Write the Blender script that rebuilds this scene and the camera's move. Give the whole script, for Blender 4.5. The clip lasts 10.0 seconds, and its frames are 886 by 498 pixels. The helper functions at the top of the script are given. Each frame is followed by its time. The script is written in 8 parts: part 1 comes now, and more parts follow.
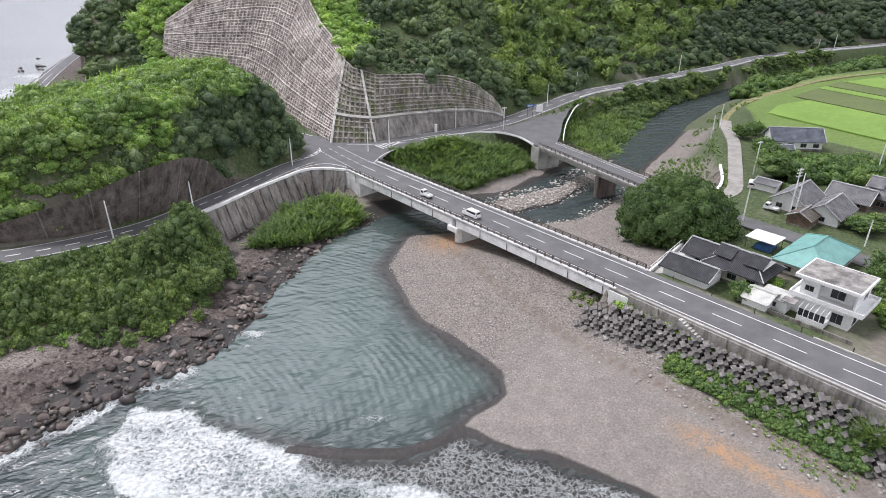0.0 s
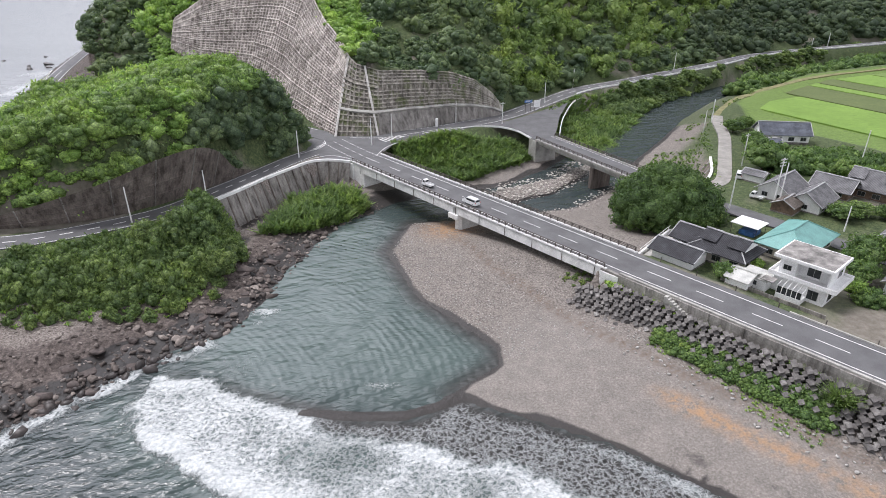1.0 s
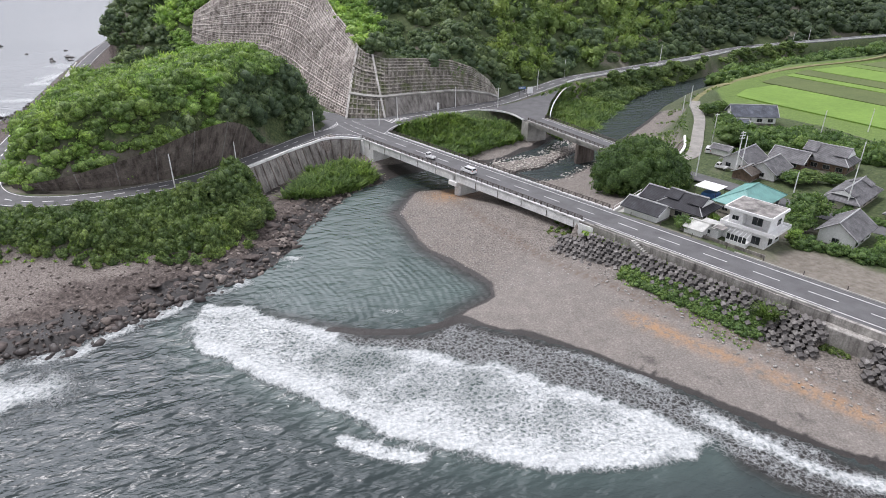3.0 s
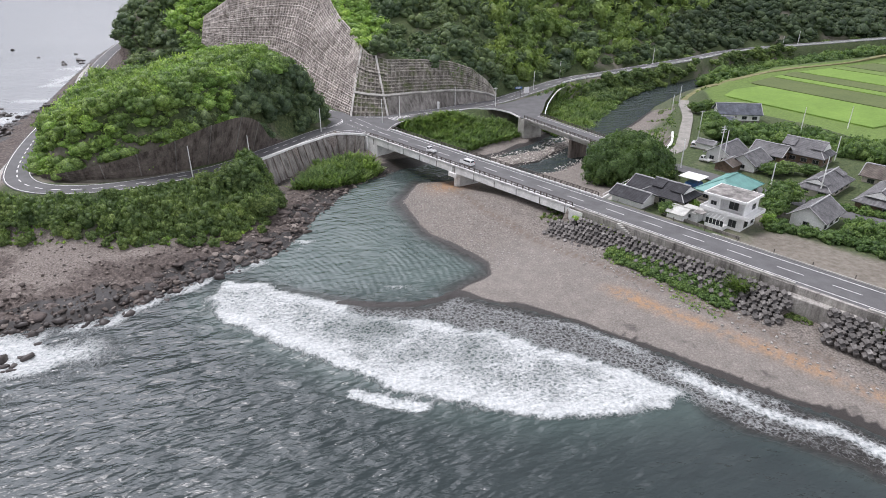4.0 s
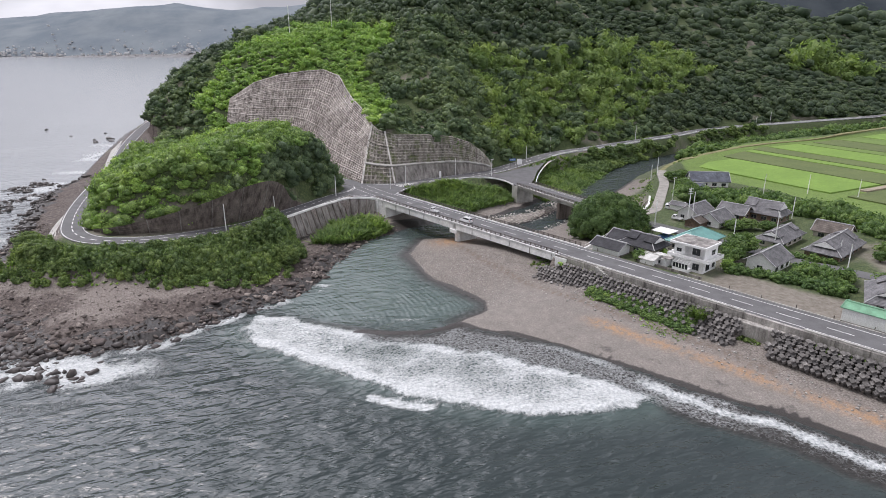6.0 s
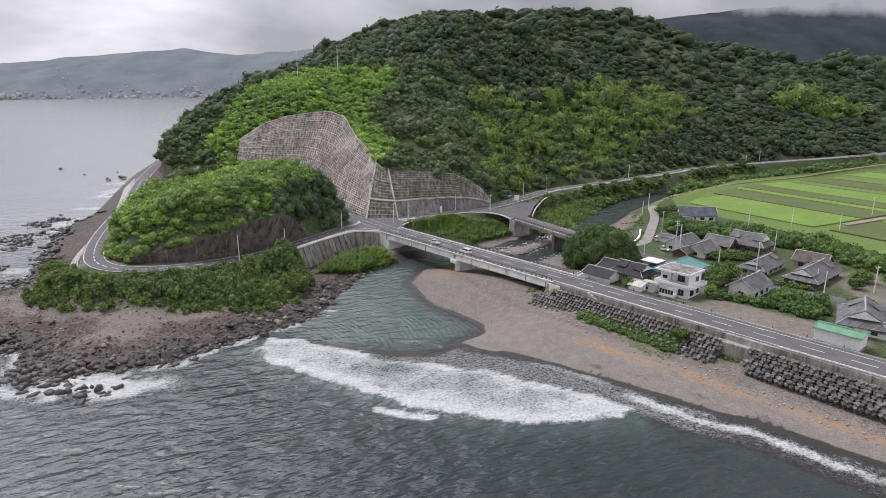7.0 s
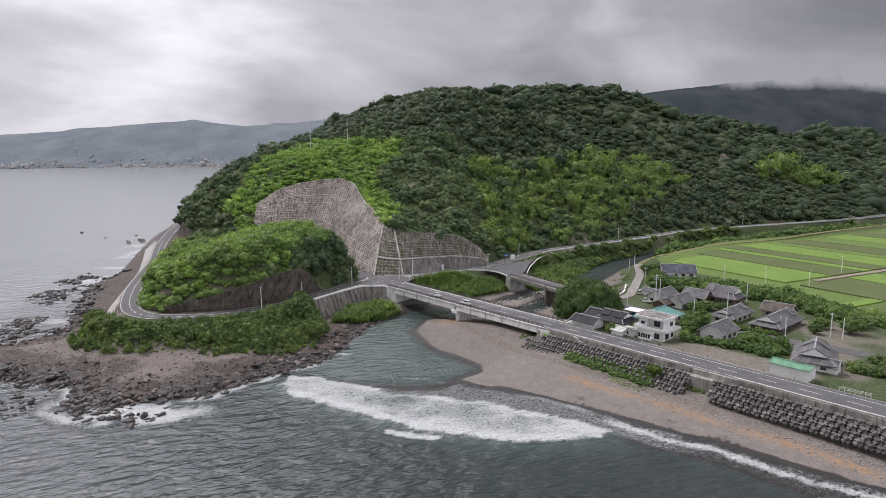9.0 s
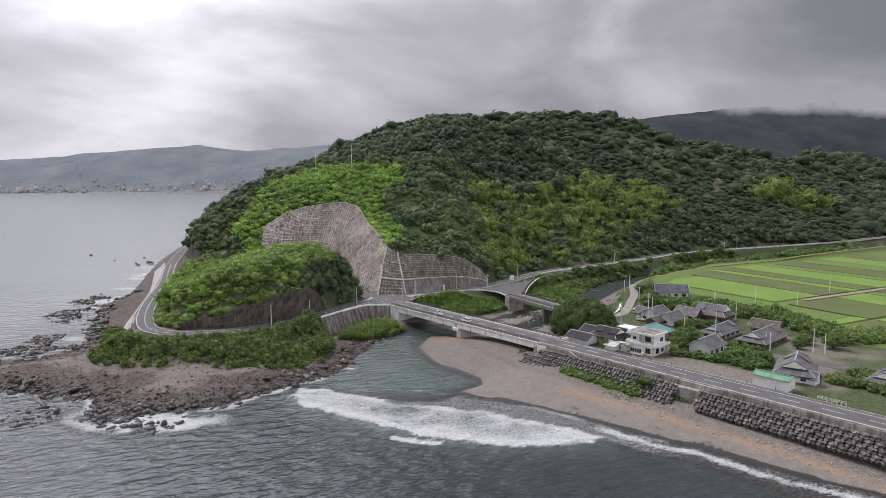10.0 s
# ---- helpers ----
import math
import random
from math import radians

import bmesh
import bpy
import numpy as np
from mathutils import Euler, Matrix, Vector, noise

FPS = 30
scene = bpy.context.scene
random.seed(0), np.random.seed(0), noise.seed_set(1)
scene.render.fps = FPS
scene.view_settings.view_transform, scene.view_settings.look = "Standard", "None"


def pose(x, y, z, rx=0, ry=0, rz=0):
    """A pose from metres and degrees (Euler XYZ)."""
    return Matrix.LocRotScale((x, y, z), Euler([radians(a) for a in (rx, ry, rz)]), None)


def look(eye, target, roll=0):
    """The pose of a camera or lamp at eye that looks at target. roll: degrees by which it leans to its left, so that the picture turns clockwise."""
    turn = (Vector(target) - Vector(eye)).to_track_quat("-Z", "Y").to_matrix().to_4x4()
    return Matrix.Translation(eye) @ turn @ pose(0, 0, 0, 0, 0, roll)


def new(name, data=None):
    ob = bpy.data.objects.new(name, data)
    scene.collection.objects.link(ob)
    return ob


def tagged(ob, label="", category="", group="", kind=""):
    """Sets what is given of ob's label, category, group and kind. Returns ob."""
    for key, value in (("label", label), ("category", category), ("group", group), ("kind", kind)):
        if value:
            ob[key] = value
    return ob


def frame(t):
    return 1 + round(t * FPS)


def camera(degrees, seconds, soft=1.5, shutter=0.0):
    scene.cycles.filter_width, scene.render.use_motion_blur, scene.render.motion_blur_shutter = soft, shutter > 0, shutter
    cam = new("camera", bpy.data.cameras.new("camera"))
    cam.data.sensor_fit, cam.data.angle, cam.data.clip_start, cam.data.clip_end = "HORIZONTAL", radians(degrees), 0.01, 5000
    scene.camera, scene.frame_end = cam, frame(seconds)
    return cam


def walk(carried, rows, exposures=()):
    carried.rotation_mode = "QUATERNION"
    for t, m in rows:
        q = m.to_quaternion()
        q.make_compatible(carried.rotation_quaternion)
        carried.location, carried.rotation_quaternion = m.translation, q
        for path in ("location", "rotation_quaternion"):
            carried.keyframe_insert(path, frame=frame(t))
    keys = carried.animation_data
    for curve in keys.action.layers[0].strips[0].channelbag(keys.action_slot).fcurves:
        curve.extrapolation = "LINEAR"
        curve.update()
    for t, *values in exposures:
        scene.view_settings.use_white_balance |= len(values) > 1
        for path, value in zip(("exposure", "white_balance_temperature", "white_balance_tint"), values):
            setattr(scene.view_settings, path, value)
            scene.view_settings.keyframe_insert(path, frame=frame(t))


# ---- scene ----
cam = camera(71.3, 10.0, soft=0.9)
METRES, EYE, TILT, LEAN, TURN = 112.0, 63.3, 1.0, -1.85, 0.0
ROWS = [
    (0.0, 0.0, 0.0, 0.0, -0.92, -27.2, 1.79),
    (0.5, -0.0015, -0.0301, 0.0008, -0.93, -27.18, 1.78),
    (1.0, -0.0031, -0.0692, 0.002, -0.92, -27.18, 1.77),
    (1.5, -0.0049, -0.1152, 0.0034, -0.93, -27.19, 1.77),
    (2.0, -0.006, -0.1653, 0.0043, -0.92, -27.2, 1.78),
    (2.5, -0.0069, -0.2172, 0.0058, -0.91, -27.25, 1.78),
    (3.0, -0.0085, -0.2698, 0.0071, -0.92, -27.27, 1.78),
    (4.5, -0.0127, -0.4269, 0.0107, -0.94, -25.59, 1.82),
    (5.0, -0.0157, -0.4788, 0.0126, -0.95, -23.59, 1.83),
    (5.5, -0.0181, -0.5305, 0.0145, -0.96, -21.54, 1.85),
    (7.0, -0.0214, -0.6868, 0.0193, -0.9, -15.86, 1.89),
    (7.5, -0.0232, -0.7386, 0.021, -0.9, -14.28, 1.89),
    (8.0, -0.0246, -0.7904, 0.0228, -0.89, -12.71, 1.9),
    (8.5, -0.026, -0.8423, 0.0244, -0.86, -11.19, 1.91),
    (9.0, -0.028, -0.8962, 0.0263, -0.84, -9.71, 1.93),
    (9.5, -0.03, -0.9466, 0.0281, -0.81, -8.41, 1.95),
    (10.0, -0.0318, -0.9989, 0.0292, -0.77, -7.48, 1.96),
]
walk(cam, [(t, pose(0, 0, EYE, TILT, LEAN, TURN) @ pose(METRES * x, METRES * y, METRES * z, 90 + pitch, roll, yaw)) for t, x, y, z, yaw, pitch, roll in ROWS], [(0.0, 0.64, 6120, 16), (2.0, 0.50, 6120, 16), (5.0, 0.48, 6150, 17), (8.0, 0.14, 6260, 18), (10.0, 0.13, 6300, 18)])

# ---- world, sun, exposure ----
SUN_EL, SUN_AZ = 62.0, -62.0     # elevation; azimuth from +y, positive to the right
world = bpy.data.worlds.new("overcast_sky")
scene.world = world
world.use_nodes = True


def link(tree, a, b):
    tree.links.new(a, b)


def build_world():
    t = world.node_tree
    t.nodes.clear()
    out = t.nodes.new("ShaderNodeOutputWorld")
    bg = t.nodes.new("ShaderNodeBackground")
    sky = t.nodes.new("ShaderNodeTexSky")
    sky.sky_type, sky.sun_disc = "NISHITA", False
    sky.sun_elevation, sky.sun_rotation = radians(SUN_EL), radians(SUN_AZ)
    sky.air_density, sky.dust_density = 1.0, 4.0
    co = t.nodes.new("ShaderNodeTexCoord")
    # the heaps of the cloud deck look flattened
    squash = t.nodes.new("ShaderNodeVectorMath"); squash.operation = "MULTIPLY"; squash.inputs[1].default_value = (1.0, 1.0, 2.3)
    link(t, co.outputs["Generated"], squash.inputs[0])
    n1 = t.nodes.new("ShaderNodeTexNoise")
    n1.inputs["Scale"].default_value, n1.inputs["Detail"].default_value, n1.inputs["Roughness"].default_value = 2.3, 6.0, 0.5
    n1.inputs["Distortion"].default_value = 0.35
    link(t, squash.outputs[0], n1.inputs["Vector"])
    ramp = t.nodes.new("ShaderNodeValToRGB")
    e = ramp.color_ramp.elements
    e[0].position, e[0].color = 0.37, (0.40, 0.405, 0.42, 1)
    e[1].position, e[1].color = 0.63, (0.90, 0.90, 0.895, 1)
    m = e.new(0.5); m.color = (0.60, 0.605, 0.615, 1)
    link(t, n1.outputs["Fac"], ramp.inputs[0])
    # the veiled sun brightens its side of the sky
    az, el = radians(-33), radians(43)
    sd = Vector((math.sin(az) * math.cos(el), math.cos(az) * math.cos(el), math.sin(el)))
    dot = t.nodes.new("ShaderNodeVectorMath"); dot.operation = "DOT_PRODUCT"
    link(t, co.outputs["Generated"], dot.inputs[0]); dot.inputs[1].default_value = sd
    glow = t.nodes.new("ShaderNodeMapRange")
    glow.interpolation_type = "SMOOTHSTEP"
    glow.inputs["From Min"].default_value, glow.inputs["From Max"].default_value = 0.83, 1.0
    glow.inputs["To Min"].default_value, glow.inputs["To Max"].default_value = 0.86, 5.2
    link(t, dot.outputs["Value"], glow.inputs["Value"])
    mul = t.nodes.new("ShaderNodeVectorMath"); mul.operation = "SCALE"
    # the deck is thin out over the bay and thick over the mountains
    side = t.nodes.new("ShaderNodeVectorMath"); side.operation = "DOT_PRODUCT"
    link(t, co.outputs["Generated"], side.inputs[0]); side.inputs[1].default_value = (math.sin(radians(-50)), math.cos(radians(-50)), 0)
    half = t.nodes.new("ShaderNodeMath"); half.operation = "MULTIPLY_ADD"; half.inputs[1].default_value = half.inputs[2].default_value = 0.5
    link(t, side.outputs["Value"], half.inputs[0])
    thin = t.nodes.new("ShaderNodeValToRGB")
    r = thin.color_ramp.elements
    r[0].position, r[0].color = 0.0, (1.7, 1.7, 1.7, 1)
    r[1].position, r[1].color = 0.97, (1.22, 1.22, 1.22, 1)
    for p, v in ((0.34, 1.4), (0.54, 0.58), (0.68, 0.70)):
        r.new(p).color = (v, v, v, 1)
    link(t, half.outputs[0], thin.inputs[0])
    both = t.nodes.new("ShaderNodeMath"); both.operation = "MULTIPLY"
    link(t, glow.outputs[0], both.inputs[0]); link(t, thin.outputs[0], both.inputs[1])
    link(t, ramp.outputs["Color"], mul.inputs[0]); link(t, both.outputs[0], mul.inputs["Scale"])
    s2 = t.nodes.new("ShaderNodeVectorMath"); s2.operation = "SCALE"; s2.inputs["Scale"].default_value = 0.07
    link(t, sky.outputs[0], s2.inputs[0])
    mix = t.nodes.new("ShaderNodeMix"); mix.data_type = "RGBA"; mix.inputs[0].default_value = 0.93
    link(t, s2.outputs[0], mix.inputs[6]); link(t, mul.outputs[0], mix.inputs[7])
    link(t, mix.outputs[2], bg.inputs["Color"])
    bg.inputs["Strength"].default_value = 1.0
    link(t, bg.outputs[0], out.inputs[0])


build_world()
sun = new("sun", bpy.data.lights.new("sun", "SUN"))
sun.data.energy, sun.data.angle, sun.data.color = 1.7, radians(18), (1.0, 0.96, 0.90)
sun.matrix_world = look((0, 0, 0), (-math.sin(radians(SUN_AZ)) * math.cos(radians(SUN_EL)), -math.cos(radians(SUN_AZ)) * math.cos(radians(SUN_EL)), -math.sin(radians(SUN_EL))))


# ---- materials ----
def material(name, rough=0.9, metal=0.0):
    m = bpy.data.materials.new(name)
    m.use_nodes = True
    b = m.node_tree.nodes["Principled BSDF"]
    b.inputs["Roughness"].default_value, b.inputs["Metallic"].default_value = rough, metal
    return m, m.node_tree, b


def noise_node(t, scale, detail=4.0, rough=0.55, vec=None):
    n = t.nodes.new("ShaderNodeTexNoise")
    n.inputs["Scale"].default_value, n.inputs["Detail"].default_value, n.inputs["Roughness"].default_value = scale, detail, rough
    if vec is None:
        vec = position(t)
    link(t, vec, n.inputs["Vector"])
    return n.outputs["Fac"]


def position(t):
    return t.nodes.new("ShaderNodeNewGeometry").outputs["Position"]


def ramp_node(t, fac, stops):
    r = t.nodes.new("ShaderNodeValToRGB")
    e = r.color_ramp.elements
    while len(e) < len(stops):
        e.new(0.5)
    for k, (p, c) in enumerate(stops):
        e[k].position, e[k].color = p, (*c, 1)
    link(t, fac, r.inputs[0])
    return r.outputs["Color"]


def mix_node(t, fac, a, b, blend="MIX"):
    m = t.nodes.new("ShaderNodeMix")
    m.data_type, m.blend_type = "RGBA", blend
    for s, v in ((0, fac), (6, a), (7, b)):
        if isinstance(v, (int, float)):
            m.inputs[s].default_value = v
        elif isinstance(v, tuple):
            m.inputs[s].default_value = (*v, 1)
        else:
            link(t, v, m.inputs[s])
    return m.outputs[2]


def math_node(t, op, a, b=0.0, clamp=False):
    m = t.nodes.new("ShaderNodeMath")
    m.operation, m.use_clamp = op, clamp
    for s, v in ((0, a), (1, b)):
        if isinstance(v, (int, float)):
            m.inputs[s].default_value = v
        else:
            link(t, v, m.inputs[s])
    return m.outputs[0]


def bump_node(t, bsdf, height, strength, dist):
    b = t.nodes.new("ShaderNodeBump")
    b.inputs["Strength"].default_value, b.inputs["Distance"].default_value = strength, dist
    link(t, height, b.inputs["Height"])
    link(t, b.outputs[0], bsdf.inputs["Normal"])


def attr_node(t, name):
    a = t.nodes.new("ShaderNodeAttribute")
    a.attribute_name = name
    return a.outputs["Fac"]


def plain(name, color, rough=0.85, metal=0.0, vary=0.25, scale=0.6, fine=6.0, bump=0.15, dark=None):
    """A weathered plain surface: stains at one scale, grain at another."""
    m, t, b = material(name, rough, metal)
    lo = dark or tuple(c * (1 - vary) for c in color)
    hi = tuple(min(1, c * (1 + vary * 0.5)) for c in color)
    big = ramp_node(t, noise_node(t, scale, 5.0, 0.6), [(0.32, lo), (0.62, hi)])
    grain = ramp_node(t, noise_node(t, fine, 3.0), [(0.3, (0.78, 0.78, 0.78)), (0.7, (1.1, 1.1, 1.1))])
    link(t, mix_node(t, 1.0, big, grain, "MULTIPLY"), b.inputs["Base Color"])
    if bump:
        bump_node(t, b, noise_node(t, fine * 1.5, 4.0), bump, 0.05)
    return m


def foliage(name, dark, mid, light, fine=5.5, soft=0.0):
    """Leaf sprays: each has its own green; small leaves and the shade between them are noise in the colour."""
    m, t, b = material(name, 0.6)
    b.inputs["Specular IOR Level"].default_value = 0.3
    isl = t.nodes.new("ShaderNodeNewGeometry").outputs["Random Per Island"]
    leaf = ramp_node(t, isl, [(0.0, dark), (0.5, mid), (1.0, light)])
    tone = ramp_node(t, noise_node(t, 0.09, 3.0, 0.6), [(0.3, (0.74, 0.78, 0.76)), (0.5, (1.0, 1.0, 0.95)), (0.7, (1.25, 1.2, 1.0))])
    col = mix_node(t, 1.0, leaf, tone, "MULTIPLY")
    # each plant has a tone of its own, from blue-green to yellow-green
    own = ramp_node(t, attr_node(t, "tone"), [(0.0, (1, 1, 1)), (0.02, (0.60, 0.68, 0.70)), (0.35, (0.86, 0.92, 0.90)), (0.7, (1.12, 1.12, 1.0)), (1.0, (1.65, 1.5, 0.95))])
    col = mix_node(t, 1.0, col, own, "MULTIPLY")
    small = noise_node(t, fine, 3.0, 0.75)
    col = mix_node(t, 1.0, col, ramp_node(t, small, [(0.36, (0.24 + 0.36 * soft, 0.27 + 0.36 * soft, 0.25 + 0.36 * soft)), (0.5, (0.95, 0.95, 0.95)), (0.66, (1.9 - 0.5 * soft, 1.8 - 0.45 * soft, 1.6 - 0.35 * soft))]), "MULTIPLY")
    link(t, col, b.inputs["Base Color"])
    bump_node(t, b, small, 0.8, 0.25)
    tr = t.nodes.new("ShaderNodeBsdfTranslucent")
    link(t, mix_node(t, 1.0, col, (1.25, 1.35, 0.8), "MULTIPLY"), tr.inputs["Color"])
    sh = t.nodes.new("ShaderNodeMixShader")
    sh.inputs[0].default_value = 0.36
    link(t, b.outputs[0], sh.inputs[1]); link(t, tr.outputs[0], sh.inputs[2])
    link(t, sh.outputs[0], t.nodes["Material Output"].inputs["Surface"])
    return m


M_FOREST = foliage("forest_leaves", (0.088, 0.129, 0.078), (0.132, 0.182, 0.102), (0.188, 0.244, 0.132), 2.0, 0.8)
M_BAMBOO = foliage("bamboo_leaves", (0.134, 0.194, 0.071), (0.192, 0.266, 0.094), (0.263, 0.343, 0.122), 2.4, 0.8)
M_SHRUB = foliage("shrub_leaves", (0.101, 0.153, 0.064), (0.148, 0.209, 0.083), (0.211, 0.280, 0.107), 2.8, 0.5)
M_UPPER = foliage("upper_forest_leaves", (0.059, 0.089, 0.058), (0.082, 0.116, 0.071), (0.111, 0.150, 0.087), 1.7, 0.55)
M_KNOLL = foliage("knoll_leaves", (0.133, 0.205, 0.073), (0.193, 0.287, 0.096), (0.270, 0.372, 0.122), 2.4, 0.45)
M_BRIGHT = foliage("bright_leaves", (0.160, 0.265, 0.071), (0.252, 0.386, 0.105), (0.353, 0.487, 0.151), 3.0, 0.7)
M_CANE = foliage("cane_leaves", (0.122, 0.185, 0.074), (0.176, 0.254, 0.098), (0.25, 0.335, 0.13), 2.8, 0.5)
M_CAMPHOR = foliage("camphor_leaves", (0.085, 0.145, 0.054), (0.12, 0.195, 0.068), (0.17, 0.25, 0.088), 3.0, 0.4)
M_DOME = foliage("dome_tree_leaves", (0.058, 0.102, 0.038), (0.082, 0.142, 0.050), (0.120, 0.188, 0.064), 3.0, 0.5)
M_BARK = plain("bark", (0.10, 0.075, 0.05), 0.95, vary=0.4, scale=2.0)
M_ASPHALT = plain("asphalt", (0.120, 0.119, 0.122), 0.9, vary=0.22, scale=0.25, fine=9.0, bump=0.05)
M_PAINT = plain("road_paint", (0.74, 0.74, 0.72), 0.7, vary=0.22, scale=1.5, bump=0)
M_CONCRETE = plain("concrete", (0.40, 0.39, 0.36), 0.9, vary=0.35, scale=0.35)
M_CONCRETE_PALE = plain("pale_concrete", (0.82, 0.82, 0.80), 0.85, vary=0.2, scale=0.4)


def streaked(name, color, dark, moss=0.0):
    """Sprayed concrete with rain streaks that run down it, pale scaling and a little moss."""
    m, t, b = material(name, 0.95)
    mp = t.nodes.new("ShaderNodeMapping")
    mp.inputs["Scale"].default_value = (0.9, 0.9, 0.12)
    link(t, position(t), mp.inputs["Vector"])
    c = ramp_node(t, noise_node(t, 0.8, 6.0, 0.7, mp.outputs[0]), [(0.36, dark), (0.52, color), (0.68, tuple(min(0.7, v * 1.45) for v in color))])
    c = mix_node(t, 1.0, c, ramp_node(t, noise_node(t, 0.09, 4.0, 0.6), [(0.34, (0.70, 0.68, 0.66)), (0.62, (1.12, 1.1, 1.08))]), "MULTIPLY")
    c = mix_node(t, 1.0, c, ramp_node(t, noise_node(t, 3.0, 3.0), [(0.3, (0.75, 0.75, 0.75)), (0.7, (1.15, 1.15, 1.15))]), "MULTIPLY")
    if moss:
        c = mix_node(t, math_node(t, "MULTIPLY", ramp_node(t, noise_node(t, 0.28, 5.0, 0.7), [(0.5, (0, 0, 0)), (0.62, (1, 1, 1))]), moss), c, (0.10, 0.12, 0.045))
    link(t, c, b.inputs["Base Color"])
    bump_node(t, b, noise_node(t, 2.5, 5.0, 0.65), 0.5, 0.12)
    return m


M_RIB = streaked("shotcrete_rib", (0.435, 0.402, 0.375), (0.17, 0.15, 0.135))
M_CONCRETE_OLD = streaked("old_dark_concrete", (0.165, 0.142, 0.127), (0.065, 0.052, 0.045))
M_SLOPE = streaked("slope_infill", (0.28, 0.252, 0.232), (0.10, 0.085, 0.076), 0.25)
M_METAL = plain("dark_steel", (0.10, 0.085, 0.075), 0.6, 0.4, vary=0.3)
M_WHITE = plain("white_wall", (0.80, 0.80, 0.79), 0.8, vary=0.10, scale=0.5, bump=0.03)


# ---- plan helpers ----
def seg_field(X, Y, pts):
    """Distance to an open line, and the line's third value at the nearest place."""
    best = np.full(X.shape, 1e9)
    val = np.zeros(X.shape)
    for a, b in zip(pts[:-1], pts[1:]):
        ax, ay, bx, by = a[0], a[1], b[0], b[1]
        l2 = (bx - ax) ** 2 + (by - ay) ** 2
        k = np.clip(((X - ax) * (bx - ax) + (Y - ay) * (by - ay)) / l2, 0, 1)
        d = np.hypot(X - ax - k * (bx - ax), Y - ay - k * (by - ay))
        near = d < best
        best = np.where(near, d, best)
        if len(a) > 2:
            val = np.where(near, a[2] + k * (b[2] - a[2]), val)
    return best, val


def inside(X, Y, pts):
    r = np.zeros(X.shape, bool)
    for (ax, ay, *_), (bx, by, *_) in zip(pts, pts[1:] + pts[:1]):
        if ay != by:
            r ^= ((ay > Y) != (by > Y)) & (X < (bx - ax) * (Y - ay) / (by - ay) + ax)
    return r


def signed(X, Y, pts):
    """Distance to a closed outline, positive inside."""
    d, _ = seg_field(X, Y, pts + pts[:1])
    return np.where(inside(X, Y, pts), d, -d)


def sstep(x, a, b):
    k = np.clip((x - a) / (b - a), 0, 1)
    return k * k * (3 - 2 * k)


def lattice(ix, iy, seed):
    h = (ix.astype(np.int64) * 374761393 + iy.astype(np.int64) * 668265263 + seed * 974634721) & 0xFFFFFFFF
    h = ((h ^ (h >> 13)) * 1274126177) & 0xFFFFFFFF
    return ((h ^ (h >> 16)) & 0xFFFF) / 65535.0


def vnoise(X, Y, size, seed=0, octaves=3):
    """Smooth value noise, about -1 to 1."""
    out, amp, tot = np.zeros(X.shape), 1.0, 0.0
    for o in range(octaves):
        x, y = X / size + 100.5, Y / size + 100.5
        ix, iy = np.floor(x), np.floor(y)
        fx, fy = x - ix, y - iy
        fx, fy = fx * fx * (3 - 2 * fx), fy * fy * (3 - 2 * fy)
        a, b = lattice(ix, iy, seed + o), lattice(ix + 1, iy, seed + o)
        c, d = lattice(ix, iy + 1, seed + o), lattice(ix + 1, iy + 1, seed + o)
        out += amp * ((a + (b - a) * fx) * (1 - fy) + (c + (d - c) * fx) * fy)
        tot += amp
        amp, size = amp * 0.5, size * 0.5
    return out / tot * 2 - 1


# ---- the plan: sea level is z = 0 ----
DECK = 8.0
UX, UY = 0.647, -0.7625           # along the coast road, from the junction over the bridge
NX, NY = 0.7625, 0.647            # inland from it


def coast(s, n, z=0.0):
    return (-24 + s * UX + n * NX, 162 + s * UY + n * NY, z)


LAND_L = [(-3000, 3300), (-900, 2900), (-480, 1700), (-330, 820), (-257, 549), (-250, 490), (-218, 373), (-190, 290), (-173, 231), (-174, 214), (-166, 185),
          (-154, 157), (-142, 132), (-139, 115), (-148, 106), (-168, 98), (-172, 84), (-152, 76), (-135, 74), (-120, 71), (-104, 67), (-99, 57), (-87, 54), (-75, 57),
          (-65, 61), (-58, 69), (-48, 80), (-37, 90), (-32, 113), (-24, 137), (-10, 151), (5, 158), (20, 163), (36, 180), (57, 206), (72, 232), (90, 254),
          (112, 280), (137, 303), (163, 324), (200, 346), (268, 386), (400, 432), (900, 700), (4600, 2500), (4600, 4600), (-3000, 4600)]
LAND_R = [(-6, 136), (-11, 120), (-3, 99), (11, 82), (11, 77), (2.5, 69), (14, 64), (25, 58.6), (37, 49), (50, 37.5), (60, 31), (74, 17),
          (86, 8), (110, -14), (160, -70), (260, -180), (1500, -1500), (4600, -1500), (4600, 2400), (900, 672), (400, 421), (272, 376), (206, 332),
          (172, 309), (148, 292), (124, 268), (102, 240), (80, 206), (66, 186), (54, 163), (38, 146), (20, 141)]
HIGH_R = [coast(88, 0)[:2], coast(88, 11)[:2], (52, 110), (58, 124), (62, 138), (70, 147), (76, 153), (80, 166), (90, 196), (106, 224), (142, 268),
          (182, 300), (252, 332), (370, 400), (900, 640), (4500, 2350), (4500, -1400), (1500, -1400), coast(500, 0)[:2], coast(260, 0)[:2]]
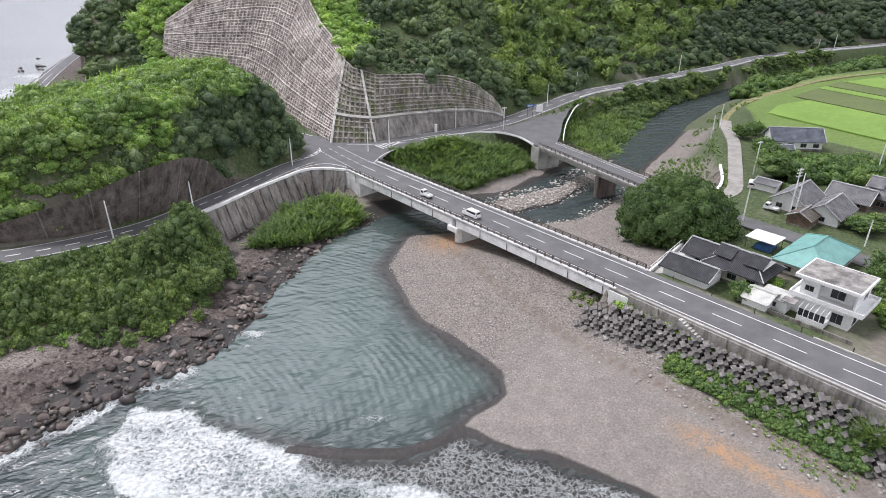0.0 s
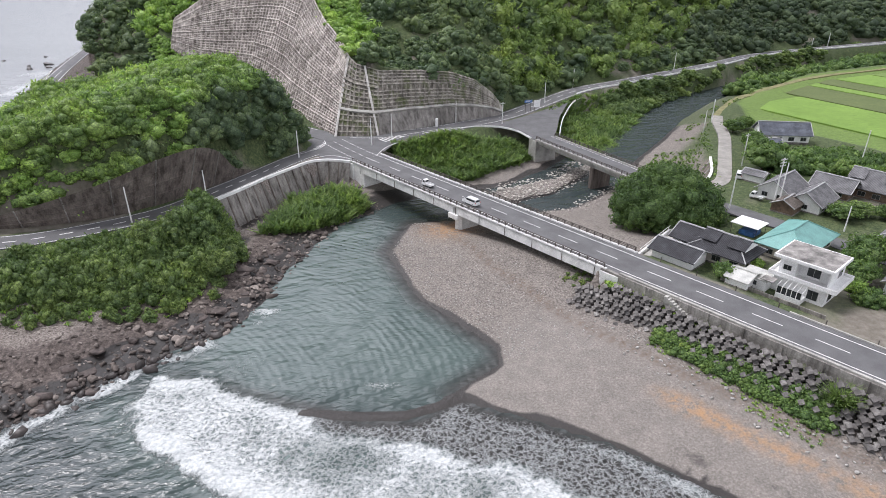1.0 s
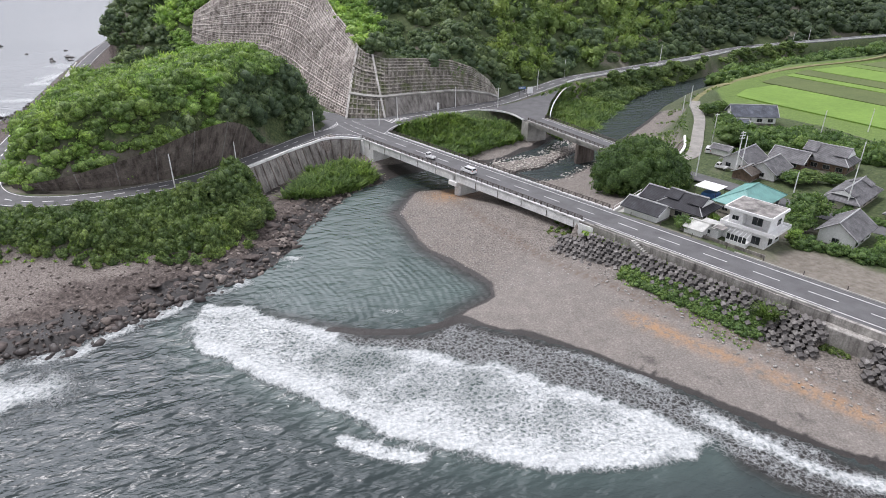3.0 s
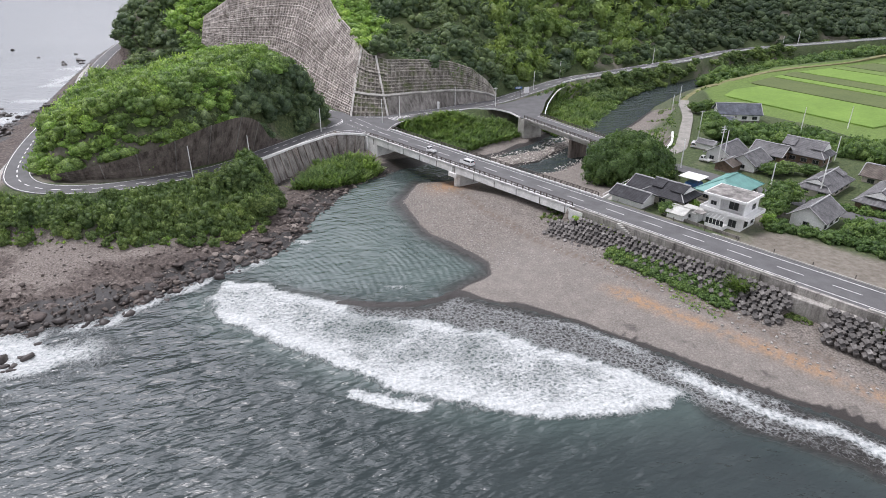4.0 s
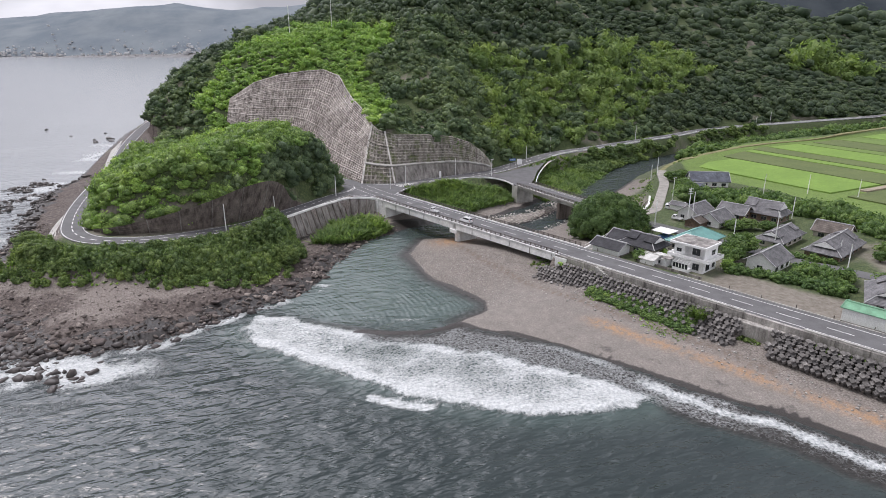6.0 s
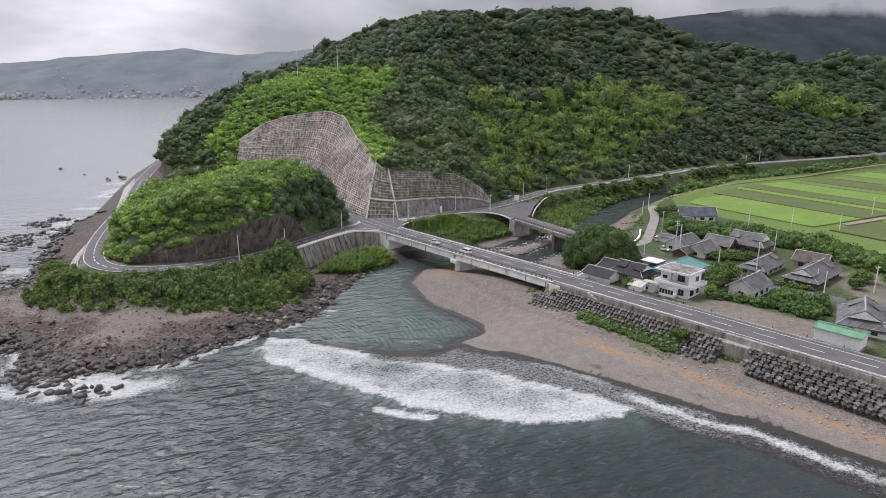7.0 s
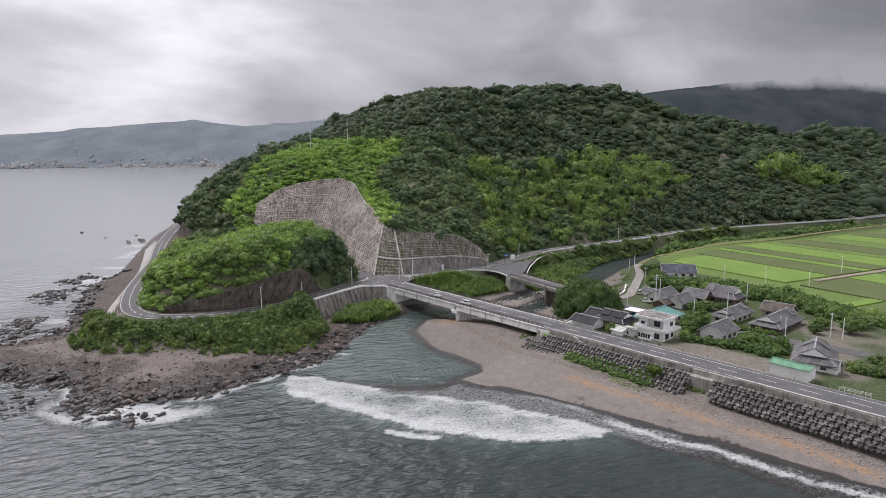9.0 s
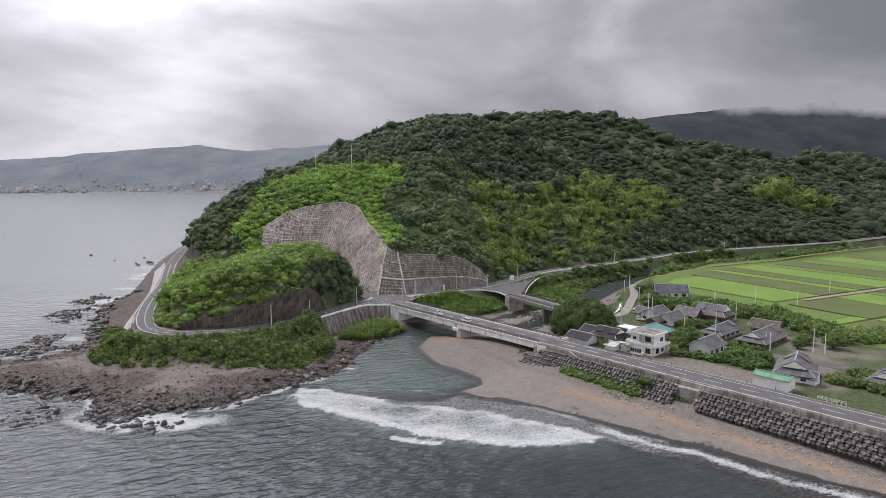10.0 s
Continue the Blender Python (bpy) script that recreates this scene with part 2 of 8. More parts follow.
ROAD_LEFT = [(-28, 176, 8.0), (-36, 171, 8.0), (-42, 162, 8.1), (-47, 150, 8.6), (-53, 136, 9.3), (-61, 120, 10.0), (-75, 109, 10.3), (-87, 104, 10.4),
             (-99, 104.5, 10.4), (-109, 112, 10.3), (-118, 128, 10.0), (-128, 152, 9.5), (-139, 184, 9.0), (-152, 225, 8.5), (-180, 300, 8.5), (-210, 400, 8.5), (-235, 520, 9)]
ROAD_RIVER = [(-30, 184, 8.0), (-14, 190, 8.0), (2, 197, 8.0), (24, 212, 8.2), (40, 230, 8.5), (61, 254, 9), (84, 271, 9), (117, 296, 9), (145, 317, 9), (172, 340, 9),
              (200, 357, 9), (238, 374, 9), (280, 392, 9), (360, 425, 9.5), (460, 480, 11), (600, 560, 13)]
ROAD_CUT = [(-30, 184, 8.0), (-45, 196, 8.3), (-60, 203.5, 9.0), (-80, 210, 9.5), (-105, 218, 9.5), (-128, 222, 9.0), (-148, 222, 8.8)]
ROAD_BACK = [(32, 196, 8.0), (40, 180, 8.0), (57, 146, 8.0), (64, 134, 7.6), (80, 116, 7.0), (92, 100, 6.8), (106, 86, 6.6), (128, 66, 6.6)]
FOOT = [(-150, 276, 0.8), (-124, 266, 1.1), (-109, 258.5, 1.2), (-96, 253, 1.2), (-84, 250.5, 1.3), (-76, 249, 1.4), (-70, 242, 1.4), (-63, 232, 1.3), (-56, 221.5, 1.3), (-48, 210, 1.3), (-40, 198.5, 1.2),
        (-32, 187, 1.1), (-20, 187, 1.4), (0, 201, 1.7),
        (24, 214, 1.2), (36, 235, 0.9), (57, 262, 0.75), (82, 278, 0.7), (114, 303, 0.7), (142, 324, 0.7), (169, 347, 0.7), (198, 364, 0.6), (236, 381, 0.6), (277, 399, 0.6), (357, 432, 0.5), (700, 640, 0.5), (2500, 1800, 0.5)]
BENCH = [(-66, 237), (-70, 243), (-76, 250), (-84, 252), (-96, 254.5), (-109, 260), (-116, 256), (-106, 244), (-90, 238), (-76, 232)]
KNOLL = [(-39, 178), (-46, 160), (-52, 146), (-59, 131), (-66, 122), (-78, 115), (-90, 111), (-102, 113), (-111, 124), (-120, 146), (-130, 178), (-133, 203),
         (-106, 211), (-80, 203), (-60, 196), (-47, 189)]


# the two reinforced cut slopes: foot and top edge in plan, from their common corner outwards
CUT_L_FOOT = [(-32, 188, 7.6), (-40, 199.5, 7.8), (-48, 211, 8), (-56, 222.5, 8.5), (-63, 233, 9.5), (-70, 243, 11), (-76, 250, 13.5), (-84, 251.5, 15), (-96, 254, 18), (-108, 259, 25)]
CUT_L_TOP = [(-29, 210, 29.3), (-32, 218.8, 33), (-40.8, 237.4, 38.3), (-45.1, 248.3, 42.4), (-49.5, 259, 47.5), (-59, 271, 50), (-71, 277.8, 49), (-83, 277, 47.5), (-96.4, 273.3, 43.4), (-107.9, 267.3, 35.8)]
CUT_R_FOOT = [(-32, 188, 7.6), (-20, 188, 7.6), (0, 201.5, 7.6), (24, 214.5, 7.6)]
CUT_R_TOP = [(-29, 210, 29.3), (-26, 206, 27.5), (-18, 202, 26), (-6, 206, 25.5), (6, 210, 24), (14, 213, 21), (21, 216, 15.5), (25, 217, 10)]
WALL_LEFT = [p[:2] for p in CUT_L_FOOT + CUT_L_TOP[::-1]]
WALL_RIGHT = [p[:2] for p in CUT_R_FOOT + CUT_R_TOP[::-1]]


CREST = [(-46, 66), (-40, 60), (-30, 53), (-18, 46), (-6, 38.5), (6, 34.5), (16, 32), (26, 32.5), (36, 34)]
UPPER = [(-46, 75), (-36, 72), (-28, 68), (-18, 62.5), (-4, 58.5), (8, 54), (20, 48), (32, 41), (40, 36)]
WHITE = CREST + UPPER[::-1]
SWASH = [(-46, 75), (-36, 72.5), (-29, 70), (-21, 67), (-10.6, 63.5), (-3, 64), (3, 67.4), (14, 62.6), (25, 57.2), (37, 47.6), (50, 36.1), (60, 29.6), (74, 15.6), (86, 6.6), (110, -15.4), (158, -71)]
BAND = SWASH + [(150, -82), (102, -26), (80, -5), (64, 12), (50, 25)] + CREST[::-1]
SHORE_FRONT = [(2.5, 69), (14, 64), (25, 58.6), (37, 49), (50, 37.5), (60, 31), (74, 17), (86, 8), (110, -14), (160, -70)]
FIELD = [(118, 236), (132, 258), (150, 280), (190, 303), (260, 330), (380, 393), (900, 630), (1400, 800), (1400, -200), (300, -100), (172, 66), (146, 96), (141, 128), (143, 155), (136, 178), (124, 196), (113, 214)]


def bump2(X, Y, cx, cy, h, rx, ry, turn=0.0):
    c, s = math.cos(radians(turn)), math.sin(radians(turn))
    x, y = (X - cx) * c + (Y - cy) * s, -(X - cx) * s + (Y - cy) * c
    return h * np.exp(-(x / rx) ** 2 - (y / ry) ** 2)


def natural_hill(X, Y):
    h = bump2(X, Y, 0, 480, 112, 175, 170)
    h = np.maximum(h, bump2(X, Y, 150, 600, 128, 230, 200))
    h = np.maximum(h, bump2(X, Y, 70, 545, 117, 130, 150))
    h = np.maximum(h, bump2(X, Y, 330, 590, 104, 200, 200))
    h = np.maximum(h, bump2(X, Y, 600, 720, 92, 330, 240))
    h = h + bump2(X, Y, -92, 318, 23, 75, 80) + bump2(X, Y, 30, 300, 18, 70, 70) + bump2(X, Y, 150, 420, 14, 80, 70)
    return h + 8.5 - bump2(X, Y, -75, 425, 6, 55, 70) + 5 * vnoise(X, Y, 60, 5, 3)


def height(X, Y):
    """The ground's height above the sea."""
    dl, dr = signed(X, Y, LAND_L), signed(X, Y, LAND_R)
    z = np.maximum(-3.0, 0.16 * np.maximum(dl, dr))
    # rocky shore and banks of the west side
    rough = vnoise(X, Y, 5.0, 3, 3)
    strata = np.abs(vnoise(0.94 * X + 0.34 * Y, 3.0 * (0.94 * Y - 0.34 * X), 9.0, 4, 3))
    rough = rough + 1.5 * (0.5 - strata * 1.6) * sstep(dl + 4 * vnoise(X, Y, 14, 6, 2), -5, 1) * (1 - sstep(dl + 4 * vnoise(X, Y, 14, 6, 2), 9, 14)) * (X < -34)
    west = 0.14 * dl + sstep(dl, 4, 26) * 1.0 + rough * (0.75 + 0.7 * (X < -34)) * sstep(dl, -3, 4) * (1 - sstep(dl, 18, 30)) + 4.0 * np.where(X < -38, sstep(21 - seg_field(X, Y, ROAD_LEFT)[0], 0, 12), sstep(dl, 20, 34))
    west = np.minimum(west, 8.0)
    z = np.where(dl > -3, np.maximum(z, west), z)
    # beach and gravel bar
    beach = np.minimum(0.10 * dr, 1.2 + 0.035 * dr) + 0.42 * sstep(dr + 0.5 * vnoise(X, Y, 4, 9, 2), -0.6, 2.6)
    front = (seg_field(X, Y, SHORE_FRONT)[0] < 12) & (Y < 70 - 0.1 * X) & ((X > 3) | (Y < 67))
    beach = np.where((dr < 0) & front, 0.16 - 0.9 * sstep(-dr + 0.6 * vnoise(X, Y, 6, 60, 3), 0.0, 2.4), beach)
    bar = np.exp(-(seg_field(X, Y, [(-20, 65.5), (-12, 64.5), (-5, 64.5), (0, 66.5), (5, 69.5)])[0] / 1.9) ** 2)
    z = np.maximum(z, -1.2 + 1.62 * bar)
    shoal = signed(X, Y, [(6, 151), (20, 148), (34, 155), (47, 169), (58, 190), (50, 186), (36, 170), (20, 161)]) + 2.0 * vnoise(X, Y, 6, 12, 3)
    z = np.maximum(z, -1.0 + 1.72 * sstep(shoal, -1, 3))
    beach = np.minimum(beach, 3.0) + 0.10 * vnoise(X, Y, 9, 8, 2) * sstep(dr, 1, 8)
    z = np.where((dr > -2) | front, np.maximum(z, beach), z)
    # village terrace and fields behind the sea wall
    hr = signed(X, Y, HIGH_R)
    terrace = 6.7 - 1.4 * sstep(signed(X, Y, FIELD), 0, 5)
    levee = 1.6 * np.exp(-((hr - 6) / 5.0) ** 2) * sstep(Y, 190, 230)
    z = np.where(dr > 0, z + (terrace + levee - z) * sstep(hr, -1.2, 1.2), z)
    # hills
    df, k = seg_field(X, Y, FOOT)
    foot_poly = [p[:2] for p in FOOT] + [(4600, 2900), (4600, 4600), (-900, 4600), (-500, 1700), (-300, 800), (-235, 520), (-205, 380)]
    ins = inside(X, Y, foot_poly)
    plane = 8.2 + k * df
    bent = 8.2 + k * np.minimum(df, 23) + 0.47 * k * np.maximum(df - 23, 0)
    nat = natural_hill(X, Y)
    nat = nat + (bent - nat) * sstep(np.maximum(signed(X, Y, WALL_LEFT), signed(X, Y, WALL_RIGHT)), -9, 0)
    hill = np.minimum(nat, plane)
    # behind the left slope the ground keeps below its two faces, which meet in a fold
    faces = np.maximum(7.6 + ((X + 32) * 0.81 + (Y - 188) * 0.58) * 1.42, 15 + (Y - 251.5) * 1.24)
    hill = np.where(signed(X, Y, WALL_LEFT) > -0.3, np.minimum(hill, faces - 3.5), hill)
    wr = signed(X, Y, WALL_RIGHT)
    hill = np.where(wr > -6, np.minimum(hill, 8 + 19.0 * sstep(-wr, -7, 3) + 2.0 * np.maximum(-wr, 0) - 8.0 * sstep(X, 2, 26)), hill)
    west_side = np.minimum(hill, 7 + 1.25 * np.maximum(dl - 14, 0))
    z = np.where(ins, np.maximum(np.minimum(z, 8.0), west_side), z)
    bench = signed(X, Y, BENCH)
    z = np.where(bench > -4, np.maximum(z, 9.0 + 5.5 * sstep(bench, -4, 0.5)), z)
    dk = signed(X, Y, KNOLL)
    mound = 9.5 + np.minimum(1.9 * dk, 11 + 0.72 * dk)
    mound = np.minimum(mound, 29.0 + 1.5 * vnoise(X, Y, 25, 14, 2) + 3 * sstep(Y, 150, 195) - 12.0 * sstep(-X, 70, 118) - 2 * sstep(X, -66, -50))
    z = np.where(dk > 0, np.maximum(z, mound), z)
    # roads are cut in level
    for line, w, sh in ((ROAD_LEFT, 4.0, 4.5), (ROAD_RIVER, 5.0, 4.0), (ROAD_CUT, 4.0, 3.0), (ROAD_BACK[5:], 2.8, 3.0)):
        d, rz = seg_field(X, Y, line)
        kk = sstep(d, w, w + sh)
        z = (rz - 0.12) * (1 - kk) + z * kk
    slope_w = [(-111, 116), (-119, 129), (-129, 153), (-140, 185), (-153, 226), (-182, 302), (-237, 522), (-300, 522), (-300, 60), (-126, 60), (-118, 100)]
    dw, rw = seg_field(X, Y, ROAD_LEFT)
    z = np.where(inside(X, Y, slope_w) & (Y > 108), np.minimum(z, np.maximum(rw - 0.9 - 1.15 * np.maximum(dw - 3.4, 0), 1.6 + 0.02 * dl + 0.5 * rough)), z)
    quay = signed(X, Y, [(-20, 158), (-33, 163), (-39, 156), (-43, 147), (-49, 133.5), (-53, 125), (-46, 116), (-36, 108), (-20, 135), (-5, 150)])
    z = np.where(quay > 0, np.minimum(z, 1.6 + 0.35 * rough), z)
    d, rz = seg_field(X, Y, [coast(88, 5.5, DECK), coast(520, 5.5, DECK)])
    kk = sstep(d, 5.3, 9.5)
    z = np.where((X - 34) * UX + (Y - 96) * UY > -3, np.where((X + 24) * NX + (Y - 162) * NY > 0.3, (DECK - 0.12) * (1 - kk) + z * kk, z), z)
    return z


def grid_axis(lo, hi, step, far_lo, far_hi, grow=1.13):
    a = list(np.arange(lo, hi + step / 2, step))
    s, x = step, hi
    while x < far_hi:
        s *= grow; x = min(x + s, far_hi); a.append(x)
    s, x = step, lo
    while x > far_lo:
        s *= grow; x = max(x - s, far_lo); a.insert(0, x)
    return np.array(a)


def sheet(name, xs, ys, z, mat, attrs=None, smooth=True):
    nx, ny = len(xs), len(ys)
    X, Y = np.meshgrid(xs, ys)
    co = np.stack([X.ravel(), Y.ravel(), z.ravel()], 1)
    i = np.arange(nx * ny).reshape(ny, nx)
    q = np.stack([i[:-1, :-1], i[:-1, 1:], i[1:, 1:], i[1:, :-1]], -1).reshape(-1, 4)
    me = raw_mesh(name, co, q)
    for k, v in (attrs or {}).items():
        me.attributes.new(k, "FLOAT", "POINT").data.foreach_set("value", v.ravel().astype(np.float32))
    me.materials.append(mat)
    if smooth:
        me.polygons.foreach_set("use_smooth", np.ones(len(q), bool))
    return new(name, me)


def raw_mesh(name, co, faces):
    """A mesh from arrays; all faces have the same number of corners."""
    me = bpy.data.meshes.new(name)
    n = faces.shape[1]
    me.vertices.add(len(co)); me.loops.add(faces.size); me.polygons.add(len(faces))
    me.vertices.foreach_set("co", co.astype(np.float32).ravel())
    me.loops.foreach_set("vertex_index", faces.astype(np.int32).ravel())
    me.polygons.foreach_set("loop_start", np.arange(0, faces.size, n, dtype=np.int32))
    me.update(calc_edges=True)
    return me


# ---- mesh helpers ----
def part(name, bm, mat, parent=None, label="", smooth=False):
    me = bpy.data.meshes.new(name)
    bm.to_mesh(me)
    bm.free()
    me.materials.append(mat)
    if smooth:
        me.polygons.foreach_set("use_smooth", np.ones(len(me.polygons), bool))
    ob = new(name, me)
    if parent is not None:
        ob.parent = parent
    if label:
        tagged(ob, label)
    return ob


def share(name, me, parent, m):
    """One more part on a mesh that is there already."""
    ob = new(name, me)
    ob.parent = parent
    ob.matrix_basis = m
    return ob


def empty(name, m, label, category, group="", kind=""):
    ob = new(name)
    ob.empty_display_size = 0.5
    ob.matrix_world = m
    return tagged(ob, label, category, group, kind)


def add_box(bm, x0, x1, y0, y1, z0, z1, bevel=0.0, m=None):
    r = bmesh.ops.create_cube(bm, size=1.0)["verts"]
    for v in r:
        v.co = Vector(((x0 + x1) / 2 + v.co.x * (x1 - x0), (y0 + y1) / 2 + v.co.y * (y1 - y0), (z0 + z1) / 2 + v.co.z * (z1 - z0)))
    if bevel:
        es = list({e for v in r for e in v.link_edges})
        g = bmesh.ops.bevel(bm, geom=es, offset=bevel, segments=1, affect="EDGES")
        r = list({v for f in g["faces"] for v in f.verts} | {v for v in r if v.is_valid})
    if m is not None:
        bmesh.ops.transform(bm, matrix=m, verts=[v for v in r if v.is_valid])
    return bm


def box_bm(*a, **k):
    return add_box(bmesh.new(), *a, **k)


def add_tube(bm, a, b, r0, r1=None, sides=8):
    a, b = Vector(a), Vector(b)
    r1 = r0 if r1 is None else r1
    q = (b - a).to_track_quat("Z", "Y").to_matrix()
    rings = []
    for p, r in ((a, r0), (b, r1)):
        rings.append([bm.verts.new(p + q @ Vector((math.cos(2 * math.pi * k / sides) * r, math.sin(2 * math.pi * k / sides) * r, 0))) for k in range(sides)])
    for k in range(sides):
        bm.faces.new((rings[0][k], rings[0][(k + 1) % sides], rings[1][(k + 1) % sides], rings[1][k]))
    bm.faces.new(rings[1])
    bm.faces.new(rings[0][::-1])
    return bm


def tube_bm(*a, **k):
    return add_tube(bmesh.new(), *a, **k)


def smooth_line(pts, step=2.0):
    """The line rounded through its points and cut into even steps."""
    p = np.array(pts, float)
    e = np.vstack([2 * p[0] - p[1], p, 2 * p[-1] - p[-2]])
    out = []
    for i in range(1, len(e) - 2):
        n = max(2, int(np.linalg.norm(e[i + 1] - e[i]) / step))
        for k in np.arange(n) / n:
            a, b, c, d = e[i - 1], e[i], e[i + 1], e[i + 2]
            out.append(0.5 * (2 * b + (c - a) * k + (2 * a - 5 * b + 4 * c - d) * k ** 2 + (3 * b - a - 3 * c + d) * k ** 3))
    out.append(p[-1])
    return np.array(out)


def offsets(line):
    t = np.gradient(line[:, :2], axis=0)
    t /= np.linalg.norm(t, axis=1)[:, None]
    return np.stack([t[:, 1], -t[:, 0]], 1)     # to the right of the way


def ribbon_bm(line, n0, n1, z0, z1):
    """A strip along a line from n0 to n1 to its right, z0 to z1 above it."""
    bm = bmesh.new()
    r = offsets(line)
    prev = None
    for p, q in zip(line, r):
        vs = [bm.verts.new((p[0] + q[0] * n, p[1] + q[1] * n, p[2] + z)) for n, z in ((n0, z1), (n1, z1), (n1, z0), (n0, z0))]
        if prev:
            for k in range(4):
                bm.faces.new((prev[k], prev[(k + 1) % 4], vs[(k + 1) % 4], vs[k]))
        else:
            bm.faces.new(vs)
        prev = vs
    bm.faces.new(prev[::-1])
    return bm


def cut_line(line, s0, s1):
    """The stretch of an even line between two lengths."""
    d = np.concatenate([[0], np.cumsum(np.linalg.norm(np.diff(line[:, :2], axis=0), axis=1))])
    s1 = min(s1, d[-1])
    s = np.concatenate([[s0], d[(d > s0 + 0.05) & (d < s1 - 0.05)], [s1]])
    return np.stack([np.interp(s, d, line[:, k]) for k in range(3)], 1)


# ---- ground ----
def ground_material():
    m, t, b = material("ground", 0.95)
    sand, rock, soil, wet = (attr_node(t, k) for k in ("sand", "rock", "soil", "wet"))
    fine, mid, big = noise_node(t, 3.2, 5.0, 0.7), noise_node(t, 0.45, 4.0), noise_node(t, 0.06, 3.0)
    c_sand = ramp_node(t, fine, [(0.3, (0.134, 0.121, 0.111)), (0.5, (0.200, 0.183, 0.169)), (0.7, (0.300, 0.277, 0.258))])
    c_sand = mix_node(t, 1.0, c_sand, ramp_node(t, mid, [(0.3, (0.85, 0.84, 0.82)), (0.7, (1.12, 1.1, 1.07))]), "MULTIPLY")
    # cobbles show as round cells where the shingle is coarse
    peb = t.nodes.new("ShaderNodeTexVoronoi"); peb.inputs["Scale"].default_value = 2.6
    link(t, position(t), peb.inputs["Vector"])
    stone = ramp_node(t, peb.outputs["Distance"], [(0.1, (1.25, 1.23, 1.2)), (0.5, (0.95, 0.94, 0.93)), (0.8, (0.58, 0.56, 0.55))])
    c_sand = mix_node(t, attr_node(t, "shingle"), c_sand, mix_node(t, 1.0, c_sand, stone, "MULTIPLY"))
    c_rock = ramp_node(t, noise_node(t, 1.5, 7.0, 0.72), [(0.34, (0.028, 0.022, 0.020)), (0.5, (0.092, 0.074, 0.065)), (0.68, (0.20, 0.168, 0.15))])
    c_soil = ramp_node(t, noise_node(t, 0.8, 5.0, 0.65), [(0.3, (0.125, 0.109, 0.087)), (0.7, (0.245, 0.222, 0.188))])
    c_grass = ramp_node(t, noise_node(t, 1.4, 5.0, 0.65), [(0.32, (0.024, 0.040, 0.014)), (0.52, (0.060, 0.086, 0.029)), (0.70, (0.125, 0.135, 0.06))])
    col = mix_node(t, soil, c_grass, c_soil)
    col = mix_node(t, attr_node(t, "paddy"), col, ramp_node(t, noise_node(t, 0.9, 5.0, 0.65), [(0.3, (0.085, 0.135, 0.028)), (0.7, (0.155, 0.235, 0.05))]))
    c_shore = ramp_node(t, fine, [(0.36, (0.075, 0.063, 0.055)), (0.5, (0.175, 0.15, 0.133)), (0.64, (0.31, 0.275, 0.248))])
    jag = math_node(t, "MULTIPLY", math_node(t, "SUBTRACT", noise_node(t, 0.6, 5.0, 0.7), 0.5), 0.9)
    bed = ramp_node(t, math_node(t, "ADD", attr_node(t, "bedrock"), jag), [(0.42, (0, 0, 0)), (0.58, (1, 1, 1))])
    col = mix_node(t, rock, col, mix_node(t, bed, c_shore, c_rock))
    col = mix_node(t, sand, col, c_sand)
    # driftwood and orange litter along the tide lines
    tide = math_node(t, "MULTIPLY", attr_node(t, "tideline"), ramp_node(t, noise_node(t, 1.6, 6.0, 0.75), [(0.42, (0, 0, 0)), (0.56, (1, 1, 1))]))
    col = mix_node(t, tide, col, (0.125, 0.088, 0.062))
    lit = math_node(t, "MULTIPLY", attr_node(t, "drift"), ramp_node(t, noise_node(t, 0.8, 6.0, 0.7), [(0.38, (0, 0, 0)), (0.55, (1, 1, 1))]))
    col = mix_node(t, lit, col, (0.40, 0.225, 0.10))
    wet = ramp_node(t, math_node(t, "ADD", wet, math_node(t, "MULTIPLY", math_node(t, "SUBTRACT", noise_node(t, 0.9, 4.0, 0.6), 0.5), 0.10)), [(0.47, (0, 0, 0)), (0.53, (1, 1, 1))])
    col = mix_node(t, wet, col, mix_node(t, 1.0, col, (0.115, 0.105, 0.102), "MULTIPLY"))
    link(t, col, b.inputs["Base Color"])
    link(t, math_node(t, "SUBTRACT", 0.95, math_node(t, "MULTIPLY", wet, 0.35)), b.inputs["Roughness"])
    bump_node(t, b, math_node(t, "ADD", noise_node(t, 1.1, 6.0, 0.65), math_node(t, "MULTIPLY", fine, 0.4)), 0.6, 0.35)
    return m


M_GROUND = ground_material()


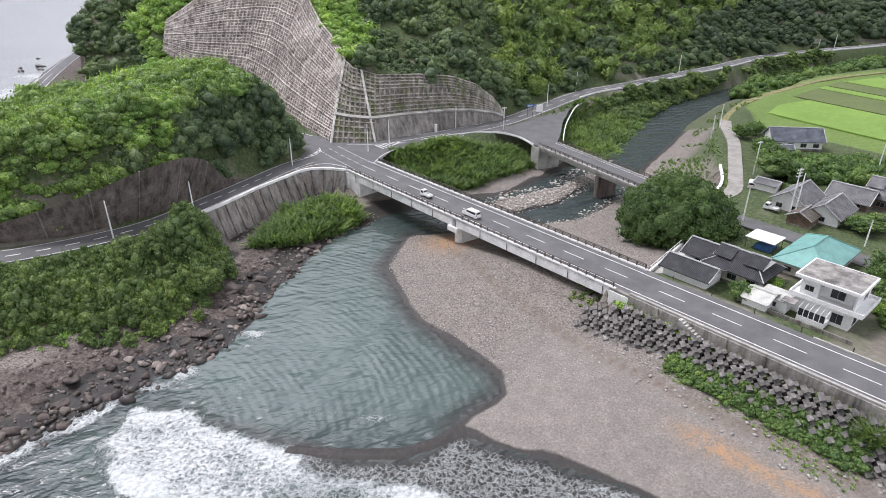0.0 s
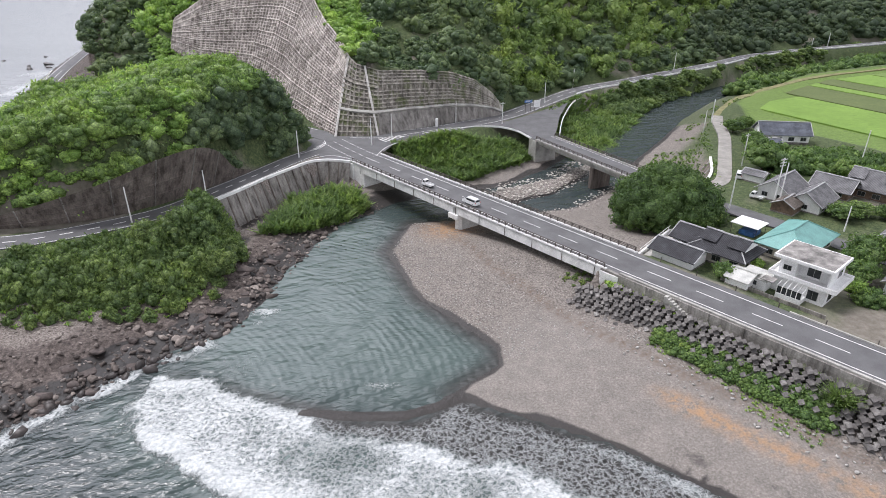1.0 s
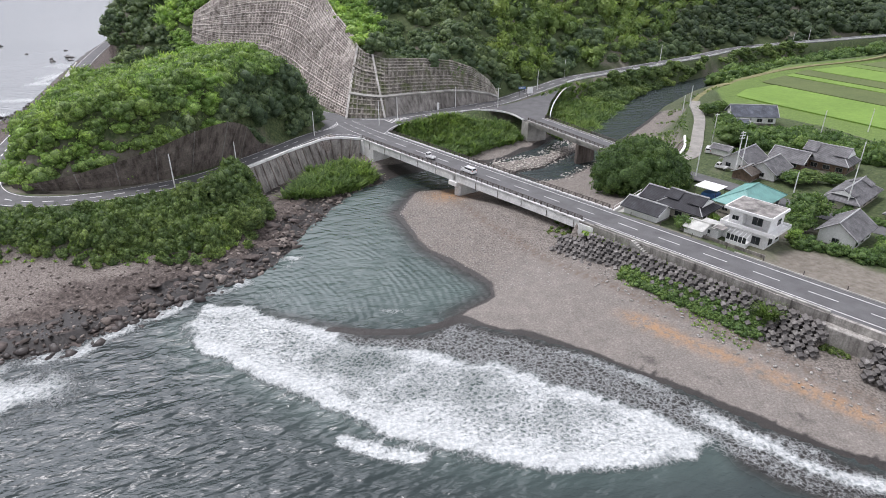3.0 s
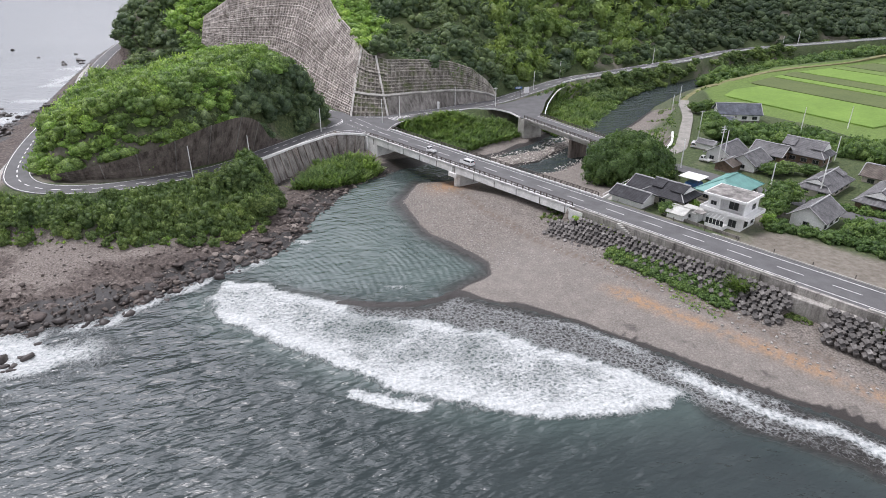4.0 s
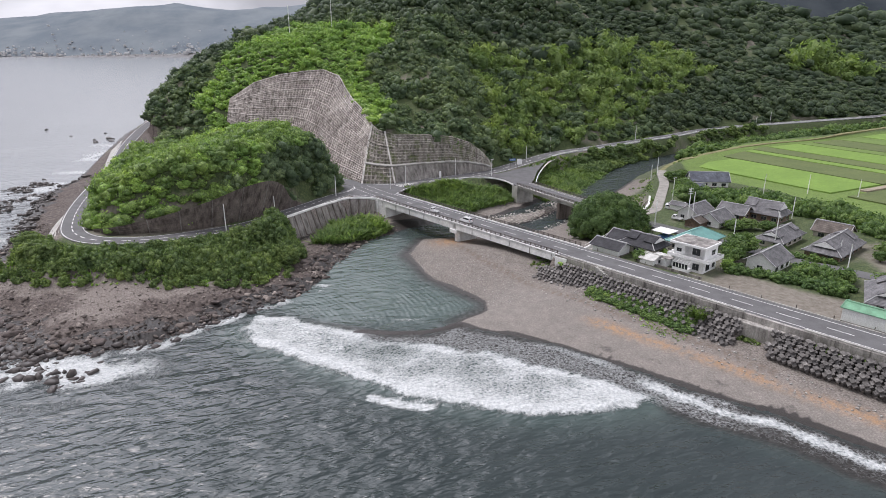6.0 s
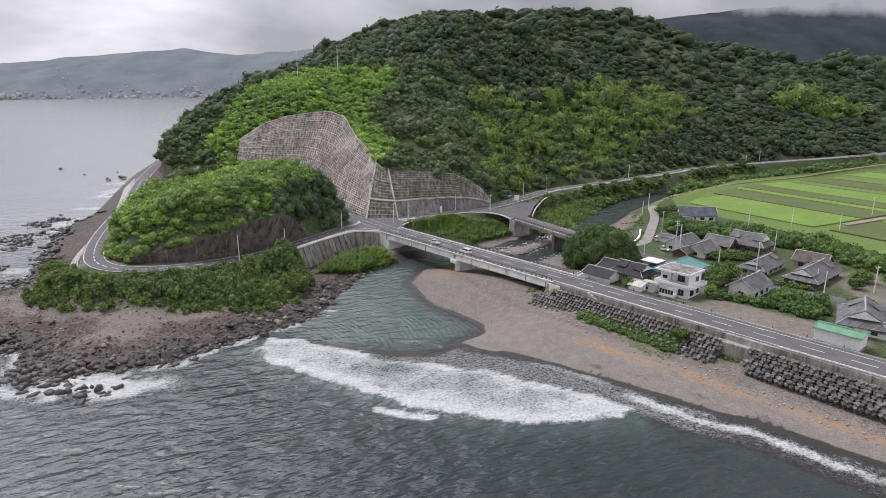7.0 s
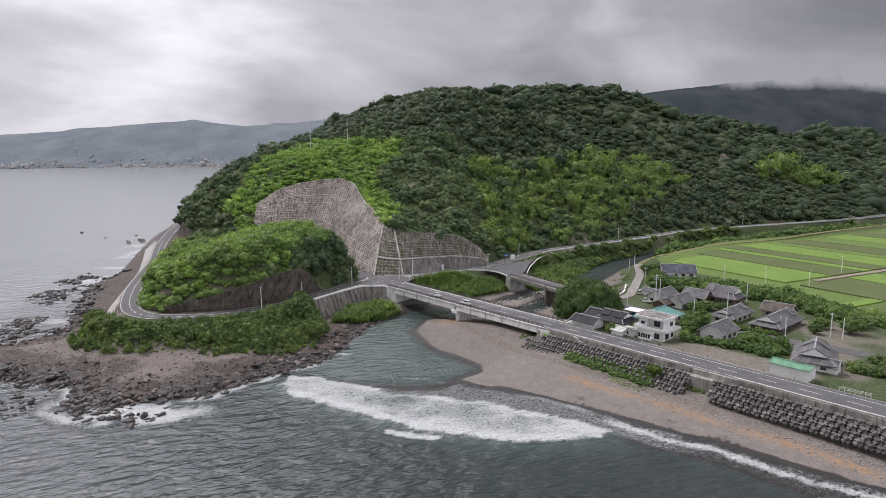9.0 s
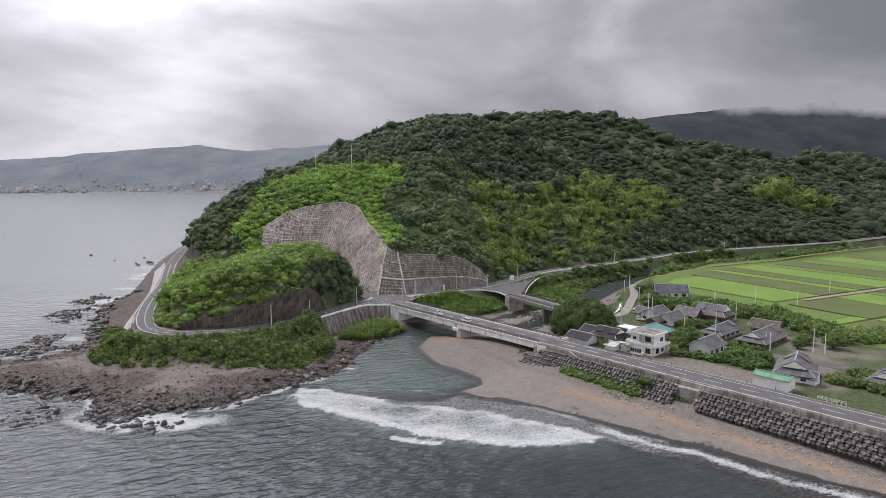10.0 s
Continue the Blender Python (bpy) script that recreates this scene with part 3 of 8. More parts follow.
def build_ground():
    xs = np.concatenate([grid_axis(-186, 150, 1.45, -3000, 150, 1.1), grid_axis(152, 340, 3.0, 152, 4600, 1.12)])
    ys = np.concatenate([grid_axis(0, 228, 1.45, -1500, 228, 1.1), grid_axis(230, 436, 2.8, 230, 4600, 1.12)])
    X, Y = np.meshgrid(xs, ys)
    z = height(X, Y)
    dl, dr, hr = signed(X, Y, LAND_L), signed(X, Y, LAND_R), signed(X, Y, HIGH_R)
    wob = 2.0 * vnoise(X, Y, 6, 21, 2)
    sand = sstep(dr + 3, 0, 1) * (1 - sstep(hr, -0.5, 0.5))
    sand = np.maximum(sand, (z < 0.5) * 1.0 * (dl < -1)) * np.where((Y > 185) & (X > 66), 0.15, 1.0)
    sand = np.maximum(sand, sstep(2.0 - z, 0, 0.6) * (X > -30) * (Y > 128) * (Y < 230))
    rock = sstep(dl + wob, -6, -2) * (1 - sstep(dl + wob, 27, 32)) * (Y < 420) * (1 - sstep(Y + 0.6 * X, 150, 160) * (X > -60))
    soil = sstep(hr, 0, 1.5) * 0.8 * sstep(vnoise(X, Y, 14, 31, 3), 0.1, 0.45) * (Y < 150)
    soil = np.maximum(soil, 0.9 * (signed(X, Y, KNOLL) > -3) * (signed(X, Y, KNOLL) < 5) * (X < -68))
    soil = np.maximum(soil, 0.85 * sstep(7 - seg_field(X, Y, [(106, 54), (112, 66), (120, 84), (122, 96)])[0], 1, 4))
    soil = np.maximum(soil, sstep(13 - seg_field(X, Y, [(74, 76), (82, 66), (92, 58)])[0], 4, 7) * sstep(hr, 0, 1.5))
    soil = np.maximum(soil, 0.8 * sstep(vnoise(X, Y, 10, 33, 3), 0.1, 0.4) * (dr < 0) * (Y > 150))
    # wetness runs evenly through 0.5 at the wet edge
    shore_wet = 0.5 + 0.14 * (0.7 - dr + 1.0 * vnoise(X, Y, 7, 40, 2))
    river_wet = 0.5 + 1.1 * (0.42 - z + 0.10 * vnoise(X, Y, 4, 41, 2))
    rock_wet = 0.5 + 0.38 * (1.35 - z + 0.6 * vnoise(X, Y, 6, 42, 2))
    wet = np.clip(np.where(rock > 0.5, rock_wet, np.where((Y < 150) & (sand > 0.4), shore_wet, np.where(sand > 0.4, river_wet, 0.0))), 0, 1)
    bedrock = np.clip(0.5 + 0.07 * (15 - dl + 9 * vnoise(X, Y, 12, 48, 3)), 0, 1) * (X < -34)
    bedrock = np.where((X < -116) & (Y > 108), np.maximum(bedrock, 0.75), bedrock)
    # damp hollows in the upper beach, coarse shingle on the bar, litter and a thin tide line of driftwood
    for cx, cy, rx, ry in ((35, 54.8, 8, 3.2), (43.5, 49.5, 7, 2.8), (53, 40.5, 7, 2.8), (63, 31.5, 7, 2.2)):
        u, v = (X - cx) * UX + (Y - cy) * UY, (X - cx) * NX + (Y - cy) * NY
        wet = np.maximum(wet, (0.505 * np.exp(-((u / rx) ** 2 + (v / ry) ** 2) * 0.5) + 0.03 * vnoise(X, Y, 3, 47, 2)) * sand)
    s, n = (X + 24) * UX + (Y - 162) * UY, (X + 24) * NX + (Y - 162) * NY
    shingle = sand * np.clip(sstep(88 - s, 0, 14) + sstep(n, -13, -8), 0, 1)
    drift = 0.85 * np.exp(-((n - np.interp(s, [105, 113, 130, 140, 165, 300], [-17.4, -16.8, -14.9, -13.9, -12.6, -12]) + 0.5 * vnoise(X, Y, 9, 44, 2)) / 1.3) ** 2) * sand * sstep(vnoise(X, Y, 14, 46, 2), -0.9, -0.1) * sstep(s, 106, 114)
    drift = np.maximum(drift, 0.8 * np.exp(-(np.hypot(X - 4, Y - 130) / 6) ** 2) * sand)
    tideline = np.exp(-((n - np.interp(s, [40, 53, 72, 88, 104, 118, 150], [-3, -4.6, -9, -11.2, -12.2, -10.5, -9.5]) + 0.7 * vnoise(X, Y, 8, 45, 2)) / 0.8) ** 2) * sand * (s < 150)
    ob = sheet("ground", xs, ys, z, M_GROUND, {"sand": sand, "rock": rock, "soil": soil, "wet": wet, "drift": drift, "bedrock": bedrock, "shingle": shingle, "tideline": tideline, "paddy": sstep(signed(X, Y, FIELD), 1.0, 3.0)})
    tagged(ob, "beach gravel, dark shore rock, earth and hill ground", "ground", kind="structure")


build_ground()


# ---- water ----
SKERRY = [(-97, 52), (-86, 49), (-75, 44)]


def water_material():
    m, t, b = material("sea_water", 0.1)
    b.inputs["IOR"].default_value = 1.35
    foam, shoal, mud = attr_node(t, "foam"), attr_node(t, "shoal"), attr_node(t, "mud")
    deep = ramp_node(t, noise_node(t, 0.03, 3.0), [(0.3, (0.027, 0.037, 0.038)), (0.7, (0.044, 0.055, 0.056))])
    col = mix_node(t, shoal, deep, ramp_node(t, noise_node(t, 0.06, 3.0), [(0.3, (0.060, 0.086, 0.081)), (0.7, (0.088, 0.118, 0.110))]))
    # the sky's pale sheen on the smooth far bay is put into the colour
    col = mix_node(t, attr_node(t, "calm_sheen"), col, ramp_node(t, noise_node(t, 0.02, 4.0), [(0.3, (0.165, 0.175, 0.178)), (0.7, (0.215, 0.225, 0.228))]))
    col = mix_node(t, mud, col, ramp_node(t, noise_node(t, 0.9, 5.0, 0.7), [(0.35, (0.016, 0.0145, 0.014)), (0.6, (0.042, 0.038, 0.035))]))
    # air in the broken water makes it pale
    air = math_node(t, "MULTIPLY", math_node(t, "SUBTRACT", foam, 0.66), 2.2, True)
    col = mix_node(t, air, col, (0.21, 0.262, 0.255))
    # lace of foam: thin cell walls that close up where the foam is thick
    warp = t.nodes.new("ShaderNodeVectorMath"); warp.operation = "ADD"
    wn = t.nodes.new("ShaderNodeTexNoise"); wn.inputs["Scale"].default_value = 0.55; wn.inputs["Detail"].default_value = 5.0
    wn.inputs["Roughness"].default_value = 0.65
    p = position(t)
    big = t.nodes.new("ShaderNodeVectorMath"); big.operation = "SCALE"; big.inputs["Scale"].default_value = 2.6
    link(t, p, wn.inputs["Vector"]); link(t, wn.outputs["Color"], big.inputs[0])
    link(t, p, warp.inputs[0]); link(t, big.outputs[0], warp.inputs[1])
    walls = []
    for sc, wgt in ((1.15, 2.1), (2.9, 2.5)):
        vo = t.nodes.new("ShaderNodeTexVoronoi"); vo.feature = "DISTANCE_TO_EDGE"; vo.inputs["Scale"].default_value = sc
        link(t, warp.outputs[0], vo.inputs["Vector"])
        walls.append(math_node(t, "SUBTRACT", 1.0, math_node(t, "MULTIPLY", vo.outputs["Distance"], wgt), True))
    lace = math_node(t, "ADD", math_node(t, "MULTIPLY", walls[0], 0.48), math_node(t, "MULTIPLY", walls[1], 0.30))
    lace = math_node(t, "ADD", lace, math_node(t, "MULTIPLY", noise_node(t, 1.1, 6.0, 0.72), 0.55))
    k = math_node(t, "ADD", foam, math_node(t, "SUBTRACT", lace, 1.34))
    f = t.nodes.new("ShaderNodeMapRange"); f.inputs["From Min"].default_value = 0.0; f.inputs["From Max"].default_value = 0.42
    link(t, k, f.inputs["Value"])
    f = f.outputs[0]
    col = mix_node(t, f, col, ramp_node(t, noise_node(t, 1.6, 5.0, 0.7), [(0.35, (0.32, 0.345, 0.35)), (0.6, (0.57, 0.585, 0.58))]))
    link(t, col, b.inputs["Base Color"])
    link(t, math_node(t, "ADD", math_node(t, "ADD", 0.18, math_node(t, "MULTIPLY", mud, 0.3)), math_node(t, "MULTIPLY", f, 0.6)), b.inputs["Roughness"])
    w = t.nodes.new("ShaderNodeMapping"); w.vector_type = "TEXTURE"; w.inputs["Rotation"].default_value = (0, 0, radians(22)); w.inputs["Scale"].default_value = (2.2, 1.0, 1.0)
    link(t, p, w.inputs["Vector"])
    h = math_node(t, "ADD", math_node(t, "MULTIPLY", noise_node(t, 0.40, 2.6, 0.5, w.outputs[0]), 1.9), math_node(t, "MULTIPLY", noise_node(t, 0.11, 2.0, 0.5, w.outputs[0]), 1.2))
    w2 = t.nodes.new("ShaderNodeMapping"); w2.vector_type = "TEXTURE"; w2.inputs["Rotation"].default_value = (0, 0, radians(-12)); w2.inputs["Scale"].default_value = (3.0, 1.0, 1.0)
    link(t, p, w2.inputs["Vector"])
    ridge = math_node(t, "ABSOLUTE", math_node(t, "SUBTRACT", noise_node(t, 0.22, 5.0, 0.62, w2.outputs[0]), 0.5))
    h = math_node(t, "SUBTRACT", h, math_node(t, "MULTIPLY", ridge, 1.1))
    off = t.nodes.new("ShaderNodeVectorMath"); off.operation = "SUBTRACT"; off.inputs[1].default_value = (-52, 62, 0)
    link(t, p, off.inputs[0])
    ring = t.nodes.new("ShaderNodeTexWave"); ring.wave_type = "RINGS"; ring.rings_direction = "Z"
    for key, val in (("Scale", 0.21), ("Distortion", 8.0), ("Detail", 3.0), ("Detail Scale", 0.35), ("Detail Roughness", 0.5)):
        ring.inputs[key].default_value = val
    link(t, off.outputs[0], ring.inputs["Vector"])
    h = math_node(t, "ADD", h, math_node(t, "MULTIPLY", math_node(t, "MULTIPLY", ring.outputs["Fac"], attr_node(t, "sheltered")), ramp_node(t, noise_node(t, 0.08, 2.0), [(0.35, (0.05, 0.05, 0.05)), (0.65, (0.36, 0.36, 0.36))])))
    h = math_node(t, "ADD", h, math_node(t, "MULTIPLY", f, 0.25))
    bump_node(t, b, h, 1.0, 0.68)
    for nd in t.nodes:
        if nd.type == "BUMP":
            link(t, math_node(t, "MULTIPLY", math_node(t, "SUBTRACT", 1.0, math_node(t, "MAXIMUM", attr_node(t, "calm_sheen"), attr_node(t, "sheltered"))), 1.0), nd.inputs["Strength"])
    return m


M_WATER = water_material()


def build_water():
    xs = grid_axis(-140, 110, 1.15, -4400, 4600, 1.12)
    ys = grid_axis(-20, 172, 1.15, -3000, 4400, 1.12)
    X, Y = np.meshgrid(xs, ys)
    gz = height(X, Y)
    w1, w2 = 1.6 * vnoise(X, Y, 6, 60, 3), 2.5 * vnoise(X, Y, 4.0, 61, 3)
    # white water behind the breaking crest, lace over the swash that runs up to the sand
    db = signed(X, Y, BAND) + w1
    dw = signed(X, Y, WHITE) + 1.2 * w1 + 0.5 * w2
    ds, _ = seg_field(X, Y, SWASH)
    dc, _ = seg_field(X, Y, CREST)
    du, _ = seg_field(X, Y, UPPER)
    foam = (0.655 - 0.2 * sstep(X, 44, 60)) * sstep(db, -1.0, 1.5) + 0.30 * np.exp(-((ds - 0.4) / 0.8) ** 2) * (db > -1) * sstep(X, 16, 30)
    inner = 0.85 + 0.12 * np.exp(-(dc / 5.0) ** 2) + 0.28 * np.exp(-(du / 1.8) ** 2) + 0.2 * vnoise(X, Y, 9, 63, 2) + 0.16 * vnoise(X, Y, 3.2, 69, 2)
    foam = np.maximum(foam, inner * sstep(dw, -0.5, 0.5))
    # the breaking crest with a short torn skirt in front of it
    sea_side = inside(X, Y, CREST + [(44, 10), (-60, 10), (-60, 60)])
    end = 1 - sstep(X, 24, 42)
    foam = np.maximum(foam, 1.3 * end * np.exp(-(np.maximum(dc - 0.4 + 0.4 * w2, 0) / 1.4) ** 2) * sstep(vnoise(X, Y, 12, 65, 2), -0.9, -0.3))
    foam = np.maximum(foam, 0.60 * end * np.exp(-(dc / 6.0) ** 2) * sea_side * sstep(w2, -0.6, 1.2))
    # a second small breaker further out
    d2, _ = seg_field(X, Y, [(-14, 37), (-8, 34.5), (-3, 33.5)])
    foam = np.maximum(foam, 1.2 * np.exp(-(np.maximum(d2 - 0.3 + 0.3 * w2, 0) / 1.3) ** 2))
    crest = end * np.exp(-(np.where(sea_side, dc / 1.6, dc / 2.4)) ** 2)
    # thin lines of foam running along the beach to the east
    foam = np.maximum(foam, 1.1 * np.exp(-((ds - 3.5 + 0.6 * w2) / 2.1) ** 2) * sstep(X, 30, 42) * sstep(vnoise(X, Y, 10, 67, 2), -0.7, 0.0))
    # wash over rocks
    dsk, _ = seg_field(X, Y, SKERRY)
    foam = np.maximum(foam, 1.0 * np.exp(-(np.maximum(dsk + w2 - 3, 0) / 8) ** 2) * sstep(vnoise(X, Y, 9, 62, 3), -0.45, 0.15))
    dl = signed(X, Y, LAND_L)
    foam = np.maximum(foam, 0.95 * np.exp(-((dl + 2.2 + w1 * 1.1) / 3.0) ** 2) * (Y < 96) * (X > -140) * sstep(vnoise(X, Y, 7, 64, 3), -0.35, 0.2))
    foam = np.maximum(foam, 0.88 * np.exp(-((dl + 8 + w2 * 2) / 11) ** 2) * (X < -120) * (Y > 88) * (Y < 420) * sstep(vnoise(X, 2 * Y, 14, 66, 3), -0.25, 0.2))
    foam = np.maximum(foam, 1.05 * np.exp(-(np.hypot((X + 76 + 0.3 * w2) / 21, (Y - 48 + 1.5 * w1) / 9.5)) ** 4) * sstep(w2 + 1.2 * w1, -2.6, 0.4))
    # tidemark at the mouth of the lagoon, and light streaks inland of it
    dm, _ = seg_field(X, Y, [(-40, 80), (-30, 76), (-18, 73), (-6, 72), (3, 71)])
    foam = np.maximum(foam, 0.66 * np.exp(-((dm + w1) / 1.5) ** 2) * sstep(vnoise(X, Y, 6, 68, 2), -0.3, 0.3))
    foam = np.maximum(foam, 0.42 * np.exp(-(np.hypot(X + 33, (Y - 77) * 0.8) / 8) ** 2))
    lag = signed(X, Y, [(-46, 84), (-30, 70), (2, 68), (14, 80), (0, 100), (-8, 120), (-4, 140), (20, 150), (0, 162), (-28, 140), (-40, 108)])
    shoal = np.maximum(sstep(lag, -10, 8), 0.55 * sstep(db, -6, 4))
    shoal = np.maximum(shoal, 0.8 * np.exp(-(dc / 6.0) ** 2))
    shoal = np.maximum(shoal, 0.3 * sstep(Y, 135, 150) * (X > -20)) * (1 - 0.65 * sstep(Y, 128, 145))
    mud = np.exp(-(np.maximum(-signed(X, Y, LAND_R), 0) / 3.0) ** 2) * sstep(Y, 64, 72) * sstep(lag, -6, 3)
    mud = np.maximum(mud, 0.95 * sstep(db, -2, 1) * (1 - sstep(dw, -1.5, 0.5)) * sstep(dc, 2, 6))
    shoal = np.maximum(shoal, sstep(dw, -0.5, 2))
    swell = 0.26 * vnoise(X * 0.77 + Y * 0.64, (Y * 0.77 - X * 0.64) * 2.4, 13, 70, 3) * sstep(-gz, 0.2, 1.5) * (1 - 0.8 * sstep(lag, -4, 6))
    rip = 0.04 * np.sin(np.hypot(X - 6, Y - 78) * 1.9 + 1.5 * vnoise(X, Y, 8, 71, 2)) * sstep(lag, 0, 6)
    far = np.maximum(np.abs(X + 30) - 200, np.abs(Y - 60) - 150)
    u, v = X * 0.93 - Y * 0.37, Y * 0.93 + X * 0.37
    swell = swell + 0.6 * (0.35 - np.abs(vnoise(u * 0.35, v, 6.5, 74, 3))) * (1 - sstep(lag, -6, 4)) * sstep(-gz, 0.3, 1.6)
    swell = (swell + rip) * (1 - sstep(far, 0, 80))
    torn = 0.16 * vnoise(X, Y, 1.5, 72, 3) * np.clip(foam, 0, 1)
    z = swell + 0.75 * crest + torn - 0.02
    ob = sheet("sea_water", xs, ys, z, M_WATER, {"foam": foam, "shoal": shoal, "mud": mud, "sheltered": 0.5 * sstep(lag, -4, 5), "calm_sheen": (0.6 + 0.3 * sstep(Y, 150, 300)) * np.maximum(sstep(-X - 0.3 * Y, 70, 170) * sstep(Y, 60, 190), sstep(Y, 170, 210) * (X < -100))})
    tagged(ob, "grey-green sea and river water with white surf", "water", kind="structure")


build_water()


# ---- roads ----
def dashes(road, line, n, s0, s1, dash, gap, width, z=0.012):
    s = s0
    while s + dash < s1:
        part("lane_dash", ribbon_bm(cut_line(line, s, s + dash), n - width / 2, n + width / 2, 0.0, z), M_PAINT, road)
        s += dash + gap


def edge_line(road, line, n, s0=0.0, s1=1e9, width=0.18, z=0.012):
    part("edge_line", ribbon_bm(cut_line(line, s0, s1), n - width / 2, n + width / 2, 0.0, z), M_PAINT, road)


def road_thing(name, line, w, label, lift=0.0):
    line = line + np.array([0, 0, lift])
    ob = part(name, ribbon_bm(line, -w / 2, w / 2, -0.3, 0.0), M_ASPHALT)
    tagged(ob, label, "road", kind="structure")
    return ob, line


def build_roads():
    # the coast road from the bridge on; the way runs towards the right, so its right hand is the sea
    line = smooth_line([coast(86.5, 5.5, DECK), coast(170, 5.5, DECK), coast(330, 5.5, DECK), coast(520, 5.5, DECK)], 4.0)
    road, line = road_thing("road", line, 10.4, "grey asphalt coast road with white lane lines beside the sea wall")
    dashes(road, line, 0.0, 6.0, 300, 5, 5, 0.17)
    for n in (-3.6, 3.6):
        edge_line(road, line, n)
    # low kerb wall and short posts on the inland side
    kw = empty("kerb_wall", pose(0, 0, 0), "low concrete kerb with short dark posts beside the coast road", "kerb", kind="structure")
    part("kerb", ribbon_bm(cut_line(line, 30, 150), -5.25, -4.95, -0.2, 0.22), M_CONCRETE, kw)
    for k in range(15):
        part("post", box_bm(-0.07, 0.07, -0.07, 0.07, -0.3, 0.85, 0.01), M_METAL, kw).matrix_basis = Matrix.Translation(coast(92 + k * 7.5, 11.1, DECK))
    # junction apron
    bm = bmesh.new()
    ap = [coast(0, 0.4), coast(0, 10.6), (-12.5, 180), (-8, 186.5), (6, 194), (6, 202), (-16, 190.5), (-31, 190), (-41, 200), (-47, 196), (-39, 180), (-38.5, 172), (-32, 165)]
    vs = [bm.verts.new((x, y, DECK + 0.008)) for x, y, *_ in ap]
    f = bm.faces.new(vs)
    if f.normal.z < 0:
        f.normal_flip()
    apron = part("junction", bm, M_ASPHALT)
    tagged(apron, "asphalt road junction with worn white markings", "road", kind="structure")
    bm = bmesh.new()
    vs = [bm.verts.new((x, y, DECK + 0.03)) for x, y in ((31.6, 184.2), (38.8, 187.6), (41.5, 197), (45, 212), (53, 236), (46, 236), (36, 229), (24, 216), (10, 204.5), (20, 201), (27.5, 196))]
    f = bm.faces.new(vs)
    f.normal_update()
    if f.normal.z < 0:
        f.normal_flip()
    j2 = tagged(part("junction", bm, M_ASPHALT), "asphalt fork where the old bridge meets the valley road", "road", kind="structure")
    for pts in ([(41.0, 189.5), (42.6, 197), (46.5, 212), (54, 234), (60, 245)], [(31, 185.5), (27, 195), (19.5, 200), (8, 197.5), (-4, 191)]):
        ln = smooth_line([(x, y, DECK + 0.03) for x, y in pts], 1.0)
        part("kerb", ribbon_bm(ln, -0.11, 0.11, -0.4, 0.2), M_WHITE, j2, "white painted kerb")
    left, ll = road_thing("road", smooth_line(ROAD_LEFT), 6.6, "narrow grey asphalt shore road round the green knoll", 0.004)
    edge_line(left, ll, -2.9, 10); edge_line(left, ll, 2.9, 10)
    dashes(left, ll, 0.0, 24, 330, 2.5, 2.5, 0.28)
    river, rl = road_thing("road", smooth_line(ROAD_RIVER), 8.6, "grey asphalt valley road at the foot of the wooded hill", 0.002)
    edge_line(river, rl, -3.4, 18); edge_line(river, rl, 3.4, 18)
    dashes(river, rl, 0.0, 50, 400, 5, 5, 0.17)
    gr = empty("guard_rail", pose(0, 0, 0), "pale steel guard rail between valley road and river", "guard rail")
    rail = cut_line(rl, 108, 420)
    part("beam", ribbon_bm(rail, 4.15, 4.25, 0.45, 0.85), M_CONCRETE_PALE, gr)
    for k in range(0, len(rail), 2):
        q = offsets(rail)[k] * 4.3
        part("post", tube_bm((rail[k, 0] + q[0], rail[k, 1] + q[1], rail[k, 2] - 0.3), (rail[k, 0] + q[0], rail[k, 1] + q[1], rail[k, 2] + 0.85), 0.07, sides=6), M_CONCRETE_PALE, gr)
    cut, cl = road_thing("road", smooth_line(ROAD_CUT), 7.4, "asphalt road climbing through the cutting", 0.0)
    edge_line(cut, cl, -3.0, 14); edge_line(cut, cl, 3.0, 14)
    back, bl = road_thing("road", smooth_line(ROAD_BACK[3:], 1.5), 5.6, "narrow asphalt village lane", 0.0)
    # white give-way hatching on the apron
    for k in range(7):
        a = Vector((-16.5 + k * 0.95, 183.5 + k * 0.75, DECK + 0.012))
        d = Vector((1.9 - k * 0.1, -2.3 + k * 0.25, 0)) * 0.75
        l = np.array([a - d, a + d])
        part("hatch_bar", ribbon_bm(l, -0.22, 0.22, 0.0, 0.012), M_PAINT, apron)
    for pts in ([coast(0, 1.95), (-29.5, 167.5), (-34, 166.2), (-38.2, 162)], [coast(0, 9.1), (-14.5, 176.5), (-9.5, 182.5), (0, 189.6), (10, 196)],
                [(-41.5, 194), (-35, 183.5), (-34.5, 176.5), (-40, 169)], [(-27, 186.5), (-16, 186.8), (-2, 194.5), (14, 203)]):
        ln = smooth_line([(p[0], p[1], DECK + 0.012) for p in pts], 1.0)
        part("edge_line", ribbon_bm(ln, -0.1, 0.1, 0.0, 0.012), M_PAINT, apron)
    # painted island where the shore road joins
    for k in range(5):
        a, d = Vector((-36.6 + 0.5 * k, 173.5 + 1.5 * k, DECK + 0.012)), Vector((0.9 - 0.12 * k, 0.5, 0))
        part("hatch_bar", ribbon_bm(np.array([a - d, a + d]), -0.2, 0.2, 0.0, 0.012), M_PAINT, apron)
    cl2 = smooth_line([coast(2, 5.5, DECK + 0.008), (-26, 174, DECK + 0.008), (-36, 188, DECK + 0.008), (-45, 197, DECK + 0.05)], 1.0)
    dashes(apron, cl2, 0.0, 0.5, 26, 2.2, 1.8, 0.17)
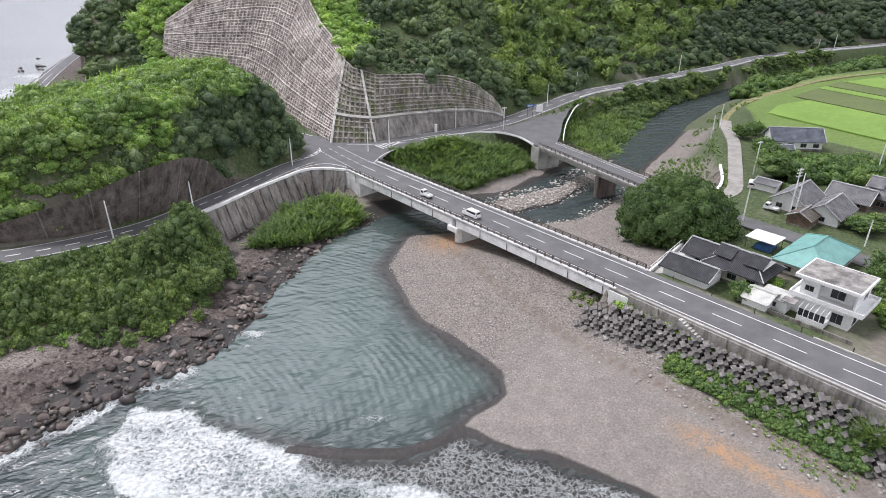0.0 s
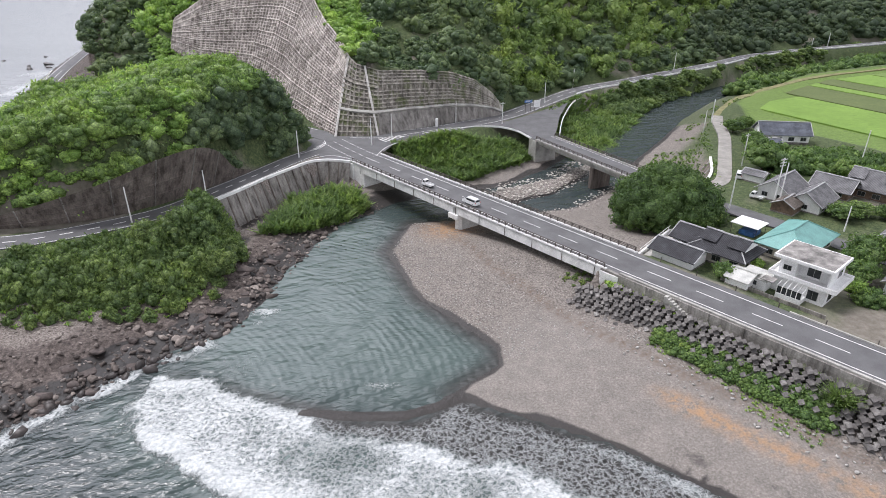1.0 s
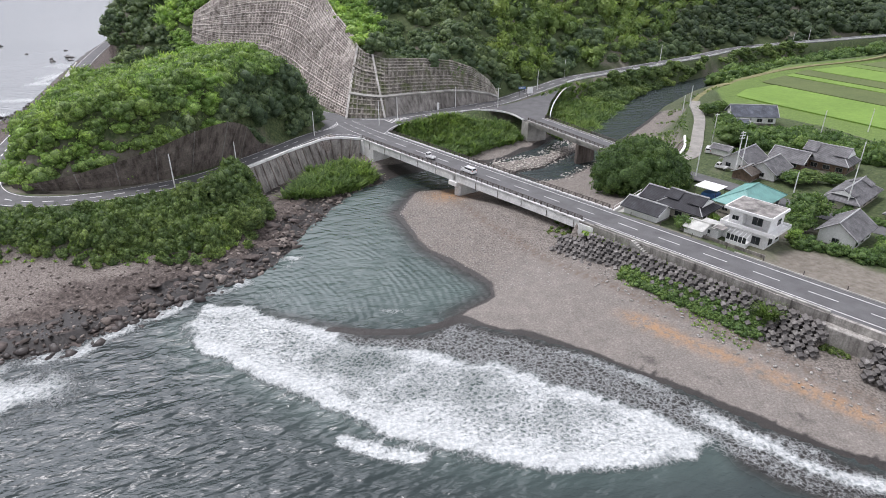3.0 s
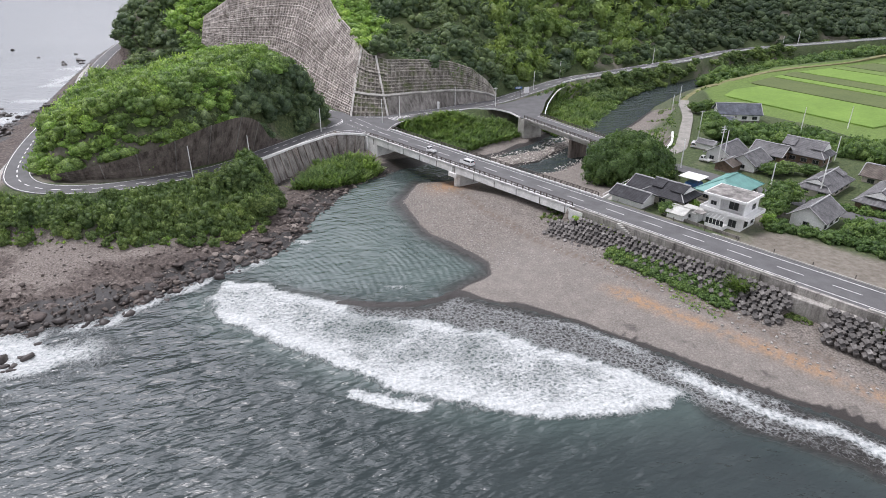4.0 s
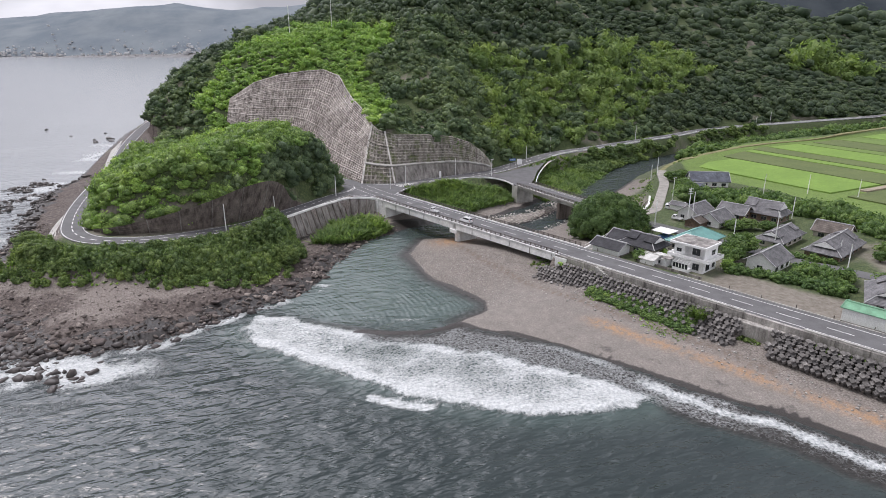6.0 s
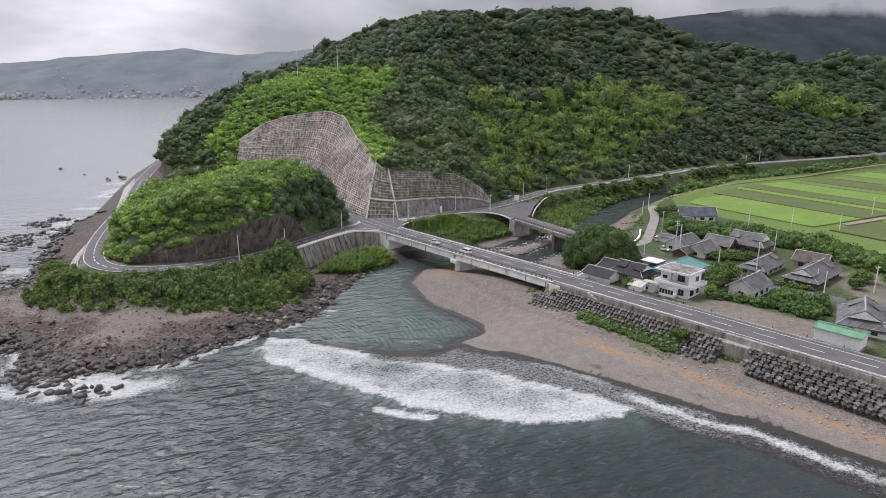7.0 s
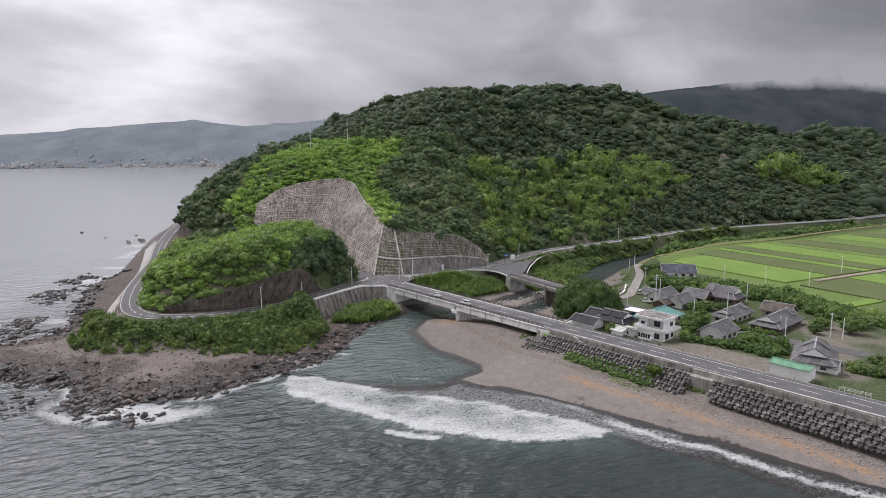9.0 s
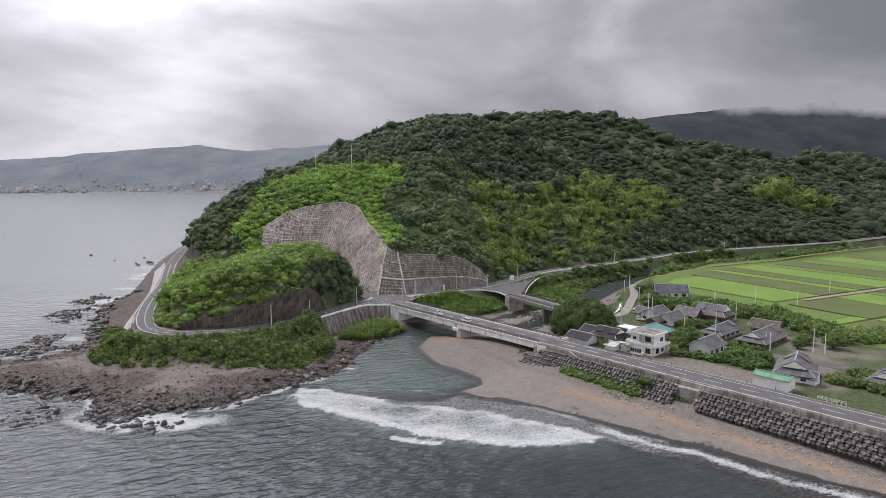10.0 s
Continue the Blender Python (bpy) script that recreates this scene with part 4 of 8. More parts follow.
    for n in (-3.3, 3.3):
        dashes(apron, cl2, n, 2, 24, 0.9, 0.8, 0.2)


build_roads()


# ---- bridges ----
def railing(thing, a, b, h=0.95, step=2.0):
    """Dark steel rail on posts between two points of a kerb."""
    a, b = Vector(a), Vector(b)
    L = (b - a).length
    n = max(1, round(L / step))
    post = box_bm(-0.10, 0.10, -0.10, 0.10, 0, h, 0.012)
    first = part("rail_post", post, M_METAL, thing)
    first.matrix_basis = Matrix.Translation(a)
    for k in range(1, n + 1):
        share("rail_post", first.data, thing, Matrix.Translation(a + (b - a) * (k / n)))
    for z, r in ((h - 0.04, 0.09), (h * 0.64, 0.065), (h * 0.3, 0.065)):
        part("rail", tube_bm(a + Vector((0, 0, z)), b + Vector((0, 0, z)), r, sides=6), M_METAL, thing)


def build_bridge():
    L = 87.0
    turn = math.degrees(math.atan2(UY, UX))
    br = empty("bridge", pose(-24, 162, 0, 0, 0, turn), "pale concrete girder road bridge with dark steel railings", "bridge")
    # local: x along, y = inland (negative is the sea side after the turn), z up
    part("deck", box_bm(0, L, 0.0, 11.0, DECK - 0.35, DECK - 0.004, 0.02), M_CONCRETE_PALE, br)
    road = part("roadway", box_bm(0, L, 0.55, 10.45, DECK - 0.02, DECK + 0.004), M_ASPHALT, br, "grey asphalt roadway")
    for y in (0.0, 10.45):
        part("kerb", box_bm(0, L, y, y + 0.55, DECK - 0.3, DECK + 0.28, 0.03), M_CONCRETE_PALE, br)
    for y in (0.1, 3.4, 6.65, 9.95):
        for x0, x1 in ((0.5, 43.4), (44.2, L - 0.5)):
            part("girder", box_bm(x0, x1, y, y + 0.95, DECK - 2.15, DECK - 0.34, 0.03), M_CONCRETE_PALE, br)
    for x in np.arange(4.5, L, 8.0):
        part("drain_pipe", tube_bm((x, 0.02, DECK - 0.4), (x, 0.02, DECK - 2.5), 0.07, sides=6), M_METAL, br)
    railing(br, (0.5, 0.27, DECK + 0.28), (L - 0.5, 0.27, DECK + 0.28))
    railing(br, (0.5, 10.73, DECK + 0.28), (L - 0.5, 10.73, DECK + 0.28))
    pier = part("pier", box_bm(42.6, 45.0, 1.2, 9.8, -3.0, DECK - 3.0, 0.5), M_CONCRETE_PALE, br, "stained concrete pier")
    part("pier_cap", box_bm(42.2, 45.4, -0.4, 11.4, DECK - 3.4, DECK - 2.15, 0.1), M_CONCRETE_PALE, br)
    part("abutment", box_bm(-3.0, 1.2, -0.3, 11.3, 0.0, DECK - 0.36, 0.08), M_CONCRETE_PALE, br)
    part("abutment_face", box_bm(0.9, 6.0, 0.15, 10.85, 0.4, DECK - 1.97, 0.1), M_CONCRETE_PALE, br)
    part("abutment", box_bm(L - 1.0, L + 3.0, -0.3, 11.3, 0.0, DECK - 0.36, 0.08), M_CONCRETE_PALE, br)
    for k in range(9):
        part("lane_dash", box_bm(3 + k * 10 - 2, 3 + k * 10 + 3, 5.42, 5.58, DECK, DECK + 0.014), M_PAINT, road)
    for y in (1.85, 9.1):
        part("edge_line", box_bm(0, L, y, y + 0.16, DECK, DECK + 0.014), M_PAINT, road)


build_bridge()


def build_bridge_back():
    a, b = Vector((35.5, 185.5, 0)), Vector((59.5, 141, 0))
    L = (b - a).length
    d = (b - a) / L
    br = empty("bridge", pose(a.x, a.y, 0, 0, 0, math.degrees(math.atan2(d.y, d.x))), "older grey concrete bridge with dark steel railings over the river", "bridge")
    part("deck", box_bm(0, L, -4.0, 4.0, DECK - 0.4, DECK - 0.004, 0.02), M_CONCRETE, br)
    road = part("roadway", box_bm(-6, L + 5, -3.5, 3.5, DECK - 0.02, DECK + 0.004), M_ASPHALT, br)
    for y in (-4.0, 3.5):
        part("kerb", box_bm(0, L, y, y + 0.5, DECK - 0.3, DECK + 0.25, 0.03), M_CONCRETE, br)
        railing(br, (0.3, y + 0.25, DECK + 0.25), (L - 0.3, y + 0.25, DECK + 0.25))
    for y in (-3.4, -0.5, 2.4):
        part("girder", box_bm(0.3, L - 0.3, y, y + 0.9, DECK - 1.6, DECK - 0.38, 0.03), M_CONCRETE, br)
    part("pier", box_bm(L * 0.52 - 0.9, L * 0.52 + 0.9, -3.6, 3.6, -2.0, DECK - 1.62, 0.35), M_CONCRETE_OLD, br, "dark stained pier")
    part("abutment", box_bm(-3.0, 0.8, -4.1, 4.1, -1, DECK - 0.42, 0.05), M_CONCRETE, br)
    part("abutment", box_bm(L - 0.8, L + 3.0, -4.1, 4.1, -1, DECK - 0.42, 0.05), M_CONCRETE, br)
    for y in (-2.9, 2.8):
        part("edge_line", box_bm(-4, L + 4, y, y + 0.14, DECK, DECK + 0.014), M_PAINT, road)


build_bridge_back()


# ---- plants ----
def ico(sub):
    bm = bmesh.new()
    bmesh.ops.create_icosphere(bm, subdivisions=sub, radius=1.0)
    co = np.array([v.co[:] for v in bm.verts])
    fa = np.array([[v.index for v in f.verts] for f in bm.faces])
    bm.free()
    return co, fa


ICO1, ICO2 = ico(1), ico(2)


def leaf_cards(rng, pts, nrm, size, tilt=0.7, long=1.0):
    """A folded leaf spray of two triangles at each point, lying about across its normal."""
    n = len(pts)
    nrm = nrm + rng.normal(0, tilt, (n, 3))
    nrm /= np.linalg.norm(nrm, axis=1)[:, None]
    a = np.cross(nrm, rng.normal(0, 1, (n, 3)))
    a /= np.linalg.norm(a, axis=1)[:, None]
    b = np.cross(nrm, a)
    s = size * rng.uniform(0.6, 1.35, (n, 1))
    v = np.stack([pts - a * s * long, pts - b * s * 0.55 + nrm * s * 0.18, pts + a * s * long, pts + b * s * 0.55 + nrm * s * 0.18], 1).reshape(-1, 3)
    i = np.arange(n)[:, None] * 4
    return v, np.concatenate([i + np.array([[0, 1, 2]]), i + np.array([[0, 2, 3]])])


def crown(rng, lobes=6, leaves=26, leaf=0.2, flat=0.75, spread=0.55, core=0.86, tilt=0.7, rugged=0.36):
    """A crown of radius about 1 with its foot at z = 0: small uneven masses of leaf sprays heaped over a dome."""
    V, F, n = [], [], 0
    co, fa = ICO1
    turn = rng.uniform(0, 6.283)
    size = 1.35 / math.sqrt(lobes)
    for k in range(lobes):
        up = 1 - (k + 0.5) / lobes * 1.06 + rng.uniform(-0.08, 0.08)
        ang = turn + k * 2.39996 + rng.uniform(-0.35, 0.35)
        r = (0.42 + spread * 0.6) * math.sqrt(max(0.0, 1 - max(up, 0) ** 2)) * rng.uniform(0.72, 1.12)
        rad = size * rng.uniform(0.62, 1.25)
        c = np.array([math.cos(ang) * r, math.sin(ang) * r, flat * (0.28 + 0.82 * up * rng.uniform(0.85, 1.15))])
        squat = np.array([rng.uniform(0.85, 1.3), rng.uniform(0.85, 1.3), rng.uniform(0.6, 0.95)])
        V.append(co * rad * core * squat * rng.uniform(0.92 - rugged, 0.92 + rugged, (len(co), 1)) + c); F.append(fa + n); n += len(co)
        d = rng.normal(0, 1, (leaves, 3)); d[:, 2] = np.abs(d[:, 2]) * 1.1 - 0.3
        d /= np.linalg.norm(d, axis=1)[:, None]
        v, f = leaf_cards(rng, c + d * rad * squat * rng.uniform(0.8, 1.0 + rugged, (leaves, 1)), d, leaf, tilt + 0.2)
        V.append(v); F.append(f + n); n += len(v)
    V.append(co * np.array([0.74, 0.74, 0.62 * flat]) + np.array([0, 0, 0.34 * flat])); F.append(fa + n)
    return np.concatenate(V), np.concatenate(F)


def feather(rng, stems=16, segs=4, leaf=0.2, lean=0.45):
    """A clump of leaning plumes, as bamboo and cane show: height about 1."""
    V, F, n = [], [], 0
    for k in range(stems):
        ang, l = rng.uniform(0, 2 * math.pi), rng.uniform(0.7, 1.1)
        base = np.array([math.cos(ang), math.sin(ang), 0]) * rng.uniform(0, 0.38)
        out = np.array([math.cos(ang), math.sin(ang), 0]) * lean * rng.uniform(0.3, 1.2)
        u = np.repeat(np.linspace(0.3, 1.0, segs), 2) + rng.uniform(-0.08, 0.08, segs * 2)
        p = base + out * (u ** 2)[:, None] + np.array([0, 0, 1.0]) * (l * (u - 0.25 * u ** 3))[:, None]
        d = out / lean * (0.3 + u[:, None]) + np.array([0, 0, 0.7])
        v, f = leaf_cards(rng, p + rng.normal(0, 0.05, p.shape), d, leaf, 0.5, 1.5)
        V.append(v); F.append(f + n); n += len(v)
    co, fa = ICO1
    V.append(co * np.array([0.36, 0.36, 0.42]) + np.array([0, 0, 0.36])); F.append(fa + n)
    return np.concatenate(V), np.concatenate(F)


def tuft(rng, blades=26, width=0.05, bend=0.5):
    """A tuft of long bending blades, height about 1."""
    V, F, n = [], [], 0
    for k in range(blades):
        ang, l, b = rng.uniform(0, 6.283), rng.uniform(0.55, 1.05), rng.uniform(0.15, bend)
        o = np.array([math.cos(ang), math.sin(ang), 0])
        side = np.array([-o[1], o[0], 0]) * width
        base = o * rng.uniform(0, 0.28)
        pts = []
        for u, w in ((0, 0.6), (0.5, 1.0), (1.0, 0.05)):
            c = base + o * b * u ** 2 + np.array([0, 0, l * (u - 0.25 * u * u)])
            pts += [c - side * w, c + side * w]
        V.append(np.array(pts)); F.append(np.array([[0, 1, 3], [0, 3, 2], [2, 3, 5], [2, 5, 4]]) + n); n += 6
    return np.concatenate(V), np.concatenate(F)


def scatter(name, templates, P, S, mat, label, category, rng, squash=(0.85, 1.2), sink=0.1, parent=None, vary=1.0):
    """Many plants as one mesh; P: feet, S: sizes."""
    V, F, N, n = [], [], [], 0
    pick = rng.integers(0, len(templates), len(P))
    tone = np.clip(0.48 + vary * (0.10 * rng.normal(0, 1, len(P)) + 0.32 * vnoise(P[:, 0], P[:, 1], 15, 301, 3)), 0.02, 1)
    for k, (tv, tf) in enumerate(templates):
        idx = np.where(pick == k)[0]
        if not len(idx):
            continue
        a = rng.uniform(0, 2 * math.pi, len(idx))
        s = S[idx]
        sz = s * rng.uniform(*squash, len(idx))
        c, si = np.cos(a) * s, np.sin(a) * s
        x = tv[None, :, 0] * c[:, None] - tv[None, :, 1] * si[:, None] + P[idx, 0][:, None]
        y = tv[None, :, 0] * si[:, None] + tv[None, :, 1] * c[:, None] + P[idx, 1][:, None]
        z = tv[None, :, 2] * sz[:, None] + (P[idx, 2] - sink * S[idx])[:, None]
        V.append(np.stack([x, y, z], -1).reshape(-1, 3))
        N.append(np.repeat(tone[idx], len(tv)))
        F.append((tf[None] + (np.arange(len(idx)) * len(tv))[:, None, None]).reshape(-1, 3) + n)
        n += len(idx) * len(tv)
    me = raw_mesh(name, np.concatenate(V), np.concatenate(F))
    me.materials.append(mat)
    if name not in ("rocks", "pebbles", "town"):
        me.attributes.new("tone", "FLOAT", "POINT").data.foreach_set("value", np.concatenate(N).astype(np.float32))
        me.polygons.foreach_set("use_smooth", np.ones(len(me.polygons), bool))
    ob = new(name, me)
    if parent is not None:
        ob.parent = parent
    return tagged(ob, label, category, kind="stuff")


def spots(rng, x0, x1, y0, y1, step, jitter=0.42):
    X, Y = np.meshgrid(np.arange(x0, x1, step), np.arange(y0, y1, step * 0.87))
    X = X + (np.arange(X.shape[0]) % 2)[:, None] * step / 2
    X = X + rng.uniform(-jitter, jitter, X.shape) * step
    Y = Y + rng.uniform(-jitter, jitter, Y.shape) * step
    return X.ravel(), Y.ravel()


def off_roads(X, Y, margin):
    ok = np.ones(X.shape, bool)
    for line, w in ((ROAD_LEFT, 4.2), (ROAD_RIVER, 5.2), (ROAD_CUT, 4.2), (ROAD_BACK, 4.6), ([coast(-4, 5.5), coast(500, 5.5)], 6.0)):
        ok &= seg_field(X, Y, [p[:2] for p in line])[0] > w + margin
    return ok


def wall_mask(X, Y):
    return np.maximum(signed(X, Y, WALL_LEFT), signed(X, Y, WALL_RIGHT)) > -0.8


def build_forest():
    rng = np.random.default_rng(11)
    big = [crown(rng, int(rng.integers(10, 15)), 15, 0.10, rng.uniform(0.7, 1.05), 0.55, 0.95, 0.45) for _ in range(10)]
    mid = [crown(rng, int(rng.integers(7, 11)), 8, 0.12, rng.uniform(0.7, 1.0), 0.58, 0.95, 0.4, 0.26) for _ in range(8)]
    far_trees = [crown(rng, int(rng.integers(5, 8)), 4, 0.14, rng.uniform(0.6, 0.9), 0.6, 0.95, 0.3, 0.2) for _ in range(8)]
    plume = [feather(rng, 17, 4, 0.095, rng.uniform(0.3, 0.5)) for _ in range(8)]
    foot_poly = [p[:2] for p in FOOT] + [(2500, 3000), (-900, 3000), (-500, 1700), (-300, 800), (-235, 520), (-205, 380)]
    sets = []
    for x0, x1, y0, y1, step, r0 in ((-215, 260, 180, 345, 5.6, 3.9), (-240, 420, 345, 480, 7.2, 5.0), (-200, 560, 480, 660, 12.0, 7.8), (260, 420, 300, 345, 6.8, 4.7), (420, 1100, 400, 960, 17, 11)):
        X, Y = spots(rng, x0, x1, y0, y1, step)
        df, _ = seg_field(X, Y, FOOT)
        ok = inside(X, Y, foot_poly) & (df > 2.0) & off_roads(X, Y, 2.0) & ~wall_mask(X, Y) & (signed(X, Y, LAND_L) > 14)
        ok &= Y < np.interp(X, [-200, 0, 150, 330, 600, 900], [480, 505, 625, 640, 800, 960])
        X, Y = X[ok], Y[ok]
        sets.append((X, Y, np.full(X.shape, r0)))
    X, Y, S = (np.concatenate(a) for a in zip(*sets))
    Z = height(X, Y)
    S = S * np.exp(rng.normal(0, 0.27, S.shape)) * (1 + 0.25 * vnoise(X, Y, 20, 95, 2))
    Z = Z + 3.0 * vnoise(X, Y, 24, 96, 2) * sstep(Z, 30, 60)
    # bamboo and bright thicket grow in patches on the lower slopes
    m = vnoise(X, Y, 30, 90, 3)
    over_wall = [(-140, 300), (-126, 330), (-90, 334), (-60, 330), (-30, 318), (-22, 300), (-34, 286), (-36, 270), (-26, 256), (-20, 240), (-20, 214), (-30, 206), (-60, 250), (-112, 262)]
    bright = signed(X, Y, over_wall) + 4 * m > 0
    lower = [(26, 330), (51, 355), (84, 378), (120, 404), (175, 446), (215, 436), (178, 392), (150, 352), (128, 322), (92, 294), (60, 262), (36, 232), (24, 240), (24, 280)]
    upper = [(300, 480), (330, 520), (372, 552), (410, 530), (354, 474)]
    bam = (np.maximum(signed(X, Y, lower), signed(X, Y, upper)) + 22 * vnoise(X, Y, 22, 91, 3) > 2) & ~bright & (rng.uniform(0, 1, X.shape) < 0.8)
    dark = ~bright & ~bam
    far = dark & (Y > 430)
    half = dark & ~far & (Y > 335)
    dark = dark & ~far & ~half
    P = np.stack([X, Y, Z], 1)
    scatter("forest", big, P[dark], S[dark], M_FOREST, "dense dark green broadleaf forest covering the hill", "forest", rng, (0.85, 1.25), 0.32)
    scatter("forest", mid, P[half], S[half], M_UPPER, "dark green broadleaf forest on the middle of the hill", "forest", rng, (0.8, 1.15), 0.32, vary=0.75)
    scatter("forest", far_trees, P[far], S[far], M_UPPER, "dark green forest on the upper hill and ridge", "forest", rng, (0.7, 0.95), 0.32, vary=0.5)
    scatter("bamboo_grove", plume, P[bam], S[bam] * 1.75, M_BAMBOO, "yellow-green bamboo thickets on the lower slope", "bamboo", rng, (0.8, 1.1))
    tx, ty = spots(rng, -142, -16, 204, 336, 4.0)
    ok = (signed(tx, ty, over_wall) + 4 * vnoise(tx, ty, 30, 90, 3) > 0) & ~wall_mask(tx, ty) & (signed(tx, ty, LAND_L) > 14) & off_roads(tx, ty, 2.0)
    tx, ty = tx[ok], ty[ok]
    scatter("thicket", far_trees, np.stack([tx, ty, height(tx, ty)], 1), rng.uniform(2.0, 3.3, tx.shape), M_BRIGHT, "low bright green scrub round the top of the cut slope", "shrubs", rng, (0.7, 1.0), 0.25)
    scatter("thicket", plume, P[bright], S[bright] * 1.3, M_BRIGHT, "bright green thicket round the top of the cut slope", "shrubs", rng, (0.7, 1.0))


build_forest()


def wall_run(X, Y):
    """How far the knoll's retaining wall runs back into the slope, at each place."""
    dist, h = seg_field(X, Y, KNOLL_WALL)
    return np.where(dist < 9, 0.34 * h - 2.4, -0.8)


KNOLL_WALL = [(-49, 152, 0.6), (-52, 145, 3.5), (-55, 139, 9.5), (-58.5, 132, 12.5), (-63.5, 124, 12), (-72, 116.5, 8.5), (-84, 111.5, 5), (-95, 110, 2.5), (-104, 112.5, 1)]


def build_knoll():
    rng = np.random.default_rng(12)
    cr = [crown(rng, int(rng.integers(6, 9)), 13, 0.13, rng.uniform(0.6, 0.9), 0.6, 0.82, 0.5) for _ in range(10)]
    X, Y = spots(rng, -140, -36, 108, 222, 2.5)
    d = signed(X, Y, KNOLL)
    Z = height(X, Y)
    n = vnoise(X, Y, 12, 97, 3)
    front = (seg_field(X, Y, [p[:2] for p in ROAD_LEFT[2:11]])[0] < 13.5)
    ok = off_roads(X, Y, 1.0) & (d > 1.0 + wall_run(X, Y) + 0.9 * (X < -80) * (Y < 130))
    X, Y, Z, n = X[ok], Y[ok], Z[ok], n[ok]
    S = 2.15 * rng.uniform(0.62, 1.5, X.shape)
    br = (n > 0.12) & (rng.uniform(0, 1, X.shape) < 0.75) | ((Y > 178) & (X < -66) & (Z > 25))
    P = np.stack([X, Y, Z], 1)
    flank = ~br & (X > -66 + 6 * n) & (Z < 27)
    scatter("trees", cr, P[flank], S[flank] * 1.3, M_FOREST, "dark green trees on the steep flank of the knoll", "trees", rng, (1.0, 1.6))
    br = br & ~flank
    scatter("shrubs", cr, P[~br & ~flank], S[~br & ~flank] * 1.12, M_KNOLL, "dense mid-green shrubs and low trees covering the knoll", "shrubs", rng, (0.9, 1.5))
    scatter("shrubs", cr, P[br], S[br], M_BRIGHT, "lighter green vines and shrubs over the knoll", "shrubs", rng, (0.8, 1.2))


build_knoll()


def build_banks():
    rng = np.random.default_rng(13)
    cr = [crown(rng, int(rng.integers(8, 11)), 18, 0.112, rng.uniform(0.7, 0.95), 0.6, 0.8, 0.5) for _ in range(9)]
    tf = [tuft(rng, 22, 0.085, 0.75) for _ in range(6)]
    # bank between the shore road and the rocks
    bank = [(-121, 96), (-114, 90), (-100, 86.5), (-84, 85.5), (-68, 86.5), (-51, 91), (-41.5, 103), (-41, 114), (-46, 124), (-52, 128), (-60, 113), (-75, 104), (-88, 99.5), (-102, 99.5), (-110, 105), (-118, 117), (-124, 112)]
    X, Y = spots(rng, -126, -38, 83, 130, 2.0)
    d = signed(X, Y, bank)
    ok = (d > np.where(Y < 98, -2.2, 0.5)) & off_roads(X, Y, 0.2)
    X, Y, d = X[ok], Y[ok], d[ok]
    Z = height(X, Y)
    S = rng.uniform(1.2, 2.1, X.shape) * (0.75 + 0.5 * sstep(d, 0, 5)) * (1 + 0.45 * sstep(X, -60, -48) * sstep(d, 3, 6))
    P = np.stack([X, Y, Z], 1)
    # a clump of tall trees at the corner beside the quay wall
    C = np.array([(-46.5, 108, 0, 4.2), (-45.5, 113.5, 0, 4.0), (-48.5, 118, 0, 4.4), (-51, 112, 0.5, 5.0), (-55, 108.5, 0, 4.6), (-50, 105, 0, 4.2), (-53.5, 117, 0, 4.6), (-60, 105, 0, 3.6), (-51.5, 120.5, 0, 3.8),
                  (-50, 116, 6.5, 3.8), (-53, 113, 5.5, 4.0), (-48.5, 111.5, 5.0, 3.4), (-51.5, 119, 7.0, 3.6), (-55, 111, 3.2, 3.6), (-57.5, 108, 1.5, 3.4)])
    gz = np.minimum(height(C[:, 0], C[:, 1]), 3.5)
    scatter("trees", [crown(rng, 22, 40, 0.06, 0.8, 0.62, 0.97, 0.5) for _ in range(5)], np.stack([C[:, 0], C[:, 1], gz + C[:, 2]], 1), C[:, 3], M_SHRUB, "clump of tall round green trees beside the quay wall", "trees", rng, (1.25, 1.6))
    low = (d < 4.5) & (Y < 100) & (rng.uniform(0, 1, X.shape) < 0.55)
    scatter("shrubs", cr, P[~low], S[~low], M_SHRUB, "dense green trees and shrubs on the bank below the shore road", "shrubs", rng, (1.0, 1.7))
    scatter("grass", tf, P[low], S[low] * 1.0, M_BRIGHT, "bright green tall grass at the edge of the rocky shore", "grass", rng, (0.7, 1.1))
    # cane thickets by the water
    for area, step, size, mat, label in (
            ([(-42, 126), (-32, 128), (-18, 143), (-19, 151), (-28, 156), (-38, 148)], 1.1, 3.7, M_CANE, "tall green cane growing below the road wall"),
            ([(-13, 181), (-9, 160), (10, 165), (29, 181), (33, 189), (27, 198), (4, 190)], 1.15, 3.3, M_CANE, "tall green cane covering the bank between the bridges"),
            ([(36, 205), (44, 187), (58, 193), (76, 226), (92, 255), (102, 278), (86, 266), (58, 244), (43, 226)], 1.6, 2.8, M_CANE, "green cane and bushes on the river bank"),
            ([(76, 243), (90, 256), (112, 282), (137, 305), (163, 326), (200, 348), (268, 388), (300, 400), (262, 386), (198, 358), (160, 336), (128, 310), (100, 285), (80, 262)], 2.7, 2.6, M_SHRUB, "green bushes along the river")):
        xs, ys = [p[0] for p in area], [p[1] for p in area]
        X, Y = spots(rng, min(xs), max(xs), min(ys), max(ys), step)
        ok = (signed(X, Y, area) > 0.3) & off_roads(X, Y, 0.2)
        X, Y = X[ok], Y[ok]
        P = np.stack([X, Y, height(X, Y)], 1)
        scatter("cane", tf if step < 2 else cr, P, size * rng.uniform(0.55, 1.3, X.shape), mat, label, "cane", rng, (0.7, 1.15))


